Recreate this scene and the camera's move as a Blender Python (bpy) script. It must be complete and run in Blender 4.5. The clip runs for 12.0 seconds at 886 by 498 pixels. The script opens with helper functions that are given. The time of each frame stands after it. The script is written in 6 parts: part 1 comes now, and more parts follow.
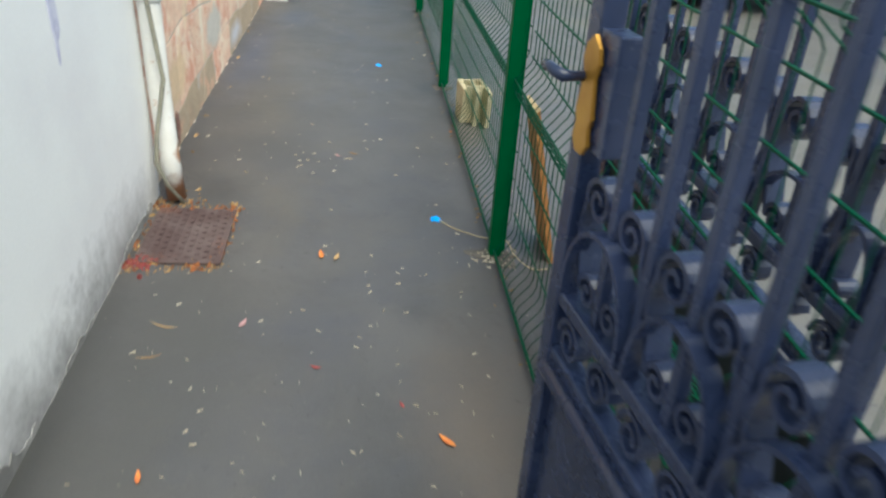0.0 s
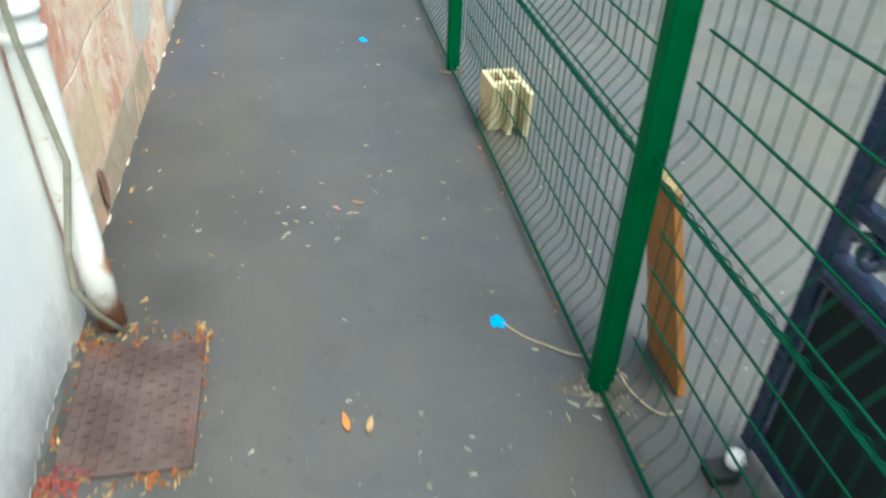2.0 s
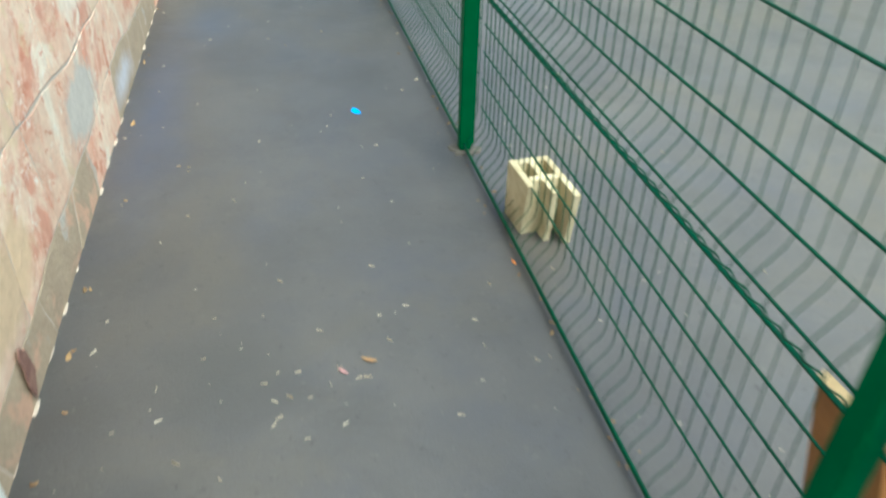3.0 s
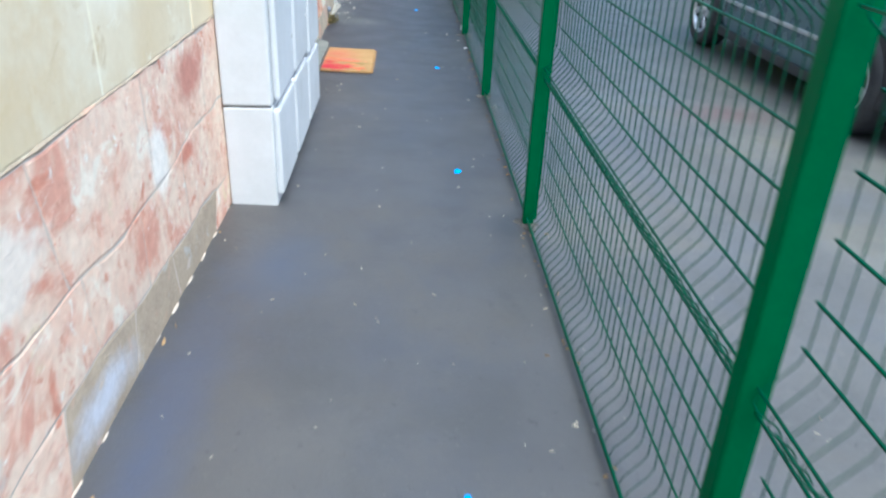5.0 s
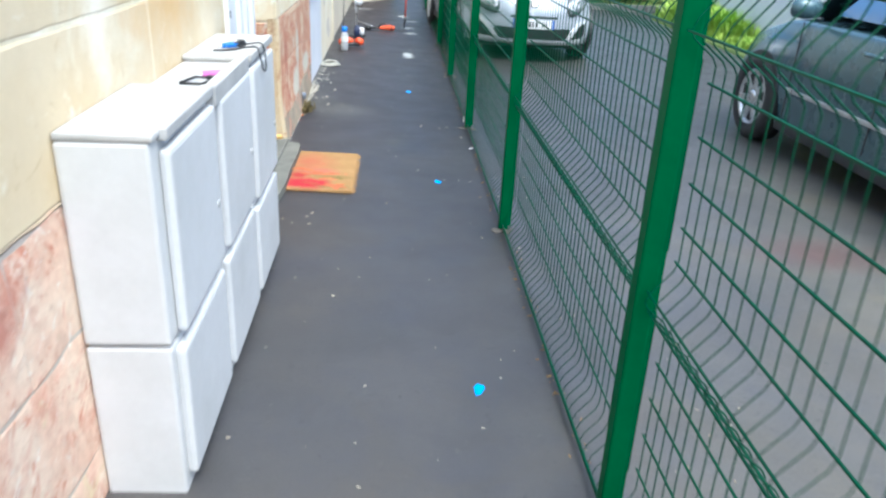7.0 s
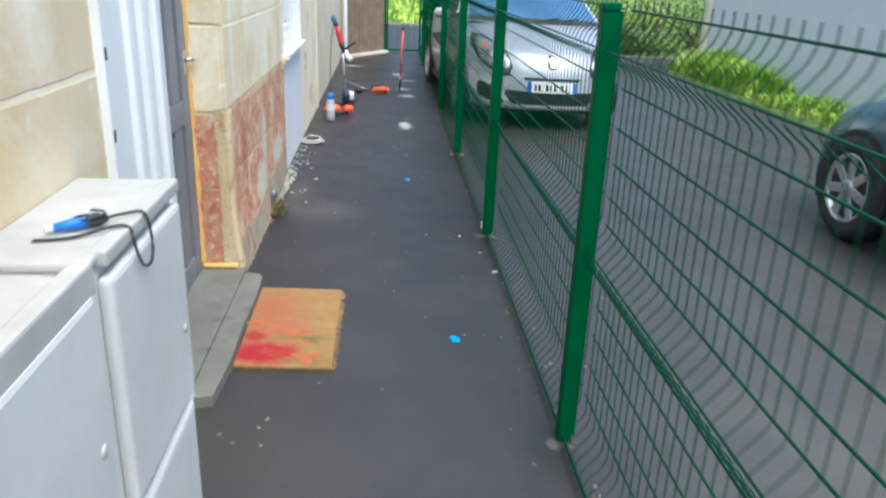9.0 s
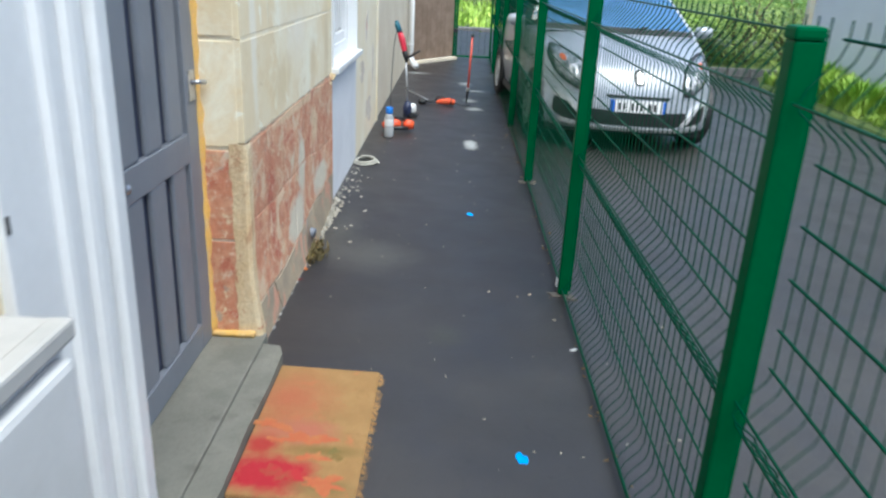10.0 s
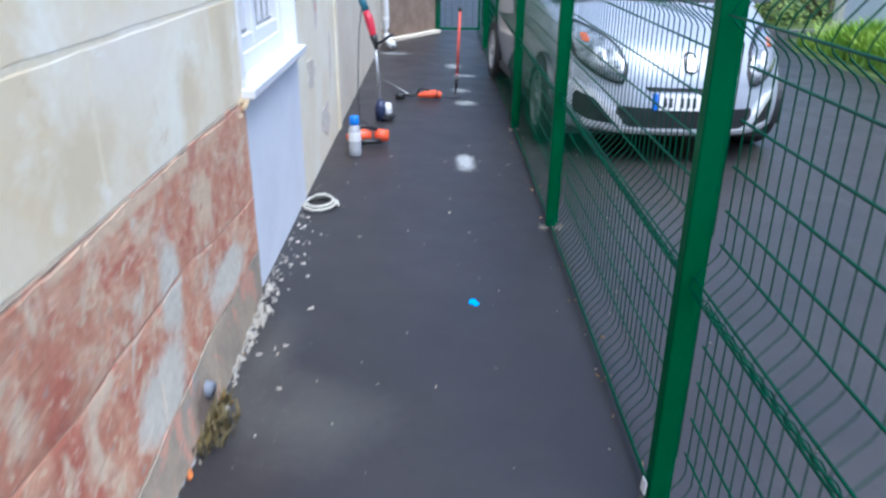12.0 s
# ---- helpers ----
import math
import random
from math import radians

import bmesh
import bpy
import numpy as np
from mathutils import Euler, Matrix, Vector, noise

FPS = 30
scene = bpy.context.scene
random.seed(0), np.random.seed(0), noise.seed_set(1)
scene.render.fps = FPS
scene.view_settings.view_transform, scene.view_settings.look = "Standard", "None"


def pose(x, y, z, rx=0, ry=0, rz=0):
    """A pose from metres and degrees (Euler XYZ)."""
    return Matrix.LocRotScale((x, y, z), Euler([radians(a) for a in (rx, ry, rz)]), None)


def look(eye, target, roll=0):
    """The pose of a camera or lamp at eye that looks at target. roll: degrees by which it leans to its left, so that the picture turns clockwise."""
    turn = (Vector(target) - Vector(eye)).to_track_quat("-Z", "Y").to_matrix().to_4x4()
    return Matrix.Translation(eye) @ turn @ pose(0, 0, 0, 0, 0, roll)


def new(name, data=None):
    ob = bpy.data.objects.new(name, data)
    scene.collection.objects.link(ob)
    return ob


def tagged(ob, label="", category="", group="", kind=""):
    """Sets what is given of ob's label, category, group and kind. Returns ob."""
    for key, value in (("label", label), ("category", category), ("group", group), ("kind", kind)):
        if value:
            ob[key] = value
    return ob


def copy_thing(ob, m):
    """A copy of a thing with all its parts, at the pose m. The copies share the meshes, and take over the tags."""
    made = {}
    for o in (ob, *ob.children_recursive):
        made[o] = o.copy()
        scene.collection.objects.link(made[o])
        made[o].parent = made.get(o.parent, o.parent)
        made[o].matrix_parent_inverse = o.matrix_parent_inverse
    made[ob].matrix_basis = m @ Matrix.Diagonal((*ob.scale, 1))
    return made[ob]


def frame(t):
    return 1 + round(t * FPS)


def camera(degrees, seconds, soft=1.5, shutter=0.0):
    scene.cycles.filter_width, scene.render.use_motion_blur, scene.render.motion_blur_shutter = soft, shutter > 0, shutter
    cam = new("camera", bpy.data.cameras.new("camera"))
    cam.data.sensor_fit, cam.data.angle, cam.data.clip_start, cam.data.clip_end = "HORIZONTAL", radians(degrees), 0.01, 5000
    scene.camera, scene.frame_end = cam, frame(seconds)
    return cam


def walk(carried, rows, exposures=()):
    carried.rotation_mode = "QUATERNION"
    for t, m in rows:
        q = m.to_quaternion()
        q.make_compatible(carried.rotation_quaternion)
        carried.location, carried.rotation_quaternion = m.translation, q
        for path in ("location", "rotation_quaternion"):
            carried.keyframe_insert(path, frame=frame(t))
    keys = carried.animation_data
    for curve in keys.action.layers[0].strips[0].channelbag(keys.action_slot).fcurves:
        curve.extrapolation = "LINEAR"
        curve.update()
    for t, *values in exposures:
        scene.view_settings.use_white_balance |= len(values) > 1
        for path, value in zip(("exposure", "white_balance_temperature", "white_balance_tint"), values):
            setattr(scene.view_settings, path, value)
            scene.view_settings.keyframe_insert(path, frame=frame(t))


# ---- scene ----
cam = camera(61.1, 12.0, soft=2.3, shutter=0.5)
PATH = [
    (0, (0.286, 1.635, 1.38), (0.515, 3.359, 0.392), 3.9),
    (0.5, (0.182, 1.931, 1.374), (0.502, 3.639, 0.384), 1.0),
    (1, (0.113, 2.168, 1.412), (0.508, 3.811, 0.342), 0.0),
    (1.5, (0.115, 2.466, 1.412), (0.498, 4.085, 0.301), 0.9),
    (2, (0.133, 2.805, 1.383), (0.454, 4.384, 0.198), 2.3),
    (2.5, (0.134, 3.178, 1.394), (0.471, 4.748, 0.201), -0.9),
    (3, (0.123, 3.535, 1.364), (0.5, 5.117, 0.2), 1.3),
    (3.2, (0.179, 3.684, 1.333), (0.506, 5.31, 0.217), 1.0),
    (4.8, (0.256, 4.985, 1.352), (0.408, 6.756, 0.436), 1.0),
    (5, (0.25, 5.128, 1.359), (0.362, 6.905, 0.447), 2.5),
    (5.5, (0.198, 5.533, 1.368), (0.355, 7.299, 0.443), 1.6),
    (6, (0.182, 5.867, 1.373), (0.375, 7.649, 0.485), -0.1),
    (6.5, (0.23, 6.233, 1.401), (0.357, 8.048, 0.571), 3.9),
    (7, (0.221, 6.585, 1.401), (0.366, 8.412, 0.6), 2.9),
    (7.5, (0.207, 6.917, 1.421), (0.397, 8.743, 0.63), 0.4),
    (7.7, (0.231, 7.07, 1.4), (0.39, 8.913, 0.64), 0.8),
    (9.3, (0.202, 8.272, 1.426), (0.346, 10.147, 0.745), 2.9),
    (9.5, (0.214, 8.434, 1.43), (0.311, 10.317, 0.761), 3.1),
    (10, (0.234, 8.822, 1.412), (0.226, 10.695, 0.711), 2.8),
    (10.5, (0.234, 9.257, 1.418), (0.303, 11.124, 0.702), 2.4),
    (11, (0.23, 9.694, 1.396), (0.263, 11.563, 0.686), 2.9),
    (11.5, (0.214, 10.174, 1.323), (0.182, 12.017, 0.545), 4.1),
    (12, (0.221, 10.558, 1.381), (0.237, 12.396, 0.593), 0.6),
]
EXPOSURES = [(0.0, 1.25, 6200, -6), (1.0, 1.55, 6100, -9), (1.5, 1.57, 6000, -11), (3.2, 1.5, 5900, -12), (4.8, 1.58, 5200, -4), (6.5, 1.62, 5300, -2), (7.7, 1.58, 5700, 0),
             (9.3, 1.1, 5650, -2), (10.0, 1.06, 5650, -2), (10.6, 1.13, 6100, 0), (11.0, 1.16, 5600, -2), (11.5, 1.15, 5300, 3), (12.0, 1.21, 5050, 6)]
walk(cam, [(t, look(eye, aim, roll)) for t, eye, aim, roll in PATH], EXPOSURES)

# ---- world, sun, exposure ----
world = bpy.data.worlds.new("overcast_sky")
scene.world = world
world.use_nodes = True
wn = world.node_tree
sky = wn.nodes.new("ShaderNodeTexSky")
sky.sky_type = "NISHITA"
sky.sun_disc = False
sky.sun_elevation = radians(66)
sky.sun_rotation = radians(150)
sky.air_density, sky.dust_density, sky.ozone_density = 0.8, 6.0, 1.0
wn.links.new(sky.outputs[0], wn.nodes["Background"].inputs[0])
wn.nodes["Background"].inputs[1].default_value = 0.14
sun_data = bpy.data.lights.new("sun", "SUN")
sun_data.energy, sun_data.angle, sun_data.color = 0.45, radians(40), (1.0, 0.95, 0.88)
sun = new("sun", sun_data)
sun.matrix_world = look((2.4, 4, 12), (0, 8.5, 0))


# ---- materials ----
def mat(name, base, rough=0.6, metal=0.0, second=None, scale=6.0, fine=60.0, bump=0.3, spread=(0.4, 0.65),
        third=None, third_at=(0.6, 0.7), third_scale=1.5, jitter=0.0, coat=0.0, depth=0.004, spec=0.5, run=None, court=None, spots=(), patches=()):
    """Two or three colours mixed by noise at two sizes, with grain in the relief and in the gloss."""
    m = bpy.data.materials.new(name)
    m.use_nodes = True
    nt = m.node_tree
    b = nt.nodes["Principled BSDF"]
    link = nt.links.new
    co = nt.nodes.new("ShaderNodeTexCoord")
    info = nt.nodes.new("ShaderNodeObjectInfo")
    place = nt.nodes.new("ShaderNodeNewGeometry").outputs["Position"]

    def tex(sc, detail, rough_=0.6):
        n = nt.nodes.new("ShaderNodeTexNoise")
        n.inputs["Scale"].default_value, n.inputs["Detail"].default_value, n.inputs["Roughness"].default_value = sc, detail, rough_
        link(place, n.inputs["Vector"])
        return n.outputs["Fac"]

    def ramp(fac, lo, hi):
        r = nt.nodes.new("ShaderNodeMapRange")
        r.inputs[1].default_value, r.inputs[2].default_value = lo, hi
        link(fac, r.inputs[0])
        return r.outputs[0]

    def mix(fac, a, c, kind="MIX"):
        n = nt.nodes.new("ShaderNodeMix")
        n.data_type, n.blend_type = "RGBA", kind
        for sock, v in ((0, fac), (6, a), (7, c)):
            if isinstance(v, (int, float)):
                n.inputs[sock].default_value = v
            elif isinstance(v, tuple):
                n.inputs[sock].default_value = (*v, 1)
            else:
                link(v, n.inputs[sock])
        return n.outputs[2]

    small = tex(fine, 4)
    col = base
    if second:
        col = mix(ramp(tex(scale, 6), *spread), base, second)
    if third:
        col = mix(ramp(tex(third_scale, 7, 0.7), *third_at), col, third)
    for n_, (colour, size, lo, hi) in enumerate(patches):
        # ragged blotches, each layer from its own part of the noise
        off = nt.nodes.new("ShaderNodeVectorMath")
        off.operation = "ADD"
        link(place, off.inputs[0])
        off.inputs[1].default_value = (7.3 * n_ + 3, 2.9 * n_, 5.1 * n_ + 1)
        pn = nt.nodes.new("ShaderNodeTexNoise")
        pn.inputs["Scale"].default_value, pn.inputs["Detail"].default_value, pn.inputs["Roughness"].default_value = size, 9, 0.68
        pn.inputs["Distortion"].default_value = 0.6
        link(off.outputs[0], pn.inputs["Vector"])
        col = mix(ramp(pn.outputs["Fac"], lo, hi), col, colour)
    plain = col
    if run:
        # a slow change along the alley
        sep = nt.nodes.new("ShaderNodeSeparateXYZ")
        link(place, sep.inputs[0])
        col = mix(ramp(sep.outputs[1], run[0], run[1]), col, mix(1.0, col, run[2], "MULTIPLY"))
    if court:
        # a paler yard surface, with its drop in light further along painted in
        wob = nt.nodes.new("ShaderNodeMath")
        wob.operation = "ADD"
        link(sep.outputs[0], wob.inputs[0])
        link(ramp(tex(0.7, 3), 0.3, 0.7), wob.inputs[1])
        yard_light_tint = mix(ramp(sep.outputs[1], court[2], court[3]), court[4], court[5])
        col = mix(ramp(wob.outputs[0], court[0], court[1]), col, mix(1.0, plain, yard_light_tint, "MULTIPLY"))
    if spots:
        # stains, wear and other soft spots: middle, reach, colour, softness of the rim, raggedness
        rag = tex(5.5, 6, 0.65)
        rag_fine = tex(26, 5, 0.7)
    for middle, reach, colour, soft, ragged in spots:
        v = nt.nodes.new("ShaderNodeVectorMath")
        v.operation = "SUBTRACT"
        link(place, v.inputs[0])
        v.inputs[1].default_value = middle
        d = nt.nodes.new("ShaderNodeVectorMath")
        d.operation = "DIVIDE"
        link(v.outputs[0], d.inputs[0])
        d.inputs[1].default_value = reach
        ln = nt.nodes.new("ShaderNodeVectorMath")
        ln.operation = "LENGTH"
        link(d.outputs[0], ln.inputs[0])
        total = ln.outputs["Value"]
        for tx, amount in ((rag, ragged), (rag_fine, ragged * 0.6)):
            add = nt.nodes.new("ShaderNodeMath")
            add.operation = "MULTIPLY_ADD"
            link(tx, add.inputs[0])
            add.inputs[1].default_value = amount
            link(total, add.inputs[2])
            total = add.outputs[0]
        top = 1.0 + ragged * 0.8
        col = mix(ramp(total, top, top - soft), col, colour)
    grey = nt.nodes.new("ShaderNodeMapRange")
    grey.inputs[3].default_value, grey.inputs[4].default_value = (0.8, 1.2) if bump >= 0.3 else (0.95, 1.05)
    link(small, grey.inputs[0])
    tone = nt.nodes.new("ShaderNodeCombineColor")
    for i in range(3):
        link(grey.outputs[0], tone.inputs[i])
    col = mix(1.0, col, tone.outputs[0], "MULTIPLY")
    if jitter:
        r = nt.nodes.new("ShaderNodeMapRange")
        r.inputs[3].default_value, r.inputs[4].default_value = 1 - jitter, 1 + jitter
        link(info.outputs["Random"], r.inputs[0])
        t2 = nt.nodes.new("ShaderNodeCombineColor")
        for i in range(3):
            link(r.outputs[0], t2.inputs[i])
        col = mix(1.0, col, t2.outputs[0], "MULTIPLY")
    link(col, b.inputs["Base Color"])
    rr = nt.nodes.new("ShaderNodeMapRange")
    rr.inputs[3].default_value, rr.inputs[4].default_value = max(0.02, rough - 0.12), min(1, rough + 0.12)
    link(tex(scale * 2.3, 3), rr.inputs[0])
    link(rr.outputs[0], b.inputs["Roughness"])
    b.inputs["Metallic"].default_value = metal
    b.inputs["Coat Weight"].default_value = coat
    b.inputs["Coat Roughness"].default_value = 0.08
    b.inputs["Specular IOR Level"].default_value = spec
    if bump:
        bp = nt.nodes.new("ShaderNodeBump")
        bp.inputs["Strength"].default_value, bp.inputs["Distance"].default_value = bump, depth
        link(small, bp.inputs["Height"])
        link(bp.outputs[0], b.inputs["Normal"])
    return m


def ground_mark(x, y, rx, ry, colour, soft=0.9, ragged=0.9):
    return (x, y, 0), (rx, ry, 1), colour, soft, ragged


def wall_wear_shade(y, z, ry, rz, colour, soft=0.35, ragged=1.2):
    return (-0.485, y, z), (1, ry, rz), colour, soft, ragged


CHALK, FAINT_CHALK, SILT, DARK_GREY, DULL_GREY = (0.4, 0.41, 0.4), (0.29, 0.3, 0.29), (0.066, 0.063, 0.055), (0.02, 0.02, 0.021), (0.058, 0.056, 0.055)
GROUND_MARKS = [ground_mark(0.40, 15.22, 0.075, 0.21, CHALK, 0.6), ground_mark(0.46, 17.0, 0.13, 0.13, FAINT_CHALK, 0.7), ground_mark(0.42, 17.55, 0.1, 0.13, FAINT_CHALK, 0.8),
                 ground_mark(0.5, 18.3, 0.15, 0.09, FAINT_CHALK, 0.7), ground_mark(0.38, 18.85, 0.12, 0.18, FAINT_CHALK, 0.8), ground_mark(-0.3, 19.6, 0.25, 0.1, FAINT_CHALK, 0.8)]
GROUND_MARKS += [ground_mark(-0.2, 12.45, 0.34, 0.3, SILT, 1.0, 1.1), ground_mark(-0.36, 12.75, 0.12, 0.5, SILT, 1.0, 1.1), ground_mark(2.4, 9.95, 0.45, 0.27, (0.1, 0.065, 0.058), 0.8, 0.8)]
# a darker grey patch at the post feet, paler towards the entrance
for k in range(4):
    GROUND_MARKS.append(ground_mark(0.7, 12.05 - 2.02 * k, 0.11, 0.18, tuple(c * (1 + 0.45 * k) for c in DARK_GREY), 1.0, 1.0))
GROUND_MARKS += [ground_mark(-0.33, 4.13, 0.22, 0.3, (0.034, 0.029, 0.027), 0.7, 0.9), ground_mark(0.62, 3.1, 0.25, 0.6, (0.1, 0.082, 0.066), 1.0, 1.0), ground_mark(-0.42, 12.3, 0.09, 0.22, DARK_GREY, 1.0, 1.0), ground_mark(-0.47, 3.0, 0.13, 0.8, (0.03, 0.03, 0.03), 1.0, 1.0), ground_mark(-0.3, 4.5, 0.22, 0.25, (0.042, 0.041, 0.041), 1.0, 1.0), ground_mark(-0.35, 2.6, 0.3, 0.5, DULL_GREY, 1.0, 1.0)]
# dull and bluish patches on the house side of the alley
GROUND_MARKS += [ground_mark(-0.3, 3.3, 0.3, 0.8, DULL_GREY, 1.0, 1.2), ground_mark(-0.1, 4.95, 0.22, 0.25, DULL_GREY, 1.0, 1.2), ground_mark(-0.38, 6.6, 0.16, 1.0, (0.06, 0.068, 0.1), 1.0, 1.0),
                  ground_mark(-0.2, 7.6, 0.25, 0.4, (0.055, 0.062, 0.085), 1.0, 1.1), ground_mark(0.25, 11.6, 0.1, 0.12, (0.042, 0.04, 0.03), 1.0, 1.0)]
# light along the alley put into the colour: bright near the entrance, darker further on
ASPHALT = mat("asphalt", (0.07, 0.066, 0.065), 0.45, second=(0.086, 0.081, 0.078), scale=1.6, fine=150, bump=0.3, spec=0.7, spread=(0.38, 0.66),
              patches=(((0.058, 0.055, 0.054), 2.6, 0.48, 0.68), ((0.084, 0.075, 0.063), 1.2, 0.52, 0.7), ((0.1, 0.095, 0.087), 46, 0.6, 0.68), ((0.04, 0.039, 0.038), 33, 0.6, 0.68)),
              third=(0.06, 0.06, 0.07), third_at=(0.45, 0.7), third_scale=2.2, depth=0.006, run=(6.3, 12.4, (0.34, 0.31, 0.322)), court=(1.2, 2.8, 9.4, 12.4, (1.6, 1.63, 1.51), (0.57, 0.57, 0.55)), spots=GROUND_MARKS)
# spots darken its foot: splashed dirt, with the shade there painted in too
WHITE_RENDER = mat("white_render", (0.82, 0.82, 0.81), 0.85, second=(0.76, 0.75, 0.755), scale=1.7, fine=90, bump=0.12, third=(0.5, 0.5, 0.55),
                   third_at=(0.68, 0.82), third_scale=1.1, spots=[wall_wear_shade(y, -0.02, 0.75, 0.27, (0.19, 0.18, 0.175), 1.0, 0.9) for y in (1.6, 2.3, 3.1, 3.9)])
BLUE_STREAK = mat("bluish_wall_streak", (0.42, 0.42, 0.6), 0.85, second=(0.62, 0.62, 0.72), scale=9, fine=90, bump=0.3)
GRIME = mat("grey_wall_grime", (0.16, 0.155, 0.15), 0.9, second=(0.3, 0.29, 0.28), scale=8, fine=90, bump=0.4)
WHITE_LIME, TAN_LIME, OCHRE_LIME = (0.87, 0.8, 0.65), (0.74, 0.62, 0.4), (0.7, 0.48, 0.23)
LIME_WEAR = [wall_wear_shade(11.56, 1.25, 0.05, 0.45, WHITE_LIME, 0.5, 1.0), wall_wear_shade(12.3, 1.12, 0.3, 0.14, WHITE_LIME, 0.8, 1.2), wall_wear_shade(12.95, 1.35, 0.25, 0.2, WHITE_LIME, 0.8, 1.2), wall_wear_shade(12.0, 0.95, 0.2, 0.12, TAN_LIME, 0.7, 1.3),
             wall_wear_shade(11.85, 1.45, 0.25, 0.15, TAN_LIME, 0.7, 1.3), wall_wear_shade(12.7, 0.95, 0.12, 0.16, TAN_LIME, 0.7, 1.3), wall_wear_shade(13.1, 1.0, 0.1, 0.3, TAN_LIME, 0.7, 1.3)]
LIME_WEAR += [wall_wear_shade(9.1, 1.12, 0.5, 0.16, OCHRE_LIME, 1.0, 1.2), wall_wear_shade(8.3, 1.45, 0.3, 0.2, OCHRE_LIME, 1.0, 1.2), wall_wear_shade(7.2, 1.1, 0.3, 0.15, WHITE_LIME, 1.0, 1.2), wall_wear_shade(8.5, 1.15, 0.12, 0.2, WHITE_LIME, 0.8, 1.2),
              wall_wear_shade(9.6, 1.4, 0.15, 0.3, WHITE_LIME, 0.8, 1.2)]
LIMESTONE = mat("limestone", (0.67, 0.535, 0.33), 0.9, second=(0.74, 0.64, 0.46), scale=1.6, fine=38, bump=0.28, spread=(0.36, 0.68), third=(0.62, 0.45, 0.22),
                third_at=(0.54, 0.76), third_scale=1.7, jitter=0.05, depth=0.004, run=(10.0, 11.3, (1.2, 1.27, 1.36)), spots=LIME_WEAR,
                patches=(((0.76, 0.68, 0.51), 2.6, 0.54, 0.66), ((0.58, 0.45, 0.26), 7, 0.62, 0.7), ((0.79, 0.72, 0.57), 9, 0.6, 0.68), ((0.36, 0.29, 0.2), 21, 0.7, 0.75)))
LIME_JOINT = mat("lime_mortar", (0.86, 0.8, 0.64), 0.92, second=(0.82, 0.72, 0.5), scale=4, fine=60, bump=0.4, spread=(0.4, 0.6))
CREAM_COAT = mat("cream_wall_coat", (0.78, 0.69, 0.5), 0.9, second=(0.84, 0.78, 0.63), scale=2.2, fine=60, bump=0.25, third=(0.64, 0.55, 0.4),
                 third_at=(0.6, 0.75), third_scale=2.6)
WORN_STONE = mat("bare_pale_stone", (0.66, 0.61, 0.52), 0.92, second=(0.56, 0.48, 0.38), scale=9, fine=70, bump=0.5, third=(0.6, 0.3, 0.2), third_at=(0.6, 0.68),
                 third_scale=6)
PALE_WEAR, SAND_WEAR = (0.66, 0.6, 0.48), (0.7, 0.52, 0.34)
RED_WEAR = [wall_wear_shade(12.35, 0.5, 0.1, 0.17, PALE_WEAR), wall_wear_shade(12.2, 0.27, 0.22, 0.12, PALE_WEAR), wall_wear_shade(12.85, 0.3, 0.25, 0.1, PALE_WEAR), wall_wear_shade(12.7, 0.62, 0.1, 0.1, SAND_WEAR),
            wall_wear_shade(12.42, 0.08, 0.12, 0.1, (0.16, 0.12, 0.09), 0.6, 1.2), wall_wear_shade(12.3, 0.785, 0.7, 0.03, SAND_WEAR, 0.5, 1.4)]
PINK_WEAR = [wall_wear_shade(7.35, 0.52, 0.1, 0.13, (0.86, 0.78, 0.68), 0.5), wall_wear_shade(6.3, 0.62, 0.3, 0.1, (0.82, 0.7, 0.58)), wall_wear_shade(7.75, 0.68, 0.2, 0.1, (0.55, 0.25, 0.18), 0.5), wall_wear_shade(7.62, 0.44, 0.1, 0.05, (0.6, 0.24, 0.16), 0.5),
             wall_wear_shade(5.0, 0.3, 0.3, 0.12, SAND_WEAR), wall_wear_shade(6.0, 0.3, 0.25, 0.12, (0.6, 0.56, 0.5))]
# one pale spot low on the foot stones
PALE_FOOT_SPOT = [wall_wear_shade(6.7, 0.1, 0.3, 0.09, (0.6, 0.59, 0.62), 0.8, 1.1)]
RED_STONE = mat("red_washed_stone", (0.56, 0.245, 0.145), 0.88, second=(0.64, 0.37, 0.23), scale=9, fine=30, bump=0.5, spread=(0.42, 0.6), depth=0.012, jitter=0.05,
                patches=(((0.5, 0.17, 0.105), 6, 0.52, 0.6), ((0.69, 0.53, 0.36), 5.5, 0.53, 0.63), ((0.66, 0.57, 0.43), 3.6, 0.56, 0.64), ((0.72, 0.58, 0.38), 18, 0.58, 0.66), ((0.66, 0.46, 0.33), 34, 0.55, 0.62), ((0.42, 0.35, 0.28), 13, 0.62, 0.68)), spots=RED_WEAR)
PINK_STONE = mat("pink_washed_stone", (0.76, 0.52, 0.38), 0.88, second=(0.8, 0.62, 0.47), scale=7, fine=30, bump=0.45, spread=(0.4, 0.6), depth=0.01, jitter=0.05,
                 patches=(((0.66, 0.34, 0.24), 3.6, 0.5, 0.6), ((0.6, 0.26, 0.17), 6.5, 0.57, 0.64), ((0.83, 0.72, 0.58), 4.4, 0.57, 0.64), ((0.72, 0.56, 0.36), 5.5, 0.6, 0.68), ((0.85, 0.78, 0.68), 15, 0.6, 0.66), ((0.62, 0.32, 0.22), 22, 0.6, 0.66), ((0.5, 0.45, 0.4), 17, 0.66, 0.72)), spots=PINK_WEAR)
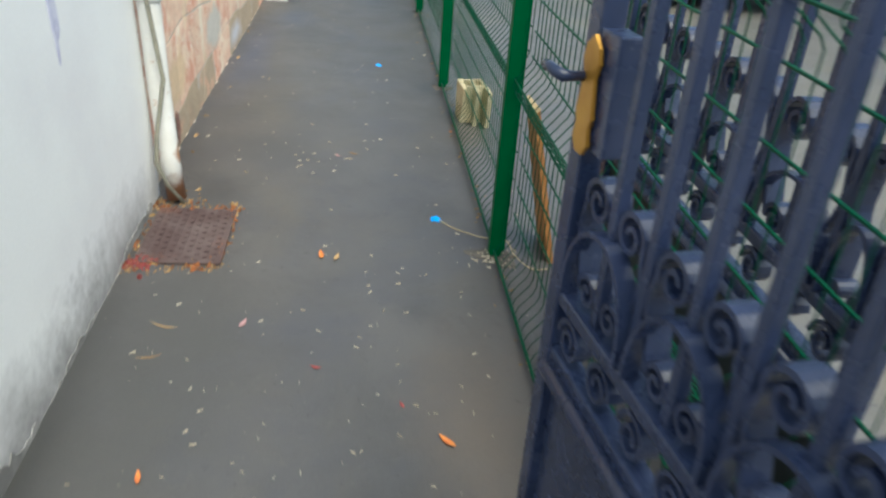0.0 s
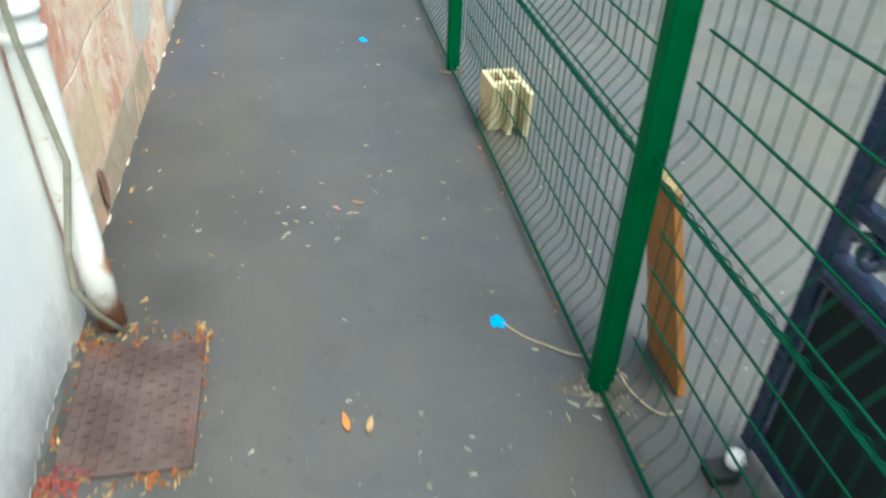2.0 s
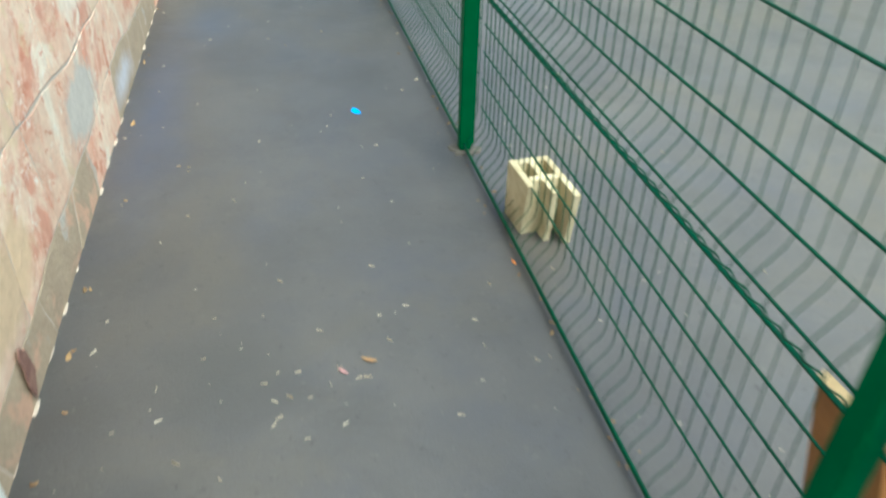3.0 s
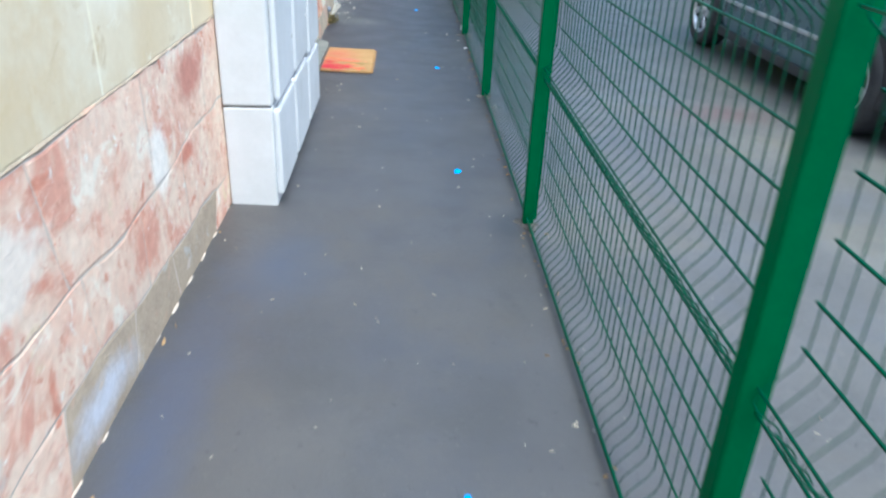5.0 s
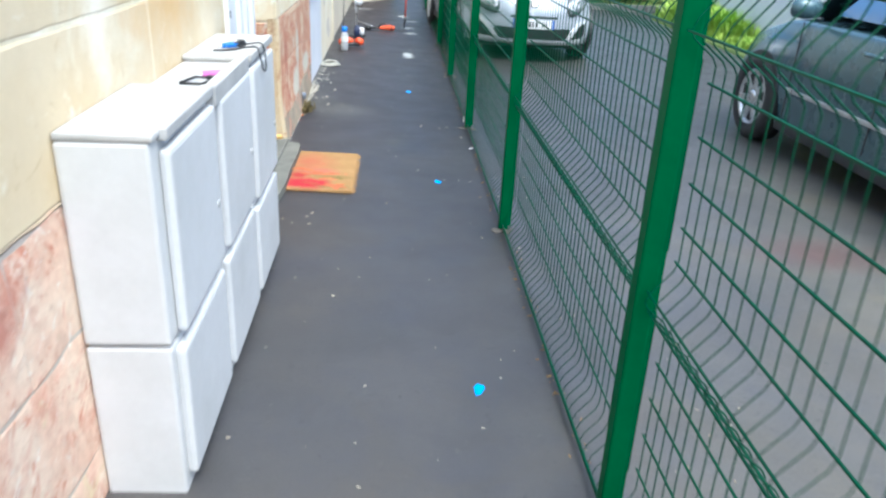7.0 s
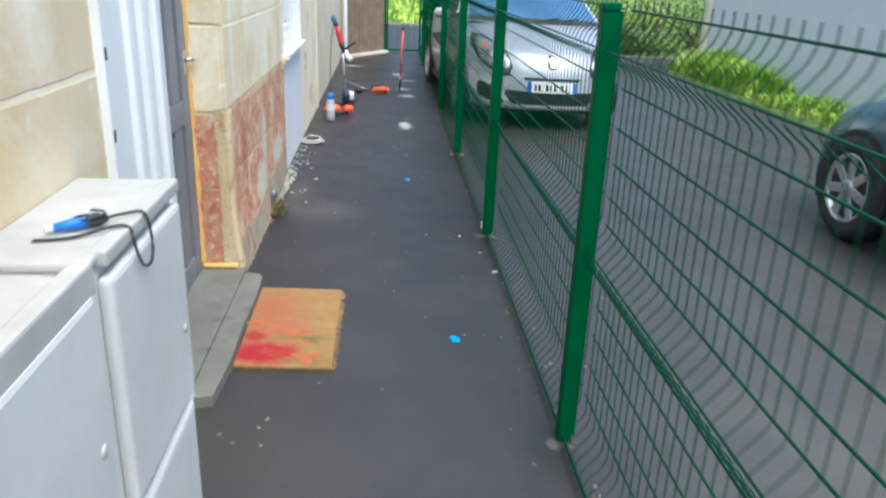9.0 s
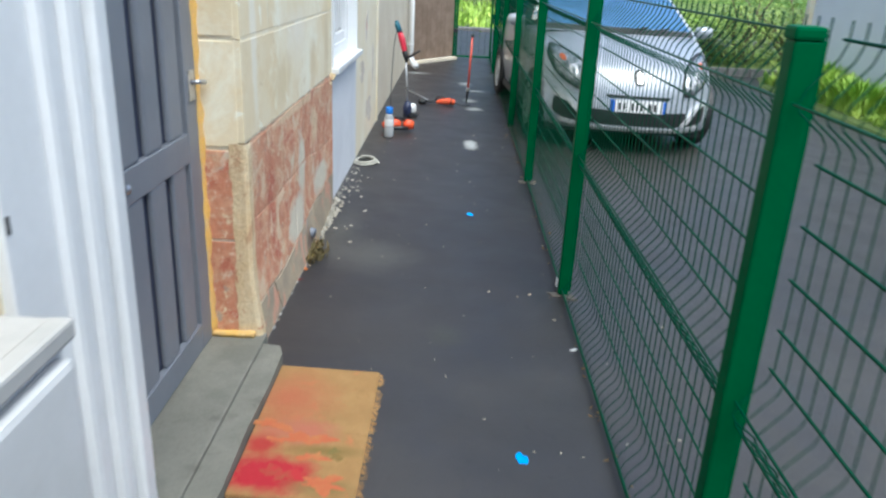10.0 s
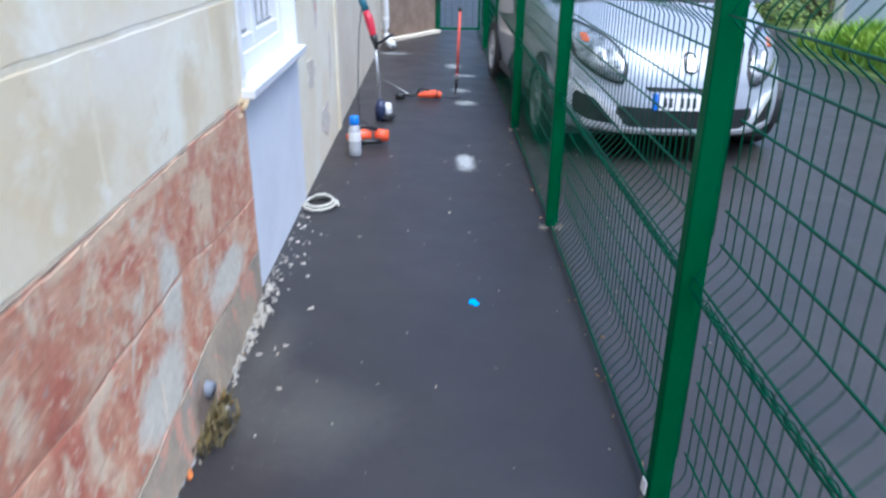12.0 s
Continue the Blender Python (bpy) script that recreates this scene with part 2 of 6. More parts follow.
TAN_STONE = mat("tan_foot_stone", (0.47, 0.37, 0.26), 0.9, second=(0.4, 0.31, 0.22), scale=6, fine=60, bump=0.6, depth=0.008, jitter=0.1,
                patches=(((0.62, 0.4, 0.28), 5, 0.54, 0.62), ((0.5, 0.46, 0.4), 7, 0.58, 0.66)), spots=PALE_FOOT_SPOT)
GREY_STONE = mat("grey_foot_stone", (0.33, 0.275, 0.205), 0.9, second=(0.43, 0.345, 0.24), scale=6, fine=60, bump=0.7, depth=0.008, jitter=0.1,
                 patches=(((0.58, 0.32, 0.22), 5, 0.55, 0.62), ((0.34, 0.3, 0.25), 9, 0.58, 0.66)), spots=RED_WEAR[4:5])
RED_JOINT = mat("reddened_mortar", (0.52, 0.29, 0.19), 0.95, second=(0.58, 0.4, 0.27), scale=7, fine=110, bump=0.5, patches=(((0.52, 0.24, 0.16), 5, 0.5, 0.6),))
PLINTH_JOINT = mat("grey_sand_mortar", (0.6, 0.5, 0.4), 0.95, second=(0.52, 0.46, 0.4), scale=6, fine=110, bump=0.6)
WHITE_PVC = mat("white_plastic", (0.8, 0.81, 0.82), 0.42, second=(0.74, 0.75, 0.76), scale=2.0, fine=30, bump=0.03)
MILKY_GRP = mat("white_moulded_polyester", (0.67, 0.67, 0.67), 0.5, second=(0.6, 0.6, 0.59), scale=3.0, fine=45, bump=0.06, third=(0.6, 0.58, 0.53),
                third_at=(0.68, 0.8), third_scale=4)
LID_GREY = mat("weathered_lid", (0.5, 0.49, 0.47), 0.7, second=(0.39, 0.385, 0.37), scale=4, fine=50, bump=0.1)
PLASTER_WHITE = mat("smooth_white_plaster", (0.76, 0.77, 0.8), 0.75, second=(0.7, 0.71, 0.74), scale=3, fine=60, bump=0.15)
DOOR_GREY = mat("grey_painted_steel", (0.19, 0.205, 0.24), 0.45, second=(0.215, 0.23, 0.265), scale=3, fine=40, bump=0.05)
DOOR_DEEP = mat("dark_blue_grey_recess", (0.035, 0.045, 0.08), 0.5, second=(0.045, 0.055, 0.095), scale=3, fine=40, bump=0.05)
CORNER_MORTAR = mat("ochre_corner_mortar", (0.66, 0.5, 0.29), 0.93, second=(0.72, 0.6, 0.4), scale=9, fine=70, bump=0.7, depth=0.01, patches=(((0.52, 0.33, 0.19), 7, 0.56, 0.64), ((0.5, 0.22, 0.13), 12, 0.62, 0.68)))
WEED = mat("withered_weed", (0.1, 0.085, 0.035), 0.9, second=(0.16, 0.12, 0.05), scale=30, fine=150, bump=0.2)
FOAM = mat("yellow_foam_sealant", (0.82, 0.5, 0.12), 0.85, second=(0.75, 0.5, 0.2), scale=20, fine=120, bump=0.8)
GREEN = mat("green_coated_steel", (0.0, 0.088, 0.028), 0.45, second=(0.0, 0.1, 0.033), scale=5, fine=60, bump=0.03, spec=0.07)
GREEN_WIRE = mat("green_coated_wire", (0.0, 0.052, 0.024), 0.45, second=(0.0, 0.064, 0.029), scale=5, fine=60, bump=0.03, spec=0.2)
IRON = mat("blue_black_painted_iron", (0.018, 0.028, 0.066), 0.27, second=(0.03, 0.042, 0.092), scale=8, fine=60, bump=0.12, spec=0.5)
IRON_BACK = mat("black_painted_sheet", (0.006, 0.013, 0.014), 0.5, second=(0.01, 0.019, 0.02), scale=6, fine=60, bump=0.08, spec=0.3)
BRASS = mat("yellow_brass", (0.5, 0.27, 0.04), 0.38, 0.55, second=(0.38, 0.19, 0.03), scale=15, fine=60, bump=0.1)
STEEL = mat("bright_steel", (0.6, 0.6, 0.62), 0.3, 0.9, second=(0.5, 0.5, 0.52), scale=15, fine=60, bump=0.05)
RUST_LID = mat("rusty_cast_iron", (0.075, 0.046, 0.044), 0.7, 0.2, second=(0.13, 0.095, 0.09), scale=9, fine=90, bump=0.5, third=(0.16, 0.065, 0.04),
               third_at=(0.55, 0.7), third_scale=4)
PIPE_WHITE = mat("chipped_white_pipe_paint", (0.8, 0.79, 0.76), 0.55, second=(0.72, 0.7, 0.65), scale=7, fine=60, bump=0.15, third=(0.42, 0.2, 0.09),
                 third_at=(0.62, 0.68), third_scale=11, spots=[((-0.42, 4.42, 0.03), (1, 0.15, 0.1), (0.26, 0.12, 0.06), 0.5, 1.2), ((-0.44, 4.46, 0.2), (1, 0.05, 0.05), (0.36, 0.18, 0.09), 0.4, 1.2)])
COLLAR = mat("broken_footing_cement", (0.12, 0.108, 0.094), 0.95, second=(0.07, 0.066, 0.062), scale=16, fine=120, bump=0.8, patches=(((0.17, 0.14, 0.11), 22, 0.58, 0.66),))
CEMENT = mat("pale_cement", (0.24, 0.232, 0.22), 0.95, second=(0.15, 0.147, 0.143), scale=9, fine=120, bump=0.7)
STEP_STONE = mat("grey_cement_step", (0.15, 0.148, 0.125), 0.9, second=(0.21, 0.205, 0.175), scale=6, fine=100, bump=0.4, third=(0.11, 0.107, 0.09),
                 third_at=(0.55, 0.7), third_scale=3)
BLOCK = mat("cream_breeze_block", (0.6, 0.53, 0.35), 0.95, second=(0.46, 0.38, 0.23), scale=12, fine=130, bump=0.8)
BOARD = mat("orange_brown_board", (0.38, 0.17, 0.05), 0.6, second=(0.28, 0.115, 0.035), scale=9, fine=70, bump=0.2)
BOARD_EDGE = mat("pale_sawn_edge", (0.62, 0.48, 0.28), 0.8, second=(0.5, 0.37, 0.2), scale=12, fine=80, bump=0.2)
COIR = mat("worn_coir_mat", (0.44, 0.255, 0.095), 0.98, second=(0.5, 0.3, 0.12), scale=9, fine=230, bump=1.0, depth=0.012,
           patches=(((0.4, 0.23, 0.08), 14, 0.55, 0.68), ((0.62, 0.24, 0.1), 8, 0.58, 0.7)),
           spots=(((-0.27, 11.0, 0), (0.2, 0.3, 1), (0.53, 0.17, 0.08), 1.0, 0.9), ((-0.2, 10.83, 0), (0.16, 0.09, 1), (0.55, 0.19, 0.12), 0.8, 1.0), ((-0.25, 10.61, 0), (0.17, 0.11, 1), (0.56, 0.022, 0.04), 0.5, 0.9),
                  ((-0.3, 10.75, 0), (0.08, 0.07, 1), (0.52, 0.05, 0.04), 0.7, 1.0), ((-0.1, 10.74, 0), (0.15, 0.035, 1), (0.3, 0.2, 0.06), 0.8, 1.0), ((-0.08, 10.57, 0), (0.14, 0.05, 1), (0.28, 0.2, 0.07), 0.8, 1.1)))
COIR_EDGE = mat("coir_fringe", (0.42, 0.25, 0.1), 0.98, second=(0.3, 0.16, 0.06), scale=20, fine=200, bump=0.9)
BLEND_TUFT = mat("orange_red_coir", (0.62, 0.17, 0.07), 0.98, second=(0.6, 0.26, 0.09), scale=14, fine=260, bump=1.0, depth=0.01)
RED_TUFT = mat("faded_red_coir", (0.6, 0.035, 0.045), 0.98, second=(0.45, 0.1, 0.05), scale=14, fine=260, bump=1.0, depth=0.01)
OLIVE_TUFT = mat("olive_coir", (0.25, 0.2, 0.06), 0.98, second=(0.38, 0.2, 0.06), scale=14, fine=260, bump=1.0, depth=0.01)
RUBBER = mat("tyre_rubber", (0.018, 0.018, 0.02), 0.8, second=(0.03, 0.03, 0.03), scale=12, fine=90, bump=0.2)
ALLOY = mat("silver_alloy", (0.62, 0.63, 0.65), 0.3, 0.8, second=(0.5, 0.51, 0.53), scale=9, fine=60, bump=0.02)
CHROME = mat("bright_chrome", (0.9, 0.91, 0.93), 0.22, 0.35, second=(0.82, 0.83, 0.85), scale=9, fine=60, bump=0.0, coat=0.6)
SILVER = mat("silver_car_paint", (0.44, 0.47, 0.52), 0.36, 0.35, second=(0.48, 0.51, 0.56), scale=2, fine=300, bump=0.0, coat=0.8)
PETROL = mat("dark_petrol_car_paint", (0.066, 0.125, 0.145), 0.28, 0.25, second=(0.075, 0.14, 0.16), scale=2, fine=300, bump=0.0, coat=0.7)
# the blue of a reflected sky is put into the glass's base colour
CAR_GLASS = mat("sky_blue_car_glass", (0.05, 0.15, 0.32), 0.06, second=(0.07, 0.19, 0.38), scale=1, fine=10, bump=0.0, coat=1.0, spec=1.0)
LAMP_GLASS = mat("clear_lamp_reflector", (0.42, 0.45, 0.48), 0.12, 0.3, second=(0.12, 0.13, 0.14), scale=14, fine=60, bump=0.3, coat=1.0)
LAMP_ORANGE = mat("orange_lamp", (0.75, 0.16, 0.04), 0.25, second=(0.6, 0.1, 0.03), scale=20, fine=60, bump=0.1, coat=0.8)
BLACK_PLASTIC = mat("black_plastic", (0.015, 0.016, 0.018), 0.5, second=(0.025, 0.026, 0.028), scale=12, fine=90, bump=0.1)
PLATE_WHITE = mat("white_plate", (0.8, 0.8, 0.8), 0.35, second=(0.75, 0.75, 0.75), scale=8, fine=60, bump=0.02)
PLATE_BLUE = mat("blue_plate_band", (0.02, 0.12, 0.55), 0.35, second=(0.03, 0.14, 0.58), scale=8, fine=60, bump=0.02)
BLUE_SPRAY = mat("bright_blue_marking_paint", (0.0, 0.28, 0.85), 0.7, second=(0.0, 0.36, 0.9), scale=40, fine=150, bump=0.4)
WHITE_DUST = mat("white_plaster_dust", (0.36, 0.37, 0.36), 0.95, second=(0.24, 0.25, 0.25), scale=9, fine=150, bump=0.25)
PALE_DUST = mat("thin_sandy_dust", (0.13, 0.127, 0.11), 0.95, second=(0.085, 0.084, 0.078), scale=9, fine=150, bump=0.4)
CHIP = mat("pale_plaster_chip", (0.48, 0.455, 0.39), 0.9, second=(0.38, 0.35, 0.29), scale=30, fine=150, bump=0.3, jitter=0.2)
STRAW = mat("dry_straw_litter", (0.62, 0.57, 0.46), 0.9, second=(0.42, 0.34, 0.24), scale=9, fine=150, bump=0.2)
RUST_MARK = mat("dark_rust_mark", (0.2, 0.1, 0.08), 0.85, second=(0.28, 0.16, 0.12), scale=25, fine=150, bump=0.3)
LEAF_RUST = mat("rust_brown_leaf_litter", (0.34, 0.12, 0.04), 0.8, second=(0.14, 0.065, 0.035), scale=25, fine=150, bump=0.3)
LEAF_ORANGE = mat("orange_dead_leaf", (0.62, 0.23, 0.05), 0.75, second=(0.5, 0.14, 0.04), scale=25, fine=150, bump=0.3)
LEAF_TAN = mat("tan_dead_leaf", (0.42, 0.28, 0.13), 0.8, second=(0.24, 0.14, 0.07), scale=25, fine=150, bump=0.3)
LEAF_RED = mat("crimson_petal", (0.3, 0.06, 0.06), 0.7, second=(0.2, 0.05, 0.045), scale=25, fine=150, bump=0.3)
LEAF_PINK = mat("faded_pink_petal", (0.42, 0.26, 0.26), 0.7, second=(0.34, 0.16, 0.17), scale=25, fine=150, bump=0.3)
GRASS = mat("bright_grass", (0.32, 0.52, 0.06), 0.6, second=(0.5, 0.63, 0.1), scale=2.2, fine=30, bump=0.0, jitter=0.1)
GRASS_SOIL = mat("grassy_soil", (0.1, 0.15, 0.035), 0.95, second=(0.16, 0.22, 0.05), scale=2.5, fine=60, bump=0.8, third=(0.2, 0.17, 0.1),
                 third_at=(0.58, 0.7), third_scale=1.2, depth=0.03)
BUSH_LEAF = mat("shrub_leaf", (0.12, 0.23, 0.05), 0.55, second=(0.28, 0.42, 0.1), scale=1.6, fine=20, bump=0.0)
BUSH_LIGHT = mat("light_shrub_leaf", (0.28, 0.4, 0.07), 0.55, second=(0.45, 0.54, 0.14), scale=2.2, fine=20, bump=0.0)
BARK = mat("grey_bark", (0.15, 0.11, 0.08), 0.9, second=(0.22, 0.17, 0.13), scale=12, fine=60, bump=0.7)
GREY_WALL = mat("grey_rendered_wall", (0.84, 0.83, 0.83), 0.9, second=(0.78, 0.77, 0.77), scale=0.7, fine=60, bump=0.4, third=(0.66, 0.65, 0.65),
                third_at=(0.6, 0.8), third_scale=1.3)
BEIGE_WALL = mat("beige_render", (0.66, 0.58, 0.45), 0.9, second=(0.72, 0.65, 0.52), scale=1.8, fine=80, bump=0.4, third=(0.5, 0.42, 0.32),
                 third_at=(0.6, 0.74), third_scale=3)
BROWN_WOOD = mat("brown_planks", (0.2, 0.14, 0.1), 0.75, second=(0.27, 0.2, 0.15), scale=6, fine=60, bump=0.3)
ORANGE_PLASTIC = mat("orange_red_plastic", (0.75, 0.09, 0.03), 0.4, second=(0.7, 0.12, 0.03), scale=12, fine=60, bump=0.03)
STICK_RED = mat("faded_red_paint", (0.68, 0.12, 0.08), 0.5, second=(0.6, 0.09, 0.06), scale=12, fine=60, bump=0.05)
RED_CASE = mat("crimson_plastic", (0.6, 0.02, 0.05), 0.35, second=(0.5, 0.02, 0.05), scale=12, fine=60, bump=0.03)
BLUE_PLASTIC = mat("blue_plastic", (0.02, 0.16, 0.6), 0.4, second=(0.03, 0.2, 0.65), scale=12, fine=60, bump=0.03)
PINK_PLASTIC = mat("magenta_plastic", (0.6, 0.16, 0.5), 0.4, second=(0.65, 0.2, 0.55), scale=12, fine=60, bump=0.03)
TEAL_PLASTIC = mat("teal_plastic", (0.02, 0.12, 0.17), 0.45, second=(0.03, 0.14, 0.19), scale=12, fine=60, bump=0.03)
NAVY_PLASTIC = mat("navy_plastic", (0.02, 0.03, 0.08), 0.45, second=(0.03, 0.04, 0.1), scale=12, fine=60, bump=0.03)
BOTTLE = mat("hazy_grey_bottle", (0.42, 0.43, 0.45), 0.3, second=(0.5, 0.51, 0.53), scale=12, fine=60, bump=0.03)
ROPE = mat("twine", (0.5, 0.42, 0.27), 0.95, second=(0.4, 0.32, 0.2), scale=30, fine=200, bump=0.6)
OLD_CABLE = mat("weathered_grey_cable", (0.3, 0.285, 0.22), 0.7, second=(0.2, 0.19, 0.15), scale=20, fine=100, bump=0.1)
CREAM_CABLE = mat("cream_cable", (0.6, 0.58, 0.5), 0.6, second=(0.5, 0.48, 0.4), scale=20, fine=100, bump=0.1)
WINDOW_GLASS = mat("window_glass", (0.12, 0.13, 0.14), 0.08, second=(0.2, 0.2, 0.2), scale=9, fine=30, bump=0.0, spec=0.8)


# ---- building tools ----
def smooth_profile(pts, per=4):
    """A Catmull-Rom run through points of any length."""
    out = []
    for i in range(len(pts) - 1):
        p0, p1, p2, p3 = (np.array(pts[max(0, min(len(pts) - 1, i + d))], float) for d in (-1, 0, 1, 2))
        for k in range(per):
            t = k / per
            out.append(0.5 * (2 * p1 + (p2 - p0) * t + (2 * p0 - 5 * p1 + 4 * p2 - p3) * t * t + (3 * p1 - p0 - 3 * p2 + p3) * t ** 3))
    out.append(np.array(pts[-1], float))
    return out


def part(name, bm, material, parent=None, label="", smooth=False):
    me = bpy.data.meshes.new(name)
    bm.normal_update()
    bm.to_mesh(me)
    bm.free()
    me.materials.append(material)
    if smooth:
        for p in me.polygons:
            p.use_smooth = True
    ob = new(name, me)
    ob.parent = parent
    if label:
        ob["label"] = label
    return ob


def thing(name, m, label, category, group="", kind=""):
    ob = new(name)
    ob.empty_display_size = 0.1
    ob.matrix_world = m
    return tagged(ob, label, category, group, kind)


def bm_box(x0, x1, y0, y1, z0, z1, bev=0.0, bm=None, m=None):
    bm = bm or bmesh.new()
    vs = bmesh.ops.create_cube(bm, size=1)["verts"]
    for v in vs:
        v.co = Vector(((x0 + x1) / 2 + v.co.x * (x1 - x0), (y0 + y1) / 2 + v.co.y * (y1 - y0), (z0 + z1) / 2 + v.co.z * (z1 - z0)))
    if bev:
        es = list({e for v in vs for e in v.link_edges})
        vs = list({v for f in bmesh.ops.bevel(bm, geom=es, offset=bev, segments=2, affect="EDGES", profile=0.6)["faces"] for v in f.verts} | {v for v in vs if v.is_valid})
    if m is not None:
        for v in vs:
            v.co = m @ v.co
    return bm


def bm_tube(points, r, sides=8, bm=None, caps=True, radii=None, flat=None):
    """A tube along points; flat gives it a rectangular section (width, thickness) across the direction flat[2]."""
    bm = bm or bmesh.new()
    pts = [Vector(p) for p in points]
    rings = []
    for i, p in enumerate(pts):
        d = (pts[min(i + 1, len(pts) - 1)] - pts[max(i - 1, 0)]).normalized()
        if flat:
            side = Vector(flat[2]).normalized()
            other = d.cross(side).normalized()
            ring = [bm.verts.new(p + side * a * flat[0] / 2 + other * b * flat[1] / 2) for a, b in ((-1, -1), (1, -1), (1, 1), (-1, 1))]
        else:
            ref = Vector((0, 0, 1)) if abs(d.z) < 0.9 else Vector((0, 1, 0))
            a = d.cross(ref).normalized()
            b = d.cross(a)
            rr = radii[i] if radii else r
            ring = [bm.verts.new(p + (a * math.cos(2 * math.pi * k / sides) + b * math.sin(2 * math.pi * k / sides)) * rr) for k in range(sides)]
        rings.append(ring)
    n = len(rings[0])
    for r0, r1 in zip(rings, rings[1:]):
        for k in range(n):
            bm.faces.new((r0[k], r0[(k + 1) % n], r1[(k + 1) % n], r1[k]))
    if caps:
        bm.faces.new(rings[0][::-1])
        bm.faces.new(rings[-1])
    bmesh.ops.recalc_face_normals(bm, faces=bm.faces)
    return bm


def bm_lathe(profile, sides=24, bm=None, m=None):
    """A solid of revolution round z from (radius, height) pairs."""
    bm = bm or bmesh.new()
    rings = []
    for r, z in profile:
        rings.append([bm.verts.new((r * math.cos(2 * math.pi * k / sides), r * math.sin(2 * math.pi * k / sides), z)) for k in range(sides)])
    for a, b in zip(rings, rings[1:]):
        for k in range(sides):
            bm.faces.new((a[k], a[(k + 1) % sides], b[(k + 1) % sides], b[k]))
    bm.faces.new(rings[0][::-1])
    bm.faces.new(rings[-1])
    if m is not None:
        for ring in rings:
            for v in ring:
                v.co = m @ v.co
    return bm


def bm_blob(rx, ry, h, seed, n=22, rough=0.25, bm=None, at=(0, 0, 0), turn=0.0, sides=True):
    """A thin flat splash with an uneven outline."""
    bm = bm or bmesh.new()
    rnd = random.Random(seed)
    ph = [rnd.uniform(0, 6.28) for _ in range(4)]
    top, low = [], []
    for k in range(n):
        a = 2 * math.pi * k / n
        f = 1 + rough * (0.5 * math.sin(2 * a + ph[0]) + 0.35 * math.sin(3 * a + ph[1]) + 0.3 * math.sin(5 * a + ph[2]) + 0.25 * math.sin(9 * a + ph[3]))
        x, y = rx * f * math.cos(a), ry * f * math.sin(a)
        x, y = x * math.cos(turn) - y * math.sin(turn), x * math.sin(turn) + y * math.cos(turn)
        top.append(bm.verts.new((at[0] + x * 0.93, at[1] + y * 0.93, at[2] + h)))
        low.append(bm.verts.new((at[0] + x, at[1] + y, at[2])))
    bm.faces.new(top)
    for k in range(n):
        bm.faces.new((low[k], low[(k + 1) % n], top[(k + 1) % n], top[k]))
    return bm


def bm_prism(outline, z0, z1, bm=None, bev=0.0):
    """An upright prism over an outline of (x, y)."""
    bm = bm or bmesh.new()
    lo = [bm.verts.new((x, y, z0)) for x, y in outline]
    hi = [bm.verts.new((x, y, z1)) for x, y in outline]
    n = len(outline)
    bm.faces.new(lo[::-1])
    bm.faces.new(hi)
    for k in range(n):
        bm.faces.new((lo[k], lo[(k + 1) % n], hi[(k + 1) % n], hi[k]))
    bmesh.ops.recalc_face_normals(bm, faces=bm.faces)
    return bm


def moved(bm, m):
    bmesh.ops.transform(bm, matrix=m, verts=bm.verts)
    return bm


# ---- the large structure ----
SLOPE = -0.026         # the paving falls towards the yard
WALL_X = -0.485         # face of the house wall
WHITE_X = -0.50        # face of the white wall by the entrance
PLINTH = 0.80          # top of the plinth
FENCE_X = 0.80         # line of the fence posts
BAY = 2.02

bm = bmesh.new()
edges = [[bm.verts.new((x, y, SLOPE * max(-3.0, min(8.0, x)))) for x in (-300, -3, 8, 300)] for y in (-300, 400)]
for k in range(3):
    bm.faces.new((edges[0][k], edges[0][k + 1], edges[1][k + 1], edges[1][k]))
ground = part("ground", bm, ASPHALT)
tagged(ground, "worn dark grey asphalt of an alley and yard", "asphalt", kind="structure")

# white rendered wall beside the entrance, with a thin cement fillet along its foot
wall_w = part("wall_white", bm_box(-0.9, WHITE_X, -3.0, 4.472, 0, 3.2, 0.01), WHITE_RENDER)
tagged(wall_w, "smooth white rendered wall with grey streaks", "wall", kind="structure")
bm = bmesh.new()
bm_tube([(WHITE_X + 0.004 + 0.006 * math.sin(i * 2.1), -3 + i * 0.16, 0.002) for i in range(46)], 0.012, 6, bm)
tagged(part("trim_fillet", bm, CEMENT), "rough grey cement fillet at the foot of the wall", "fillet", kind="structure")

# body of the stone house, behind its face stones: solid piers between the openings
wall_h = thing("wall_house", pose(0, 0, 0), "cream limestone house wall over a worn red stone plinth", "wall", kind="structure")
CORE = WALL_X - 0.02
part("core", bm_box(-1.0, -0.56, 4.472, 9.93, 0, 3.2), LIME_JOINT, wall_h)
part("core", bm_box(-1.0, CORE, 9.93, 10.26, 0, 3.2), LIME_JOINT, wall_h)
part("core", bm_box(-1.0, CORE - 0.01, 11.42, 13.30, 0, 3.2), LIME_JOINT, wall_h)
part("core", bm_box(-1.0, CORE, 13.30, 14.40, 0, 0.80), LIME_JOINT, wall_h)
part("core", bm_box(-1.0, CORE, 13.30, 14.40, 2.05, 3.2), LIME_JOINT, wall_h)
part("core", bm_box(-1.0, CORE, 14.40, 16.0, 0, 3.2), LIME_JOINT, wall_h)
part("core", bm_box(-1.0, CORE, 10.26, 11.42, 2.15, 3.2), LIME_JOINT, wall_h)
part("core", bm_box(-1.0, -0.71, 10.26, 11.42, 0, 2.15), LIME_JOINT, wall_h)
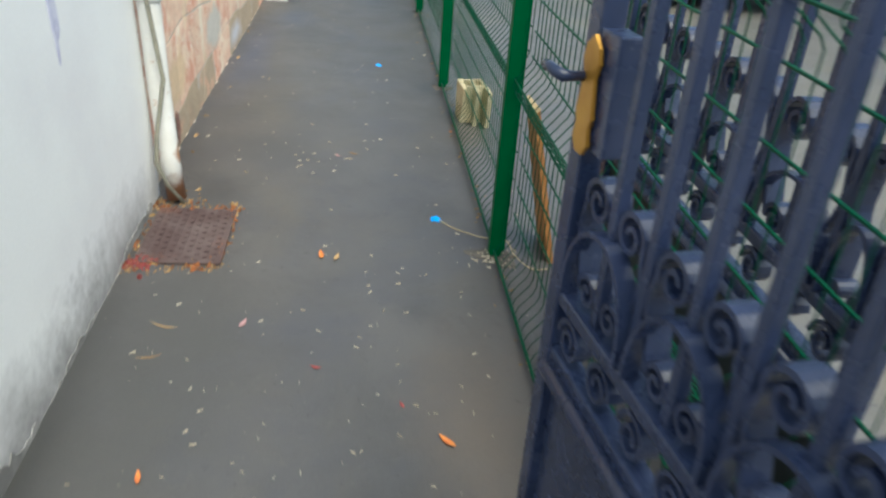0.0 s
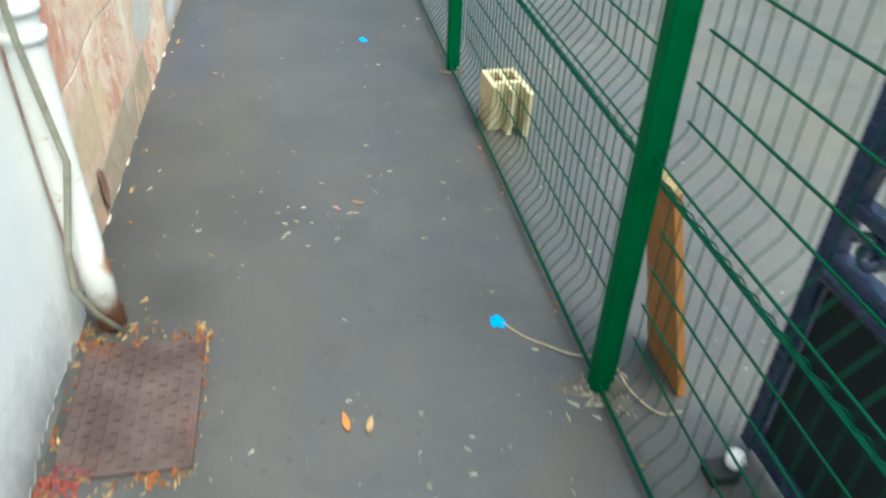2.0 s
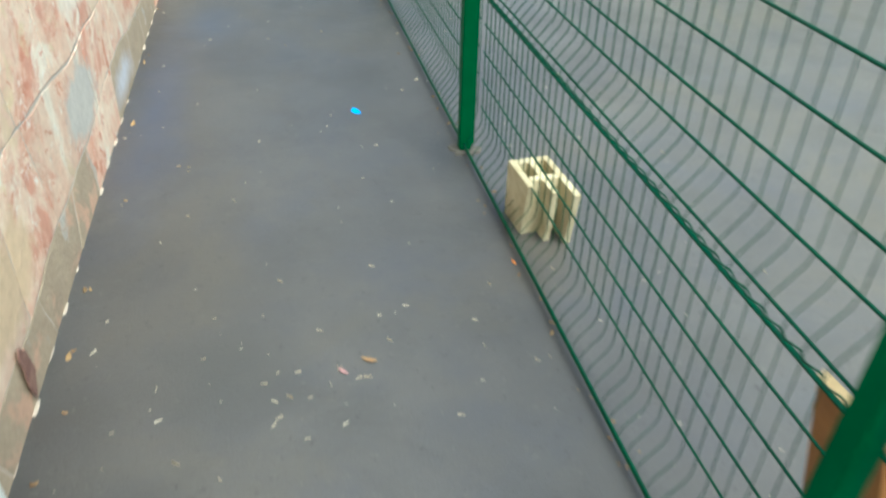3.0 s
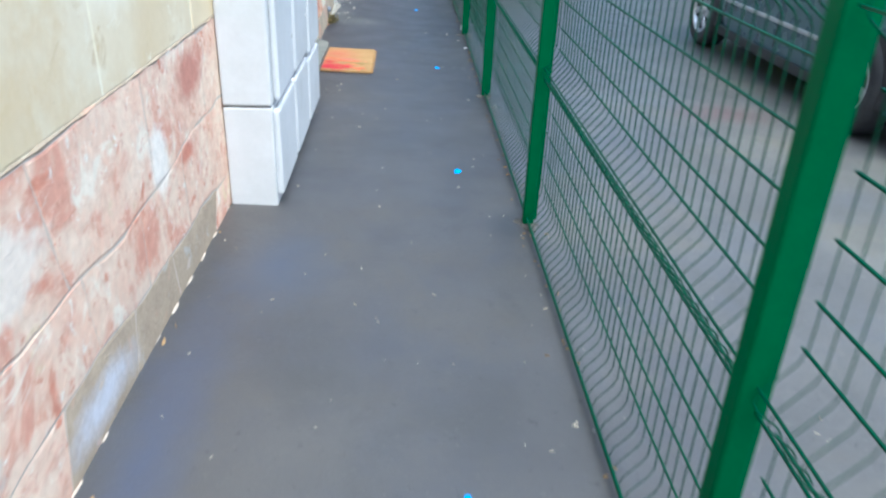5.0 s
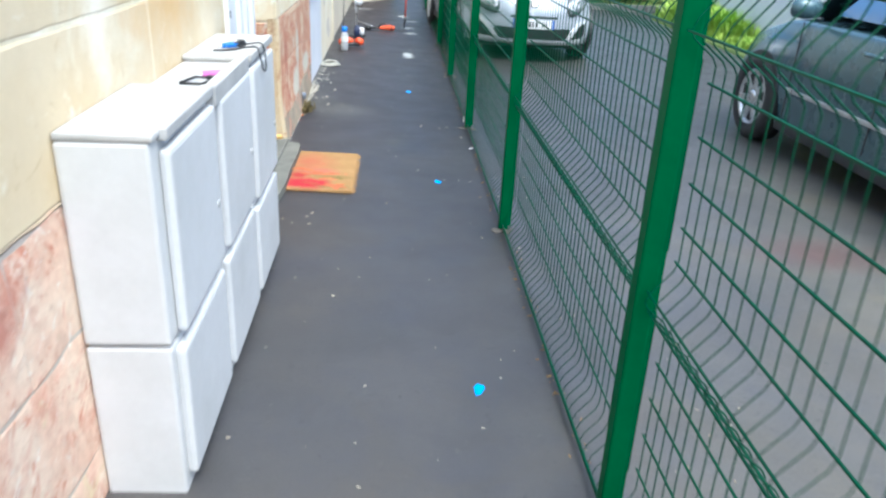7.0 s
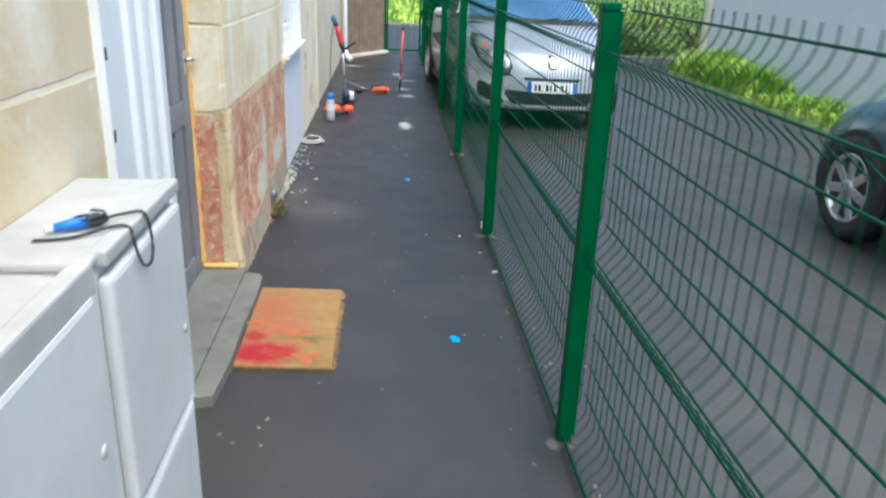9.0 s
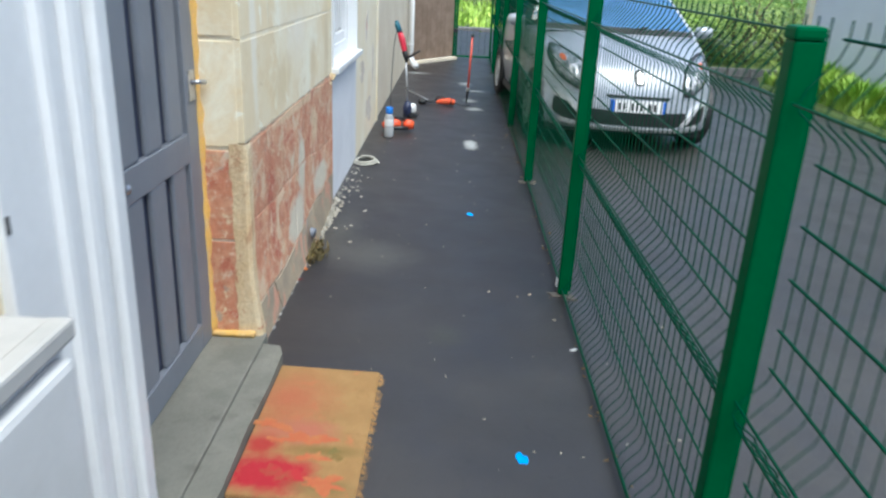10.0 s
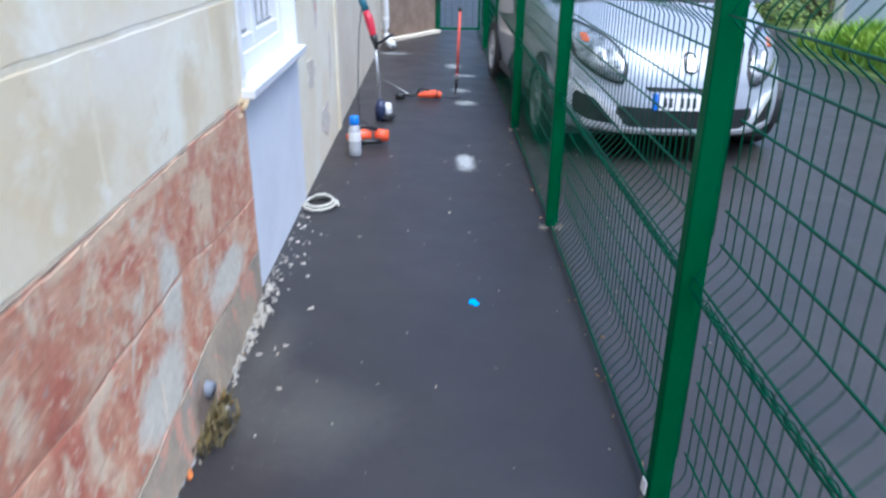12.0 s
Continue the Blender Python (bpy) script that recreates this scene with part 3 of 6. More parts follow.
wall_b = part("wall_beige", bm_box(-1.0, WALL_X - 0.02, 16.0, 21.4, 0, 3.2, 0.01), BEIGE_WALL)
tagged(wall_b, "plain beige rendered wall further along the alley", "wall", kind="structure")
bm = bm_box(WALL_X - 0.03, WALL_X - 0.004, 15.93, 16.04, 0, 3.2, 0.006)
tagged(part("trim_pilaster", bm, LIME_JOINT), "narrow pale vertical band between two house walls", "band", kind="structure")

# ---- fence ----
FOOT = SLOPE * FENCE_X


def fence_post(y):
    p = thing("fence_post", pose(FENCE_X, y, FOOT), "green powder-coated square steel fence post set in the asphalt", "post", "fence posts")
    bm = bm_box(-0.023, 0.023, -0.023, 0.023, -0.02, 1.35, 0.005)
    bm_box(0.022, 0.036, -0.01, 0.01, 0.02, 1.35, 0.0, bm)
    part("shaft", bm, GREEN, p)
    part("cap", bm_box(-0.026, 0.026, -0.026, 0.026, 1.35, 1.372, 0.006), GREEN, p, "flat green plastic cap")
    return p


first_post = fence_post(4.04)
for k in (-1, 1, 2, 3, 4, 5, 6, 7, 8):
    copy_thing(first_post, pose(FENCE_X, 4.04 + BAY * k, FOOT))

FOLDS = (0.03, 0.66, 1.25)
PANEL_X = 0.052        # the flat of the wire panels, from the line of the posts


def wire_x(z):
    """How far the panel stands out at a height: V folds towards the alley."""
    push = max(1 - (z - f) / 0.10 if z >= f else 1 - (f - z) / 0.065 for f in FOLDS)
    push = max(0.0, push)
    return PANEL_X - 0.06 * push * push * (3 - 2 * push)


up_bm = bmesh.new()
zs = [0.004]
for f in FOLDS:
    zs += [f - 0.065, f - 0.048, f - 0.032, f - 0.014, f, f + 0.025, f + 0.05, f + 0.075, f + 0.1]
zs = sorted(z for z in zs if z >= 0.008) + [1.385]
bm_tube([(wire_x(z) + 0.004, 0, z) for z in zs], 0.0018, 4, up_bm)
up_probe = part("vertical_wire", up_bm, GREEN_WIRE)
UP = up_probe.data
lv_probe = part("horizontal_wire", bm_tube([(0, -BAY / 2 + 0.03, 0), (0, BAY / 2 - 0.03, 0)], 0.0031, 5), GREEN_WIRE)
LEVEL = lv_probe.data
foot_probe = part("bottom_wire", bm_tube([(0, -BAY / 2 + 0.03, 0), (0, BAY / 2 - 0.03, 0)], 0.0045, 6), GREEN_WIRE)
FOOT_LEVEL = foot_probe.data
for probe in (up_probe, lv_probe, foot_probe):
    bpy.data.objects.remove(probe)
LEVELS = (0.018, 0.036, 0.19, 0.295, 0.40, 0.50, 0.595, 0.637, 0.685, 0.76, 0.84, 0.94, 1.04, 1.15, 1.25, 1.355)
panel = thing("mesh_fence", pose(FENCE_X, 4.04 + BAY / 2, FOOT), "green coated welded wire fence panel with pressed V folds", "fence panel", "fence panels")
for z in LEVELS:
    w = new("horizontal_wire", FOOT_LEVEL if z < 0.1 else LEVEL)
    w.parent, w.location = panel, (wire_x(z) - 0.002, 0, z)
for i in range(40):
    w = new("vertical_wire", UP)
    w.parent, w.location = panel, (0, -0.975 + 0.05 * i, 0)
for k in (-1, 1, 2, 3, 4, 5, 6, 7, 8):
    copy_thing(panel, pose(FENCE_X, 4.04 + BAY * (k + 0.5), FOOT))

# crumbled cement collars round the post feet
collars = [part("cement_collar", bm_blob(0.075 if k == 0 else 0.05, 0.065 if k == 0 else 0.05, 0.008, 40 + k, 30, 0.55), COLLAR) for k in range(9)]
for k, c in enumerate(collars):
    c.location = (FENCE_X - 0.005, 4.04 + BAY * k - 0.02, FOOT - 0.002)
    tagged(c, "broken cement footing collar round a fence post", "footing", "post footings")


# ---- wrought iron gate leaves ----
def spiral(cx, cz, r0, r1, a0, a1, n=26):
    return [(0, cx + (r0 + (r1 - r0) * i / n) * math.cos(a0 + (a1 - a0) * i / n), cz + (r0 + (r1 - r0) * i / n) * math.sin(a0 + (a1 - a0) * i / n)) for i in range(n + 1)]


def scroll_strip(path, width, thick, paint, g, side=0.0):
    return part("scroll", bm_tube([(side, y, z) for y, z in path], 0, flat=(width, thick, (1, 0, 0))), paint, g)


def s_scroll(uc, u_out, z0, h):
    """One side of a lyre: a coil at the foot, a bowed flank and a coil rolled inwards at the top."""
    d = 1 if u_out > uc else -1
    span = abs(u_out - uc)
    rl, rt = span * 0.30, span * 0.40
    cl = (uc + d * (rl + 0.010), z0 + rl + 0.004)
    low = [(cl[0] + d * rr * math.cos(a), cl[1] + rr * math.sin(a)) for a, rr in ((math.pi * (2.9 - 2.9 * k / 20), rl * (0.2 + 0.8 * k / 20)) for k in range(21))]
    ct = (u_out - d * (rt + 0.008), z0 + h - rt)
    top = [(ct[0] + d * rr * math.cos(a), ct[1] + rr * math.sin(a)) for a, rr in ((math.pi * (-0.12 + 3.1 * k / 26), rt * (1.0 - 0.8 * k / 26)) for k in range(27))]
    flank = smooth_profile([low[-2], low[-1], (u_out - d * 0.012, z0 + h * 0.42), (u_out - d * 0.002, z0 + h * 0.6), top[0], top[1]], 4)
    return low[:-2] + [tuple(p) for p in flank[:-1]] + top[1:]


def gate_leaf(name, m, width, paint, label, handle=True, nb=8, panel_paint=None):
    """Local y runs from the free stile towards the hinge, z up, x is the outer face."""
    g = thing(name, m, label, "gate", "iron gate leaves")
    part("free_stile", bm_box(-0.02, 0.02, 0, 0.042, 0.03, 1.62, 0.004), paint, g)
    part("hinge_stile", bm_box(-0.02, 0.02, width - 0.05, width, 0.03, 1.62, 0.004), paint, g)
    for z0, z1 in ((0.04, 0.09), (0.57, 0.60), (0.69, 0.72), (1.55, 1.6)):
        part("rail", bm_box(-0.019, 0.019, 0.043, width - 0.05, z0, z1, 0.006), paint, g)
    part("kick_panel", bm_box(-0.004, 0.004, 0.05, width - 0.045, 0.08, 0.575), panel_paint or paint, g, "solid sheet panel")
    # rounded moulding along the head of the sheet
    for s in (-1, 1):
        part("moulding", bm_tube([(s * 0.022, 0.045, 0.557), (s * 0.022, width - 0.05, 0.557)], 0.016, 10), paint, g, smooth=True)
    step = (width - 0.092) / (nb + 1)
    for i in range(nb):
        u = 0.042 + step * (i + 1)
        part("bar", bm_box(-0.010, 0.010, u - 0.010, u + 0.010, 0.715, 1.56, 0.003), paint, g)
    for i in range(0, nb + 1, 2):
        # a lyre over each pair of gaps, standing in front of the bar between them
        u0, u1 = 0.042 + step * i + 0.012, min(width - 0.06, 0.042 + step * (i + 2) - 0.012)
        uc = (u0 + u1) / 2
        for uo in (u0, u1):
            scroll_strip(s_scroll(uc, uo, 0.72, 0.23 if handle else 0.29), 0.04, 0.009, paint, g, -0.012)
        arch = [(u0 + (u1 - u0) * (0.5 - 0.5 * math.cos(math.pi * k / 18)), 0.72 + 0.155 * math.sin(math.pi * k / 18) ** 0.8) for k in range(19)]
        part("arch_strap", bm_tube([(0.010, y, z) for y, z in arch], 0, flat=(0.03, 0.008, (1, 0, 0))), paint, g)
    for i in range(nb + 1):
        u = 0.042 + step * (i + 0.5)
        flip = 1 if i % 2 else -1
        ring = [(y, z) for _, y, z in spiral(u, 0.645, 0.042, 0.01, math.pi * (0 if flip > 0 else 1), math.pi * (flip * 3.2 + (0 if flip > 0 else 1)), 26)]
        scroll_strip(ring, 0.032, 0.008, paint, g)
        # coils laid on the face of the sheet
        coil = [(y, z) for _, y, z in spiral(u, 0.445, 0.048, 0.012, math.pi * 0.5, math.pi * (0.5 + flip * 3.4), 26)]
        scroll_strip(coil, 0.014, 0.009, paint, g, -0.008)
    if handle:
        out = [(-0.024, -0.012), (0.0, -0.028), (0.03, -0.022), (0.05, -0.03), (0.085, -0.024), (0.12, -0.019), (0.15, -0.028), (0.175, -0.022), (0.195, 0.0)]
        shape = [(-y * 0.92, z * 0.82) for z, y in out] + [(y * 0.92, z * 0.82) for z, y in out[::-1]]
        plate = bm_prism([(a + 0.046, b) for a, b in shape], 0.0, 0.006)
        part("lock_plate", moved(plate, Matrix(((0, 0, 1, 0.022), (1, 0, 0, 0), (0, 1, 0, 0.99), (0, 0, 0, 1)))), BRASS, g, "shaped yellow brass lock plate")
        part("lock_case", bm_box(-0.018, 0.018, 0.043, 0.105, 0.98, 1.16, 0.004), paint, g, "black iron lock case")
        for s in (-1, 1):
            part("lever_handle", bm_tube([(s * 0.02, 0.03, 1.085), (s * 0.05, 0.03, 1.085), (s * 0.062, 0.034, 1.087), (s * 0.07, 0.022, 1.09), (s * 0.072, 0.002, 1.093), (s * 0.07, -0.018, 1.09), (s * 0.066, -0.026, 1.082)],
                                         0.009, 8, radii=[0.008, 0.008, 0.01, 0.009, 0.008, 0.008, 0.006]), IRON, g, "curled dark lever handle", smooth=True)
        u = 0.042 + step * 3
        part("finial", bm_lathe([(0.006, 1.27), (0.022, 1.28), (0.03, 1.3), (0.03, 1.315), (0.018, 1.335), (0.004, 1.34)], 16, m=pose(0, u, 0)), BRASS, g, "gold ball ornament", smooth=True)
    return g


gate_leaf("gate_leaf", pose(0.642, 2.73, -0.018, 0, 0, 180 + 8.5), 1.12, IRON, "open blue-black wrought iron gate leaf with brass lock plate")
gate_leaf("gate_leaf", pose(1.09, 3.82, -0.03, 0, 0, 180 + 1.5), 1.3, IRON, "open black wrought iron gate leaf standing behind the fence", False, 8, IRON_BACK)
# the hinge post of the gates
gp = part("gate_post", bm_box(0.76, 0.88, 1.40, 1.56, 0, 1.8, 0.01), CEMENT)
tagged(gp, "plain cement gate post", "post")
# drop bolt on the ground at the foot of the far leaf
bolt = thing("gate_stop", pose(1.0, 3.74, -0.026), "black gate stop with a worn white knob", "gate stop")
part("base", bm_box(-0.05, 0.02, -0.03, 0.03, 0, 0.035, 0.008), BLACK_PLASTIC, bolt)
part("knob", bm_lathe([(0.008, 0.03), (0.02, 0.04), (0.024, 0.058), (0.016, 0.076), (0.004, 0.08)], 14, m=pose(0.01, 0, 0)), PLATE_WHITE, bolt, "white knob", smooth=True)

# ---- meter cabinets along the house wall ----
def meter_cabinet(y0, y1, seam, top, front, label, sink=0.0):
    c = thing("meter_cabinet", pose(WALL_X, y0, 0), label, "meter cabinet", "meter cabinets")
    w, d = y1 - y0, front - WALL_X
    part("base", bm_box(0.0, d - 0.022, 0.002, w - 0.002, 0, seam - 0.004, 0.008), MILKY_GRP, c)
    part("base_panel", bm_box(d - 0.024, d + 0.004, 0.028, w - 0.03, 0.05, seam - 0.02, 0.012), MILKY_GRP, c, "pale bulging base panel")
    part("body", bm_box(0.0, d - 0.02, 0.0, w, seam + 0.004, top - 0.022 - sink, 0.01), MILKY_GRP, c)
    door = part("door", bm_box(d - 0.02, d + 0.008, 0.05, w - 0.022, seam + 0.015, top - 0.05, 0.012), MILKY_GRP, c, "white moulded door with rounded edges")
    part("lock", bm_lathe([(0.012, 0), (0.012, 0.008), (0.004, 0.01)], 12, m=pose(d + 0.003, w - 0.07, seam + 0.2, 0, 90, 0)), LID_GREY, door)
    bm = bm_box(0.0, d - 0.012, 0.0, w, top - 0.022 - sink, top - 0.004 - sink, 0.006)
    bm_box(d - 0.03, d + 0.004, 0.05 if not sink else 0.0, w - 0.004, top - 0.03 - sink, top, 0.006, bm)
    part("lid", bm, LID_GREY, c, "greyish lid with a raised front lip")
    return c


meter_cabinet(8.15, 8.67, 0.445, 0.965, -0.265, "white polyester meter cabinet on a moulded base")
meter_cabinet(8.675, 9.20, 0.44, 0.957, -0.265, "white polyester meter cabinet standing between two others", 0.028)
meter_cabinet(9.205, 9.73, 0.405, 0.95, -0.265, "white polyester meter cabinet next to the door frame")

# things lying on the cabinets
tray = thing("tool_tray", pose(-0.335, 8.80, 0.925, 0, 0, -14) @ Matrix.Scale(0.62, 4), "small grey plastic tray with a black rim lying on a cabinet", "tray")
part("tray_floor", bm_box(-0.05, 0.05, -0.075, 0.075, 0, 0.03, 0.004), BOTTLE, tray)
for s_ in (-1, 1):
    part("rim", bm_box(s_ * 0.05 - 0.004, s_ * 0.05 + 0.004, -0.079, 0.079, 0, 0.04, 0.002), BLACK_PLASTIC, tray)
    part("rim", bm_box(-0.046, 0.046, s_ * 0.075 - 0.004, s_ * 0.075 + 0.004, 0, 0.04, 0.002), BLACK_PLASTIC, tray)
part("clip", bm_box(0.02, 0.06, 0.04, 0.07, 0.03, 0.05, 0.004), BLACK_PLASTIC, tray)
pk = thing("marker_pen", pose(-0.322, 8.955, 0.937, 0, 0, -62), "magenta marker pen with a pale tip beside the tray", "pen")
part("barrel", bm_tube([(0, -0.04, 0), (0, 0.045, 0), (0, 0.05, 0)], 0.011, 12, radii=[0.011, 0.012, 0.009]), PINK_PLASTIC, pk, smooth=True)
part("tip", bm_tube([(0, -0.062, 0), (0, -0.055, 0), (0, -0.04, 0)], 0.006, 10, radii=[0.004, 0.008, 0.009]), PLATE_WHITE, pk, "pale pen tip", True)
tool = thing("cable_tool", pose(-0.345, 9.37, 0.947, 0, 0, 35) @ Matrix.Scale(0.5, 4), "blue and black cordless tool with a coiled cable", "tool")
part("grip", bm_tube([(-0.09, 0, 0.024), (-0.02, 0.0, 0.028), (0.03, 0.0, 0.026)], 0.02, 10, radii=[0.015, 0.022, 0.018]), BLUE_PLASTIC, tool, "blue grip", True)
part("collar", bm_tube([(-0.115, 0, 0.024), (-0.09, 0, 0.024)], 0.014, 10), PLATE_WHITE, tool, "white end piece", True)
part("head", bm_tube([(0.02, 0, 0.026), (0.06, 0.01, 0.03), (0.1, 0.015, 0.026)], 0.02, 10, radii=[0.018, 0.026, 0.014]), BLACK_PLASTIC, tool, "black head", True)
loop = [(0.04 + 0.055 * math.cos(a * 0.42), 0.02 + 0.04 * math.sin(a * 0.42), 0.012 + 0.0012 * a) for a in range(34)]
part("cable", bm_tube(loop, 0.005, 6), BLACK_PLASTIC, tool, "coiled black cable", True)
hang = [(-0.4, 9.3, 0.951), (-0.34, 9.32, 0.951), (-0.29, 9.36, 0.957), (-0.262, 9.38, 0.95), (-0.25, 9.37, 0.91), (-0.246, 9.39, 0.872), (-0.244, 9.43, 0.865), (-0.247, 9.455, 0.9), (-0.258, 9.46, 0.952), (-0.285, 9.44, 0.958), (-0.33, 9.41, 0.953)]
hang = smooth_profile(hang, 4)
cb = part("loose_cable", bm_tube(hang, 0.0032, 6), BLACK_PLASTIC, smooth=True)
tagged(cb, "loop of black cable hanging over the cabinet edge", "cable")

# ---- entrance door in its recess ----
fr = thing("door_frame", pose(0, 0, 0), "white plastic door surround with rounded ribs", "door surround", kind="structure")
part("surround_board", bm_box(CORE, WALL_X + 0.018, 9.93, 10.085, 0.0, 2.3, 0.006), WHITE_PVC, fr)
part("rib", bm_box(CORE, WALL_X + 0.036, 10.085, 10.15, 0.0, 2.3, 0.016), WHITE_PVC, fr)
part("rib", bm_box(CORE - 0.1, WALL_X + 0.05, 10.154, 10.218, 0.0, 2.3, 0.02), WHITE_PVC, fr)
part("jamb", bm_box(-0.70, WALL_X + 0.066, 10.222, 10.274, 0.0, 2.3, 0.008), WHITE_PVC, fr)
for z in (0.98, 1.18, 1.37, 1.56):
    part("fixing_slot", bm_box(WALL_X + 0.017, WALL_X + 0.021, 9.937, 9.945, z, z + 0.03), BLACK_PLASTIC, fr)

door = thing("door_1", pose(-0.682, 10.276, 0.06), "closed grey-blue door with vertical recessed panels", "door", kind="structure")
DW, DH = 1.098, 2.05
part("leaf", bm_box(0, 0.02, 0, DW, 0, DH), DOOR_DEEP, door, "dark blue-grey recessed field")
for y0, y1 in ((0, 0.09), (DW - 0.11, DW)):
    part("stile", bm_box(0.02, 0.045, y0, y1, 0, DH, 0.004), DOOR_GREY, door)
for z0, z1 in ((0, 0.1), (0.70, 0.80), (1.40, 1.50), (1.97, DH)):
    part("rail", bm_box(0.02, 0.044, 0.09, DW - 0.11, z0, z1, 0.004), DOOR_GREY, door)
for z0, z1 in ((0.1, 0.70), (0.80, 1.40), (1.50, 1.97)):
    for i in range(5):
        y = 0.09 + (DW - 0.2) / 5 * i + 0.03
        part("slat", bm_box(0.02, 0.04, y, y + 0.12, z0, z1, 0.01), DOOR_GREY, door)
for y in (0.34, 0.49):
    part("bolt", bm_lathe([(0.012, 0), (0.014, 0.006), (0.006, 0.012)], 12, m=pose(0.043, y, 0.75, 0, 90, 0)), STEEL, door)
hd = part("latch", bm_box(0.044, 0.05, DW - 0.085, DW - 0.03, 0.9, 1.0, 0.003), STEEL, door, "small bright steel latch")
part("lever", bm_tube([(0.05, DW - 0.055, 0.96), (0.068, DW - 0.055, 0.962), (0.075, DW - 0.045, 0.962), (0.075, DW + 0.0, 0.955)], 0.008, 8), STEEL, hd, smooth=True)

# far reveal of the recess, with yellow sealant against the door
rng = random.Random(5)
rev = thing("reveal", pose(0, 0, 0), "red washed stone reveal with pale mortar edges", "reveal", kind="structure")
part("mortar_bed", bm_box(-0.71, CORE, 11.395, 11.42, 0.06, 2.15), CREAM_COAT, rev)
for z0, z1, mt in ((0.075, 0.435, RED_STONE), (0.445, 0.775, RED_STONE), (0.79, 1.15, LIMESTONE), (1.165, 1.5, LIMESTONE), (1.515, 1.9, LIMESTONE)):
    part("stone", bm_box(-0.64, -0.535 if mt is RED_STONE else -0.507, 11.389, 11.412, z0, z1, 0.004), mt, rev)
bm = bm_tube([(-0.652 + 0.002 * math.sin(i * 1.9), 11.385 + 0.002 * math.sin(i * 3.1), 0.06 + i * 0.05) for i in range(42)], 0.02, 8,
             radii=[0.026 + 0.004 * math.sin(i * 2.7) + 0.003 * math.sin(i * 0.9) for i in range(42)])
tagged(part("sealant_bead", bm, FOAM, smooth=True), "uneven yellow foam sealant down the door edge", "sealant")
bm = bm_tube([(-0.64 + i * 0.02, 11.375 + 0.003 * math.sin(i * 2), 0.07) for i in range(9)], 0.014, 6)
tagged(part("sealant_bead", bm, FOAM, smooth=True), "yellow foam sealant along the step", "sealant")

st = thing("door_step", pose(0, 0, 0), "worn grey cement doorstep with a chipped front edge", "step", kind="structure")
part("tread", bm_box(-0.70, -0.44, 10.276, 11.42, 0, 0.058, 0.008), STEP_STONE, st)
bm = bmesh.new()
edge = [(-0.437, 10.24), (-0.36, 10.26), (-0.345, 10.5), (-0.352, 10.8), (-0.345, 11.05), (-0.35, 11.27), (-0.372, 11.33), (-0.437, 11.34)]
part("nosing", bm_prism(edge, 0, 0.052, bm), STEP_STONE, st)

# ---- coir doormat ----
dm = thing("doormat", pose(-0.165, 10.875, 0.0045, 0, 1.5, 0), "worn orange coir doormat with faded red pattern", "doormat")
bm = bm_box(-0.18, 0.18, -0.36, 0.36, 0, 0.016, 0.006)
part("mat_body", bm, COIR, dm)
rng = random.Random(19)
for sd in range(9):
    x, y = rng.uniform(-0.15, 0.12), rng.choice((rng.gauss(-0.23, 0.06), rng.gauss(-0.05, 0.1), rng.uniform(-0.3, 0.33)))
    near = y < -0.12 and x < 0.03
    mt = RED_TUFT if near and sd % 3 else (OLIVE_TUFT if x > 0.05 and -0.28 < y < -0.05 else BLEND_TUFT)
    part("pattern", bm_blob(rng.uniform(0.02, 0.055), rng.uniform(0.012, 0.035), 0.0022, sd + 3, 26, 0.9, at=(max(-0.13, min(0.12, x)), max(-0.3, min(0.31, y)), 0.0155 + 0.0004 * sd / 4)), mt, dm)
bm = bmesh.new()
rng = random.Random(8)
for i in range(220):
    t = rng.uniform(-0.36, 0.36)
    if i % 4:
        x, y, a = 0.178, t, rng.uniform(-0.6, 0.6)
    else:
        x, y, a = rng.uniform(-0.18, 0.18), rng.choice((-0.358, 0.358)), 0
        a = math.pi / 2 * (1 if y > 0 else -1) + rng.uniform(-0.6, 0.6)
    ln = rng.uniform(0.008, 0.026)
    bm_tube([(x, y, 0.01), (x + ln * math.cos(a), y + ln * math.sin(a), 0.003)], 0.0012, 3, bm, False)
tagged(part("fringe", bm, COIR_EDGE, dm), "frayed coir fibres", kind="stuff")

# ---- window and the white plaster under it ----
wi = thing("window_1", pose(0, 0, 0), "white framed window with a projecting white sill", "window", kind="structure")
part("window_sill", bm_box(-0.72, WALL_X + 0.045, 13.27, 14.42, 0.80, 0.835, 0.006), WHITE_PVC, wi)
bmf = bm_box(-0.62, -0.55, 13.30, 13.37, 0.835, 2.05, 0.006)
part("window_frame", bmf, WHITE_PVC, wi)
part("window_frame", bm_box(-0.62, -0.55, 14.33, 14.40, 0.835, 2.05, 0.006), WHITE_PVC, wi)
part("window_frame", bm_box(-0.62, -0.55, 13.37, 14.33, 0.835, 0.91, 0.006), WHITE_PVC, wi)
part("window_frame", bm_box(-0.62, -0.55, 13.37, 14.33, 1.98, 2.05, 0.006), WHITE_PVC, wi)
part("mullion", bm_box(-0.61, -0.555, 13.82, 13.88, 0.91, 1.98, 0.006), WHITE_PVC, wi)
for y0, y1 in ((13.37, 13.82), (13.88, 14.33)):
    part("casement_rail", bm_box(-0.605, -0.56, y0, y1, 0.91, 0.97, 0.005), WHITE_PVC, wi)
    part("pane", bm_box(-0.592, -0.586, y0, y1, 0.97, 1.98), WINDOW_GLASS, wi)
    for i in range(4):
        yy = y0 + (y1 - y0) * (i + 0.5) / 4
        part("blind_slat", bm_box(-0.584, -0.578, yy - 0.03, yy + 0.03, 0.99, 1.97), PLATE_WHITE, wi)
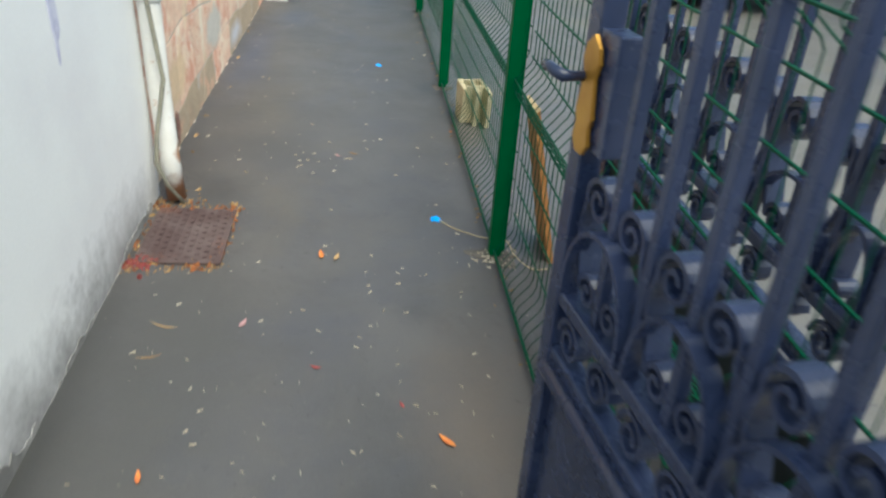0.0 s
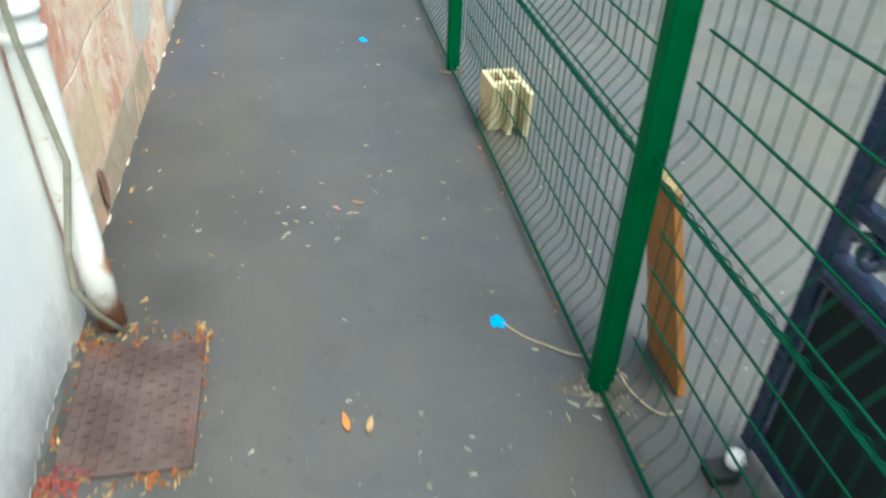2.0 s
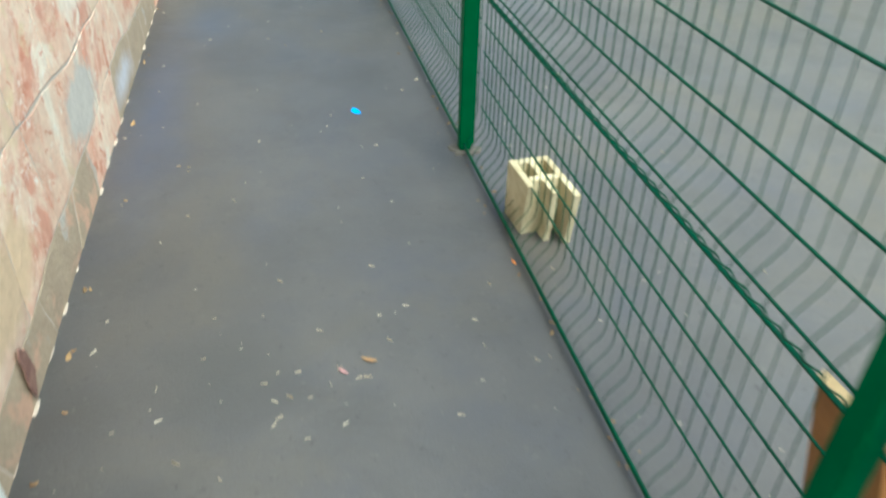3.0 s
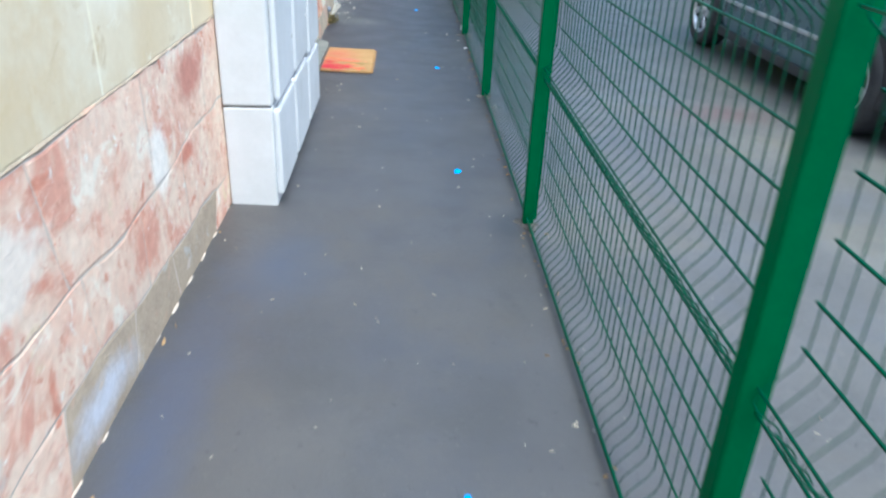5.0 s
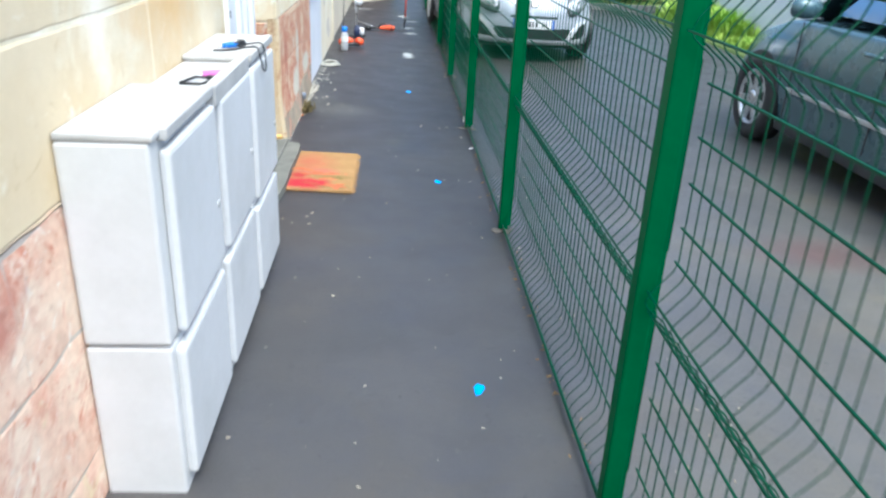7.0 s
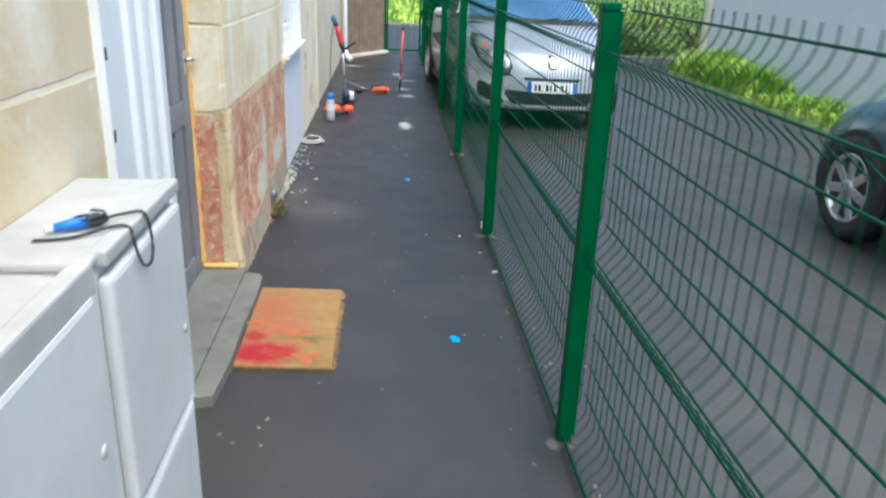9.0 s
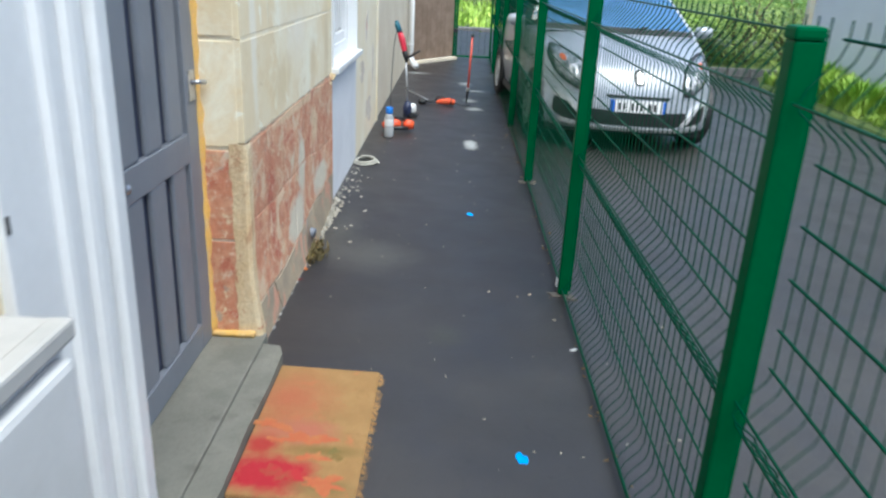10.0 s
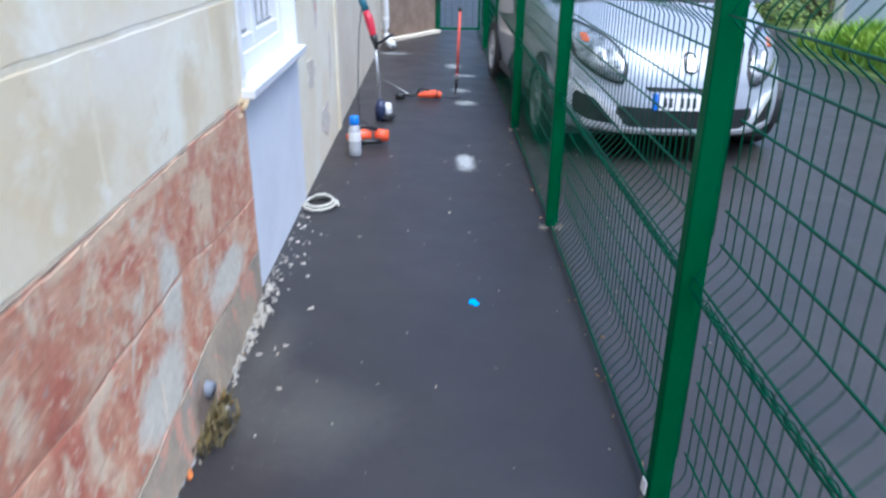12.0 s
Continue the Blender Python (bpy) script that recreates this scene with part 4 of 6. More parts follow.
part("reveal_trim", bm_box(-0.548, WALL_X + 0.006, 13.302, 13.318, 0.837, 2.04), WHITE_PVC, wi)
part("reveal_trim", bm_box(-0.548, WALL_X + 0.006, 14.382, 14.398, 0.837, 2.04), WHITE_PVC, wi)
pl = part("wall_patch", bm_box(CORE - 0.01, WALL_X - 0.010, 13.29, 14.45, 0.0, 0.798, 0.006), PLASTER_WHITE)
tagged(pl, "fresh white plaster patch under the window sill", "plaster", kind="structure")
# ragged mortar at the corner of the sill
rng = random.Random(11)
bm = bmesh.new()
for i in range(9):
    bm_blob(rng.uniform(0.006, 0.018), rng.uniform(0.006, 0.014), 0.014, i, 9, 0.5, bm, (WALL_X + rng.uniform(-0.01, 0.015), 13.24 + rng.uniform(-0.05, 0.03), 0.76 + rng.uniform(-0.02, 0.05)))
tagged(part("mortar_crumbs", bm, CORNER_MORTAR), "ragged mortar lumps at the sill corner", "mortar", kind="stuff")


# ---- downpipe beside the white wall ----
dp = thing("downpipe", pose(-0.452, 4.43, 0), "chipped white iron downpipe with rust at its foot", "downpipe")
part("pipe", bm_tube([(0, 0.05, 3.0), (0, 0.05, 0.9), (0.0, 0.04, 0.5), (0.012, 0.01, 0.2), (0.03, -0.02, 0.02)], 0.04, 18, radii=[0.042, 0.042, 0.041, 0.039, 0.036]), PIPE_WHITE, dp, smooth=True)
for z in (0.78, 0.84, 1.9):
    part("collar", bm_lathe([(0.043, z - 0.014), (0.05, z - 0.01), (0.05, z + 0.01), (0.043, z + 0.014)], 20, m=pose(0, 0.05, 0)), PIPE_WHITE, dp, "rust-edged pipe collar", True)
part("bracket", bm_box(-0.05, 0.0, 0.03, 0.07, 0.8, 0.83), PIPE_WHITE, dp)
cab = part("wall_cable", bm_tube([(-0.455, 4.385, 3.0), (-0.45, 4.39, 1.4), (-0.44, 4.40, 0.8), (-0.42, 4.42, 0.5), (-0.455, 4.36, 0.3), (-0.465, 4.345, 0.2), (-0.44, 4.36, 0.1), (-0.39, 4.38, 0.015)], 0.0085, 8), OLD_CABLE, smooth=True)
tagged(cab, "old grey cable running down beside the pipe", "cable")

# ---- rusty cover in the ground ----
mh = thing("manhole_cover", pose(-0.325, 4.12, 0.0085, 0, 1.5, 0), "rusty square cast-iron cover edged with dead leaves", "manhole cover")
part("plate", bm_box(-0.145, 0.145, -0.205, 0.205, 0, 0.01, 0.003), RUST_LID, mh)
for i in range(9):
    for j in range(10):
        y = -0.19 + j * 0.039 + (0.018 if i % 2 else 0.0)
        part("tread_lug", bm_box(-0.131 + i * 0.03, -0.115 + i * 0.03, y, min(0.198, y + 0.026), 0.01, 0.0135), RUST_LID, mh)

# ---- cars ----
def loft(rows, cols, closed=False, bm=None):
    bm = bm or bmesh.new()
    grid = [[bm.verts.new(p) for p in row] for row in rows]
    for a, b in zip(grid, grid[1:]):
        for k in range(len(a) - 1):
            bm.faces.new((a[k], a[k + 1], b[k + 1], b[k]))
    bmesh.ops.recalc_face_normals(bm, faces=bm.faces)
    return bm


def nose(u, crown):
    """How far the front falls back towards its corners."""
    return crown * abs(u) ** 3.2


class CarShape:
    """Local y runs from the nose (0) to the tail, x across, z up."""

    def __init__(self, body, cabin, half, crown):
        self.body, self.cabin, self.half, self.crown = smooth_profile(body), smooth_profile(cabin, 3), half, crown
        self.length = body[-1][0]

    def skin(self, y, z, u):
        """A point of the upper skin at a profile point and a share u of the half width."""
        fade = max(0.0, 1 - y / 1.6)
        tail = max(0.0, 1 - (self.length - y) / 1.0)
        w = self.half * (1 - 0.10 * fade ** 2 - 0.08 * tail ** 2)
        return (u * w, y + nose(u, self.crown) * fade - nose(u, 0.16) * tail, z - 0.035 * abs(u) ** 2.5 * (1 if z > 0.5 else 0.2))

    def body_mesh(self, sill):
        us = [-1, -0.96, -0.85, -0.65, -0.4, -0.15, 0.15, 0.4, 0.65, 0.85, 0.96, 1]
        rows = []
        for y, z in self.body:
            top = [self.skin(y, z, u) for u in us]
            (lx, ly, lz), (rx, ry, rz) = top[0], top[-1]
            h = max(0.0, lz - sill)
            left = [(lx + 0.02, ly, sill), (lx - 0.03 * min(1, h * 3), ly, sill + h * 0.35), (lx - 0.035 * min(1, h * 3), ly, sill + h * 0.7), (lx - 0.015, ly, lz - 0.02 * min(1, h * 4))]
            right = [(-x, yy, zz) for x, yy, zz in left[::-1]]
            rows.append(left + top + right)
        return loft(rows, 0)

    def cabin_point(self, y, z, u, base):
        k = min(1.0, max(0.0, (z - base) / 0.52))
        return (u * (self.half * 0.93 - 0.17 * k ** 1.3), y + 0.10 * abs(u) ** 2.4 * (1 if y < 2.0 else -1), z - 0.03 * abs(u) ** 3 * k)

    def cabin_mesh(self, base, y0=-9, y1=9, u0=-1.0, u1=1.0, lift=0.0, n=12):
        rows = []
        for y, z in self.cabin:
            if y0 <= y <= y1:
                rows.append([Vector(self.cabin_point(y, z, u0 + (u1 - u0) * k / n, base)) + Vector((0, -lift * 0.6, lift)) for k in range(n + 1)])
        return loft(rows, 0)


def wheel(parent, x, y, r, side):
    w = part("wheel", bm_lathe([(r * 0.62, -0.10), (r * 0.9, -0.10), (r, -0.07), (r, 0.07), (r * 0.9, 0.1), (r * 0.66, 0.095), (r * 0.62, 0.06)], 36, m=pose(x, y, r, 0, side * 90, 0)), RUBBER, parent, "black tyre", True)
    rim = part("rim", bm_lathe([(r * 0.6, 0.02), (r * 0.68, 0.09), (r * 0.64, 0.1), (r * 0.6, 0.085), (r * 0.58, 0.03)], 36, m=pose(x, y, r, 0, side * 90, 0)), ALLOY, w, "silver alloy rim", True)
    part("hub_back", bm_lathe([(r * 0.6, 0.0), (r * 0.6, 0.02)], 28, m=pose(x, y, r, 0, side * 90, 0)), BLACK_PLASTIC, w)
    for k in range(7):
        a = k * 2 * math.pi / 7
        bm = bm_box(-0.0, 0.022, -0.03, 0.03, 0.03, r * 0.6, 0.006)
        m = Matrix.Translation((x + side * 0.065, y, r)) @ Matrix.Rotation(a, 4, "X") @ Matrix.Diagonal((side, 1, 1, 1))
        part("spoke", moved(bm, m), ALLOY, w)
    part("hub_cap", bm_lathe([(r * 0.17, 0.06), (r * 0.17, 0.095), (r * 0.1, 0.1)], 18, m=pose(x, y, r, 0, side * 90, 0)), ALLOY, w, smooth=True)
    return w


def arch(parent, x, y, r, side):
    pts = [(0.0, y + (r + 0.035) * math.cos(a), r + (r + 0.035) * math.sin(a)) for a in np.linspace(-0.25, math.pi + 0.25, 22)]
    bm = bmesh.new()
    vs = [bm.verts.new((x, p[1], max(0.16, p[2]))) for p in pts]
    vs2 = [bm.verts.new((x - side * 0.05, p[1], max(0.16, p[2]))) for p in pts]
    bm.faces.new(vs)
    for a in range(len(vs) - 1):
        bm.faces.new((vs[a], vs[a + 1], vs2[a + 1], vs2[a]))
    return part("wheel_arch", bm, BLACK_PLASTIC, parent, "dark wheel arch")


def side_glass(parent, shape, base, spans, side):
    """Side panes that follow the lean of the cabin."""
    for (ya, yb, za, zb, yc, yd) in spans:
        quad = [(ya, za), (yb, za), (yd, zb), (yc, zb)]
        bm = bmesh.new()
        out, back = [], []
        for y, z in quad:
            k = min(1.0, max(0.0, (z - base) / 0.52))
            x = shape.half * 0.93 - 0.17 * k ** 1.3
            out.append(bm.verts.new((side * (x + 0.012), y, z)))
            back.append(bm.verts.new((side * (x - 0.03), y, z)))
        bm.faces.new(out)
        for i in range(4):
            bm.faces.new((out[i], out[(i + 1) % 4], back[(i + 1) % 4], back[i]))
        bmesh.ops.recalc_face_normals(bm, faces=bm.faces)
        part("side_window", bm, CAR_GLASS, parent, "dark side window")


def front_patch(shape, outline, lift, z_of, thick=0.015, bm=None):
    """A shaped piece lying on the nose: outline of (u, z) shares, pushed out by lift."""
    prof = sorted(((z, y) for y, z in shape.body if y < 1.0), key=lambda q: q[0])
    zs_, ys_ = [q[0] for q in prof], [q[1] for q in prof]
    us_ = [p[0] for p in outline]
    lo_u, hi_u = min(us_), max(us_)
    n = max(6, int((hi_u - lo_u) / 0.05))
    rows = []
    for k in range(n + 1):
        u = lo_u + (hi_u - lo_u) * (0.002 + 0.996 * k / n)
        cut = []
        for (ua, za), (ub, zb) in zip(outline, outline[1:] + outline[:1]):
            if (ua - u) * (ub - u) <= 0 and abs(ub - ua) > 1e-6:
                cut.append(za + (zb - za) * (u - ua) / (ub - ua))
        if len(cut) < 2:
            continue
        z0, z1 = min(cut), max(cut)
        col = []
        rim = k in (0, n)
        for r, push in ((0, -thick), (0.02, lift), (0.25, lift), (0.5, lift), (0.75, lift), (0.98, lift), (1, -thick)):
            z = z0 + (z1 - z0) * r
            x, yy, _ = shape.skin(float(np.interp(z, zs_, ys_)), z, u)
            col.append((x, yy - (-thick if rim else push), z))
        rows.append(col)
    return loft(rows, 0, bm=bm)


def ellipse(cu, cz, ru, rz, n=20, tilt=0.0, power=1.0):
    pts = []
    for k in range(n):
        a = 2 * math.pi * k / n
        c, s = math.cos(a), math.sin(a)
        c, s = math.copysign(abs(c) ** power, c), math.copysign(abs(s) ** power, s)
        x, z = c * ru, s * rz
        pts.append((cu + x, cz + z + tilt * x))
    return pts


def car(name, m, label, shape, paint, base, wheels, r, spans, screen, sill=0.2):
    c = thing(name, m, label, "car", "parked cars")
    part("body", shape.body_mesh(sill), paint, c, smooth=True)
    part("cabin", shape.cabin_mesh(base), paint, c, smooth=True)
    part("windscreen", shape.cabin_mesh(base, screen[0], screen[1], -0.93, 0.93, 0.012), CAR_GLASS, c, "windscreen with the sky's blue reflection in its colour", True)
    part("underbody", bm_box(-shape.half * 0.88, shape.half * 0.88, 0.35, shape.length - 0.3, 0.13, 0.3), BLACK_PLASTIC, c)
    for y in wheels:
        for s in (-1, 1):
            arch(c, s * (shape.half + 0.022), y, r, s)
            wheel(c, s * (shape.half - 0.055), y, r, s)
    for s in (-1, 1):
        side_glass(c, shape, base, spans, s)
        part("sill_strip", bm_box(s * shape.half - 0.012, s * shape.half + 0.012, wheels[0] + r + 0.06, wheels[1] - r - 0.06, sill - 0.02, sill + 0.05, 0.008), BLACK_PLASTIC, c)
    return c


# small silver hatchback facing the camera's end of the yard
hatch = CarShape([(0.10, 0.19), (0.02, 0.24), (0.0, 0.36), (0.02, 0.48), (0.06, 0.60), (0.17, 0.735), (0.42, 0.85), (0.78, 0.955), (1.05, 0.985), (2.0, 0.985), (3.1, 0.98), (3.5, 0.93), (3.6, 0.6), (3.55, 0.25)],
                 [(0.80, 0.955), (1.15, 1.14), (1.5, 1.33), (1.8, 1.43), (2.2, 1.47), (2.8, 1.46), (3.2, 1.4), (3.45, 1.2), (3.55, 0.95)], 0.80, 0.34)
sc = car("parked_car", pose(1.80, 15.26, -0.047, 0, 1.5, 4), "silver hatchback parked nose-on behind the fence", hatch, SILVER, 0.96, (0.72, 3.05), 0.29,
         ((1.45, 2.05, 1.0, 1.33, 1.72, 2.03), (2.12, 2.95, 1.0, 1.36, 2.12, 2.8)), (0.84, 1.72))
part("bonnet_gap", front_patch(hatch, [(-0.42, 0.512), (0.42, 0.512), (0.40, 0.487), (-0.40, 0.487)], 0.006, 0), BLACK_PLASTIC, sc)
part("lower_grille", front_patch(hatch, [(-0.62, 0.385), (0.62, 0.385), (0.66, 0.30), (0.5, 0.255), (-0.5, 0.255), (-0.66, 0.30)], 0.008, 0), BLACK_PLASTIC, sc, "wide black lower grille")
part("bumper_lip", front_patch(hatch, [(-0.9, 0.275), (-0.5, 0.25), (0.5, 0.25), (0.9, 0.28), (0.9, 0.228), (0.5, 0.2), (-0.5, 0.2), (-0.9, 0.228)], 0.026, 0, 0.03), CHROME, sc, "bright bumper lip")
part("number_plate", front_patch(hatch, [(-0.335, 0.475), (0.335, 0.475), (0.335, 0.375), (-0.335, 0.375)], 0.02, 0), PLATE_WHITE, sc, "white plate with dark bars")
part("plate_band", front_patch(hatch, [(-0.335, 0.475), (-0.285, 0.475), (-0.285, 0.375), (-0.335, 0.375)], 0.023, 0), PLATE_BLUE, sc, "blue band")
part("plate_band", front_patch(hatch, [(0.335, 0.475), (0.29, 0.475), (0.29, 0.375), (0.335, 0.375)], 0.023, 0), PLATE_BLUE, sc, "blue band")
for u in (-0.25, -0.2, -0.1, -0.045, 0.01, 0.11, 0.17):
    part("plate_bar", front_patch(hatch, [(u, 0.455), (u + 0.04, 0.455), (u + 0.04, 0.395), (u, 0.395)], 0.024, 0), BLACK_PLASTIC, sc)
part("badge_field", front_patch(hatch, ellipse(0, 0.655, 0.082, 0.068, 18), 0.006, 0), BLACK_PLASTIC, sc, "dark surround of the badge")
part("badge", front_patch(hatch, ellipse(0, 0.655, 0.058, 0.052, 12), 0.014, 0), STEEL, sc, "plain rounded chrome badge")
for s in (-1, 1):
    lamp = part("headlight", front_patch(hatch, ellipse(s * 0.76, 0.685, 0.215, 0.125, 28, s * 0.36, 0.8), 0.014, 0), LAMP_GLASS, sc, "clear almond-shaped headlight", True)
    part("lamp_rim", front_patch(hatch, ellipse(s * 0.76, 0.685, 0.235, 0.142, 28, s * 0.36, 0.8), 0.007, 0), BLACK_PLASTIC, lamp, "dark line round the headlight")
    part("reflector", front_patch(hatch, ellipse(s * 0.63, 0.63, 0.075, 0.055, 18), 0.022, 0), CHROME, lamp, "bright inner reflector", True)
    part("reflector", front_patch(hatch, ellipse(s * 0.75, 0.665, 0.06, 0.06, 18), 0.022, 0), CHROME, lamp, "bright outer reflector", True)
    part("lens_core", front_patch(hatch, ellipse(s * 0.635, 0.632, 0.032, 0.026, 14), 0.028, 0), LAMP_GLASS, lamp, smooth=True)
    part("lens_core", front_patch(hatch, ellipse(s * 0.75, 0.668, 0.026, 0.028, 14), 0.028, 0), LAMP_GLASS, lamp, smooth=True)
    part("indicator", front_patch(hatch, ellipse(s * 0.84, 0.765, 0.04, 0.026, 16), 0.022, 0), LAMP_ORANGE, lamp, "orange indicator", True)
    fog = [(s * 0.56, 0.27), (s * 0.66, 0.33), (s * 0.8, 0.43), (s * 0.97, 0.45), (s * 0.98, 0.36), (s * 0.92, 0.29), (s * 0.8, 0.262)]
    part("fog_recess", front_patch(hatch, fog, 0.012, 0), BLACK_PLASTIC, sc, "black fog lamp recess")
    trim_pts = [(s * 0.53, 0.262), (s * 0.64, 0.35), (s * 0.79, 0.458), (s * 0.97, 0.482), (s * 0.97, 0.447), (s * 0.81, 0.42), (s * 0.7, 0.33), (s * 0.615, 0.262)]
    part("fog_trim", front_patch(hatch, trim_pts, 0.028, 0), CHROME, sc, "silver trim round the recess")
    mir = part("mirror", bm_lathe([(0.01, -0.085), (0.06, -0.07), (0.075, 0), (0.06, 0.06), (0.02, 0.075)], 14, m=pose(s * 0.93, 1.22, 1.0, 0, 90, 0) @ Matrix.Diagonal((0.8, 0.7, 1.15, 1))), SILVER, sc, "silver door mirror", True)
    part("mirror_arm", bm_box(min(s * 0.76, s * 0.9), max(s * 0.76, s * 0.9), 1.2, 1.26, 0.96, 1.0, 0.01), BLACK_PLASTIC, mir)
    part("wiper", bm_tube([(s * 0.1 + 0.05, 0.79, 0.985), (s * 0.1 + 0.35, 0.87, 1.03)], 0.008, 6), BLACK_PLASTIC, sc)
part("scuttle", loft([[hatch.cabin_point(0.80, 0.95, u, 0.96) for u in np.linspace(-0.95, 0.95, 9)], [Vector(hatch.cabin_point(0.88, 0.995, u, 0.96)) + Vector((0, -0.012, 0.016)) for u in np.linspace(-0.95, 0.95, 9)]], 0), BLACK_PLASTIC, sc, "black strip under the windscreen")
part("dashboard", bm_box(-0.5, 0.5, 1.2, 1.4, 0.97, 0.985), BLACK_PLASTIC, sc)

# dark petrol family car seen from its side, nose away from the entrance
suv = CarShape([(0.12, 0.22), (0.02, 0.3), (0.0, 0.45), (0.03, 0.58), (0.1, 0.70), (0.35, 0.83), (0.8, 0.93), (1.15, 0.985), (2.2, 1.0), (3.6, 1.03), (4.2, 1.0), (4.36, 0.8), (4.38, 0.5), (4.3, 0.25)],
               [(1.0, 0.96), (1.4, 1.18), (1.8, 1.4), (2.1, 1.5), (2.7, 1.56), (3.4, 1.55), (3.9, 1.45), (4.2, 1.2), (4.3, 1.0)], 0.885, 0.36)
dc = car("parked_car", pose(3.13 + 0.83, 13.2, -0.103, 0, -1.5, 180), "dark petrol-coloured family car parked along the yard", suv, PETROL, 0.98, (0.88, 3.50), 0.325,
         ((1.62, 2.35, 1.03, 1.4, 2.0, 2.35), (2.45, 3.3, 1.03, 1.43, 2.45, 3.2), (3.4, 3.95, 1.04, 1.4, 3.32, 3.7)), (1.05, 2.0))
for s in (-1, 1):
    part("mirror", bm_lathe([(0.01, -0.1), (0.07, -0.08), (0.085, 0), (0.07, 0.07), (0.02, 0.085)], 14, m=pose(s * 1.0, 1.5, 1.05, 0, 90, 0) @ Matrix.Diagonal((0.8, 0.7, 1.15, 1))), PETROL, dc, "dark door mirror", True)
    part("rub_strip", bm_box(s * 0.915 - 0.01, s * 0.915 + 0.01, 1.35, 3.0, 0.47, 0.5, 0.006), ALLOY, dc, "thin bright side moulding")
    for y in (2.25, 3.15):
        part("door_handle", bm_tube([(s * 0.915, y - 0.09, 0.86), (s * 0.94, y - 0.06, 0.865), (s * 0.94, y + 0.06, 0.865), (s * 0.915, y + 0.09, 0.86)], 0.013, 8), PETROL, dc, "body-coloured door handle", True)
    for y in (1.38, 2.4, 3.34):
        part("door_gap", bm_box(s * 0.918 - 0.004, s * 0.918 + 0.002, y - 0.004, y + 0.004, 0.3, 0.95), BLACK_PLASTIC, dc)
    part("headlight", front_patch(suv, ellipse(s * 0.74, 0.66, 0.18, 0.07, 20, s * 0.2), 0.01, 0), LAMP_GLASS, dc, "clear headlight", True)
    part("tail_light", bm_box(s * 0.84 - 0.05, s * 0.84 + 0.05, 4.22, 4.3, 0.75, 0.98, 0.02), RED_CASE, dc, "red tail light")

# ---- far side of the yard ----
gw = part("wall_yard", bm_box(6.0, 6.3, -8, 21.8, -0.2, 3.2, 0.02), GREY_WALL)
tagged(gw, "light grey rendered boundary wall with faint streaks", "wall", kind="structure")
tagged(part("wall_post", bm_box(5.92, 6.0, 21.7, 21.84, -0.17, 3.2, 0.01), LIME_JOINT), "pale post at the end of the boundary wall", "post", kind="structure")
kerb = thing("kerb", pose(0, 0, 0), "low pale kerb stones round a planted corner", "kerb", kind="structure")
for i in range(9):
    part("kerb_stone", bm_box(2.6 + i * 0.4, 2.985 + i * 0.4, 22.3, 22.42, -0.2, 0.0, 0.012), CEMENT, kerb)

# grass strip at the foot of the boundary wall, and the green beyond the gate
verge = part("verge", bm_blob(0.75, 3.7, 0.06, 77, 40, 0.14, at=(5.65, 18.4, -0.16)), GRASS_SOIL)
tagged(verge, "rough grassy soil strip along the grey wall", "verge", kind="structure")
bed = part("planting_bed", bm_box(2.6, 8.5, 22.42, 27, -0.2, 0.0, 0.02), GRASS_SOIL)
tagged(bed, "dark planted soil bed behind a kerb", "planting bed", kind="structure")
lawn = part("lawn", bm_box(-14, 24, 28.4, 60, -0.3, 0.035, 0.02), GRASS_SOIL)
tagged(lawn, "green grass beyond the end gate", "lawn", kind="structure")
tagged(part("lawn_edge", bm_box(-6, 12, 28.15, 28.4, -0.3, 0.06, 0.02), CEMENT), "pale stone edging of the lawn", "edging", kind="structure")


def blades(name, boxes, count, tall, seed, label, wide=0.012, mats=GRASS):
    rnd = random.Random(seed)
    verts, faces = [], []
    for _ in range(count):
        x0, x1, y0, y1, z = rnd.choice(boxes)
        x, y = rnd.uniform(x0, x1), rnd.uniform(y0, y1)
        h = tall * rnd.uniform(0.35, 1.0) * (0.55 + 0.9 * max(0.0, noise.noise(Vector((x * 1.3, y * 1.3, seed)))+0.3))
        a, lean = rnd.uniform(0, 6.28), rnd.uniform(0.15, 0.75) * h
        dx, dy, w = math.cos(a), math.sin(a), wide * rnd.uniform(0.6, 1.3)
        n = len(verts)
        for t, k in ((0, 1), (0.5, 0.9), (0.85, 0.5)):
            px, py, pz = x + dx * lean * t * t, y + dy * lean * t * t, z + h * t * (1 - 0.25 * t)
            verts += [(px - dy * w * k, py + dx * w * k, pz), (px + dy * w * k, py - dx * w * k, pz)]
        verts.append((x + dx * lean, y + dy * lean, z + h * 0.78))
        faces += [(n, n + 1, n + 3, n + 2), (n + 2, n + 3, n + 5, n + 4), (n + 4, n + 5, n + 6)]
    me = bpy.data.meshes.new(name)
    me.from_pydata(verts, [], faces)
    me.materials.append(mats)
    return tagged(new(name, me), label, "grass", kind="stuff")


blades("tall_grass", [(5.25, 5.98, 18.4, 21.4, -0.13), (5.5, 5.98, 19.3, 21.2, -0.13), (5.3, 5.95, 18.6, 20.6, -0.13)], 5200, 0.62, 4, "tall bright green grass and weeds against the wall", 0.016)
blades("short_grass", [(5.2, 5.98, 14.9, 18.6, -0.13), (5.45, 5.98, 15.0, 18.0, -0.13)], 3600, 0.26, 6, "short green grass along the wall foot")
blades("lawn_grass", [(-3, 5, 28.5, 33, 0.03), (-6, 10, 33, 44, 0.03)], 6000, 0.4, 9, "bright green grass beyond the gate", 0.025)


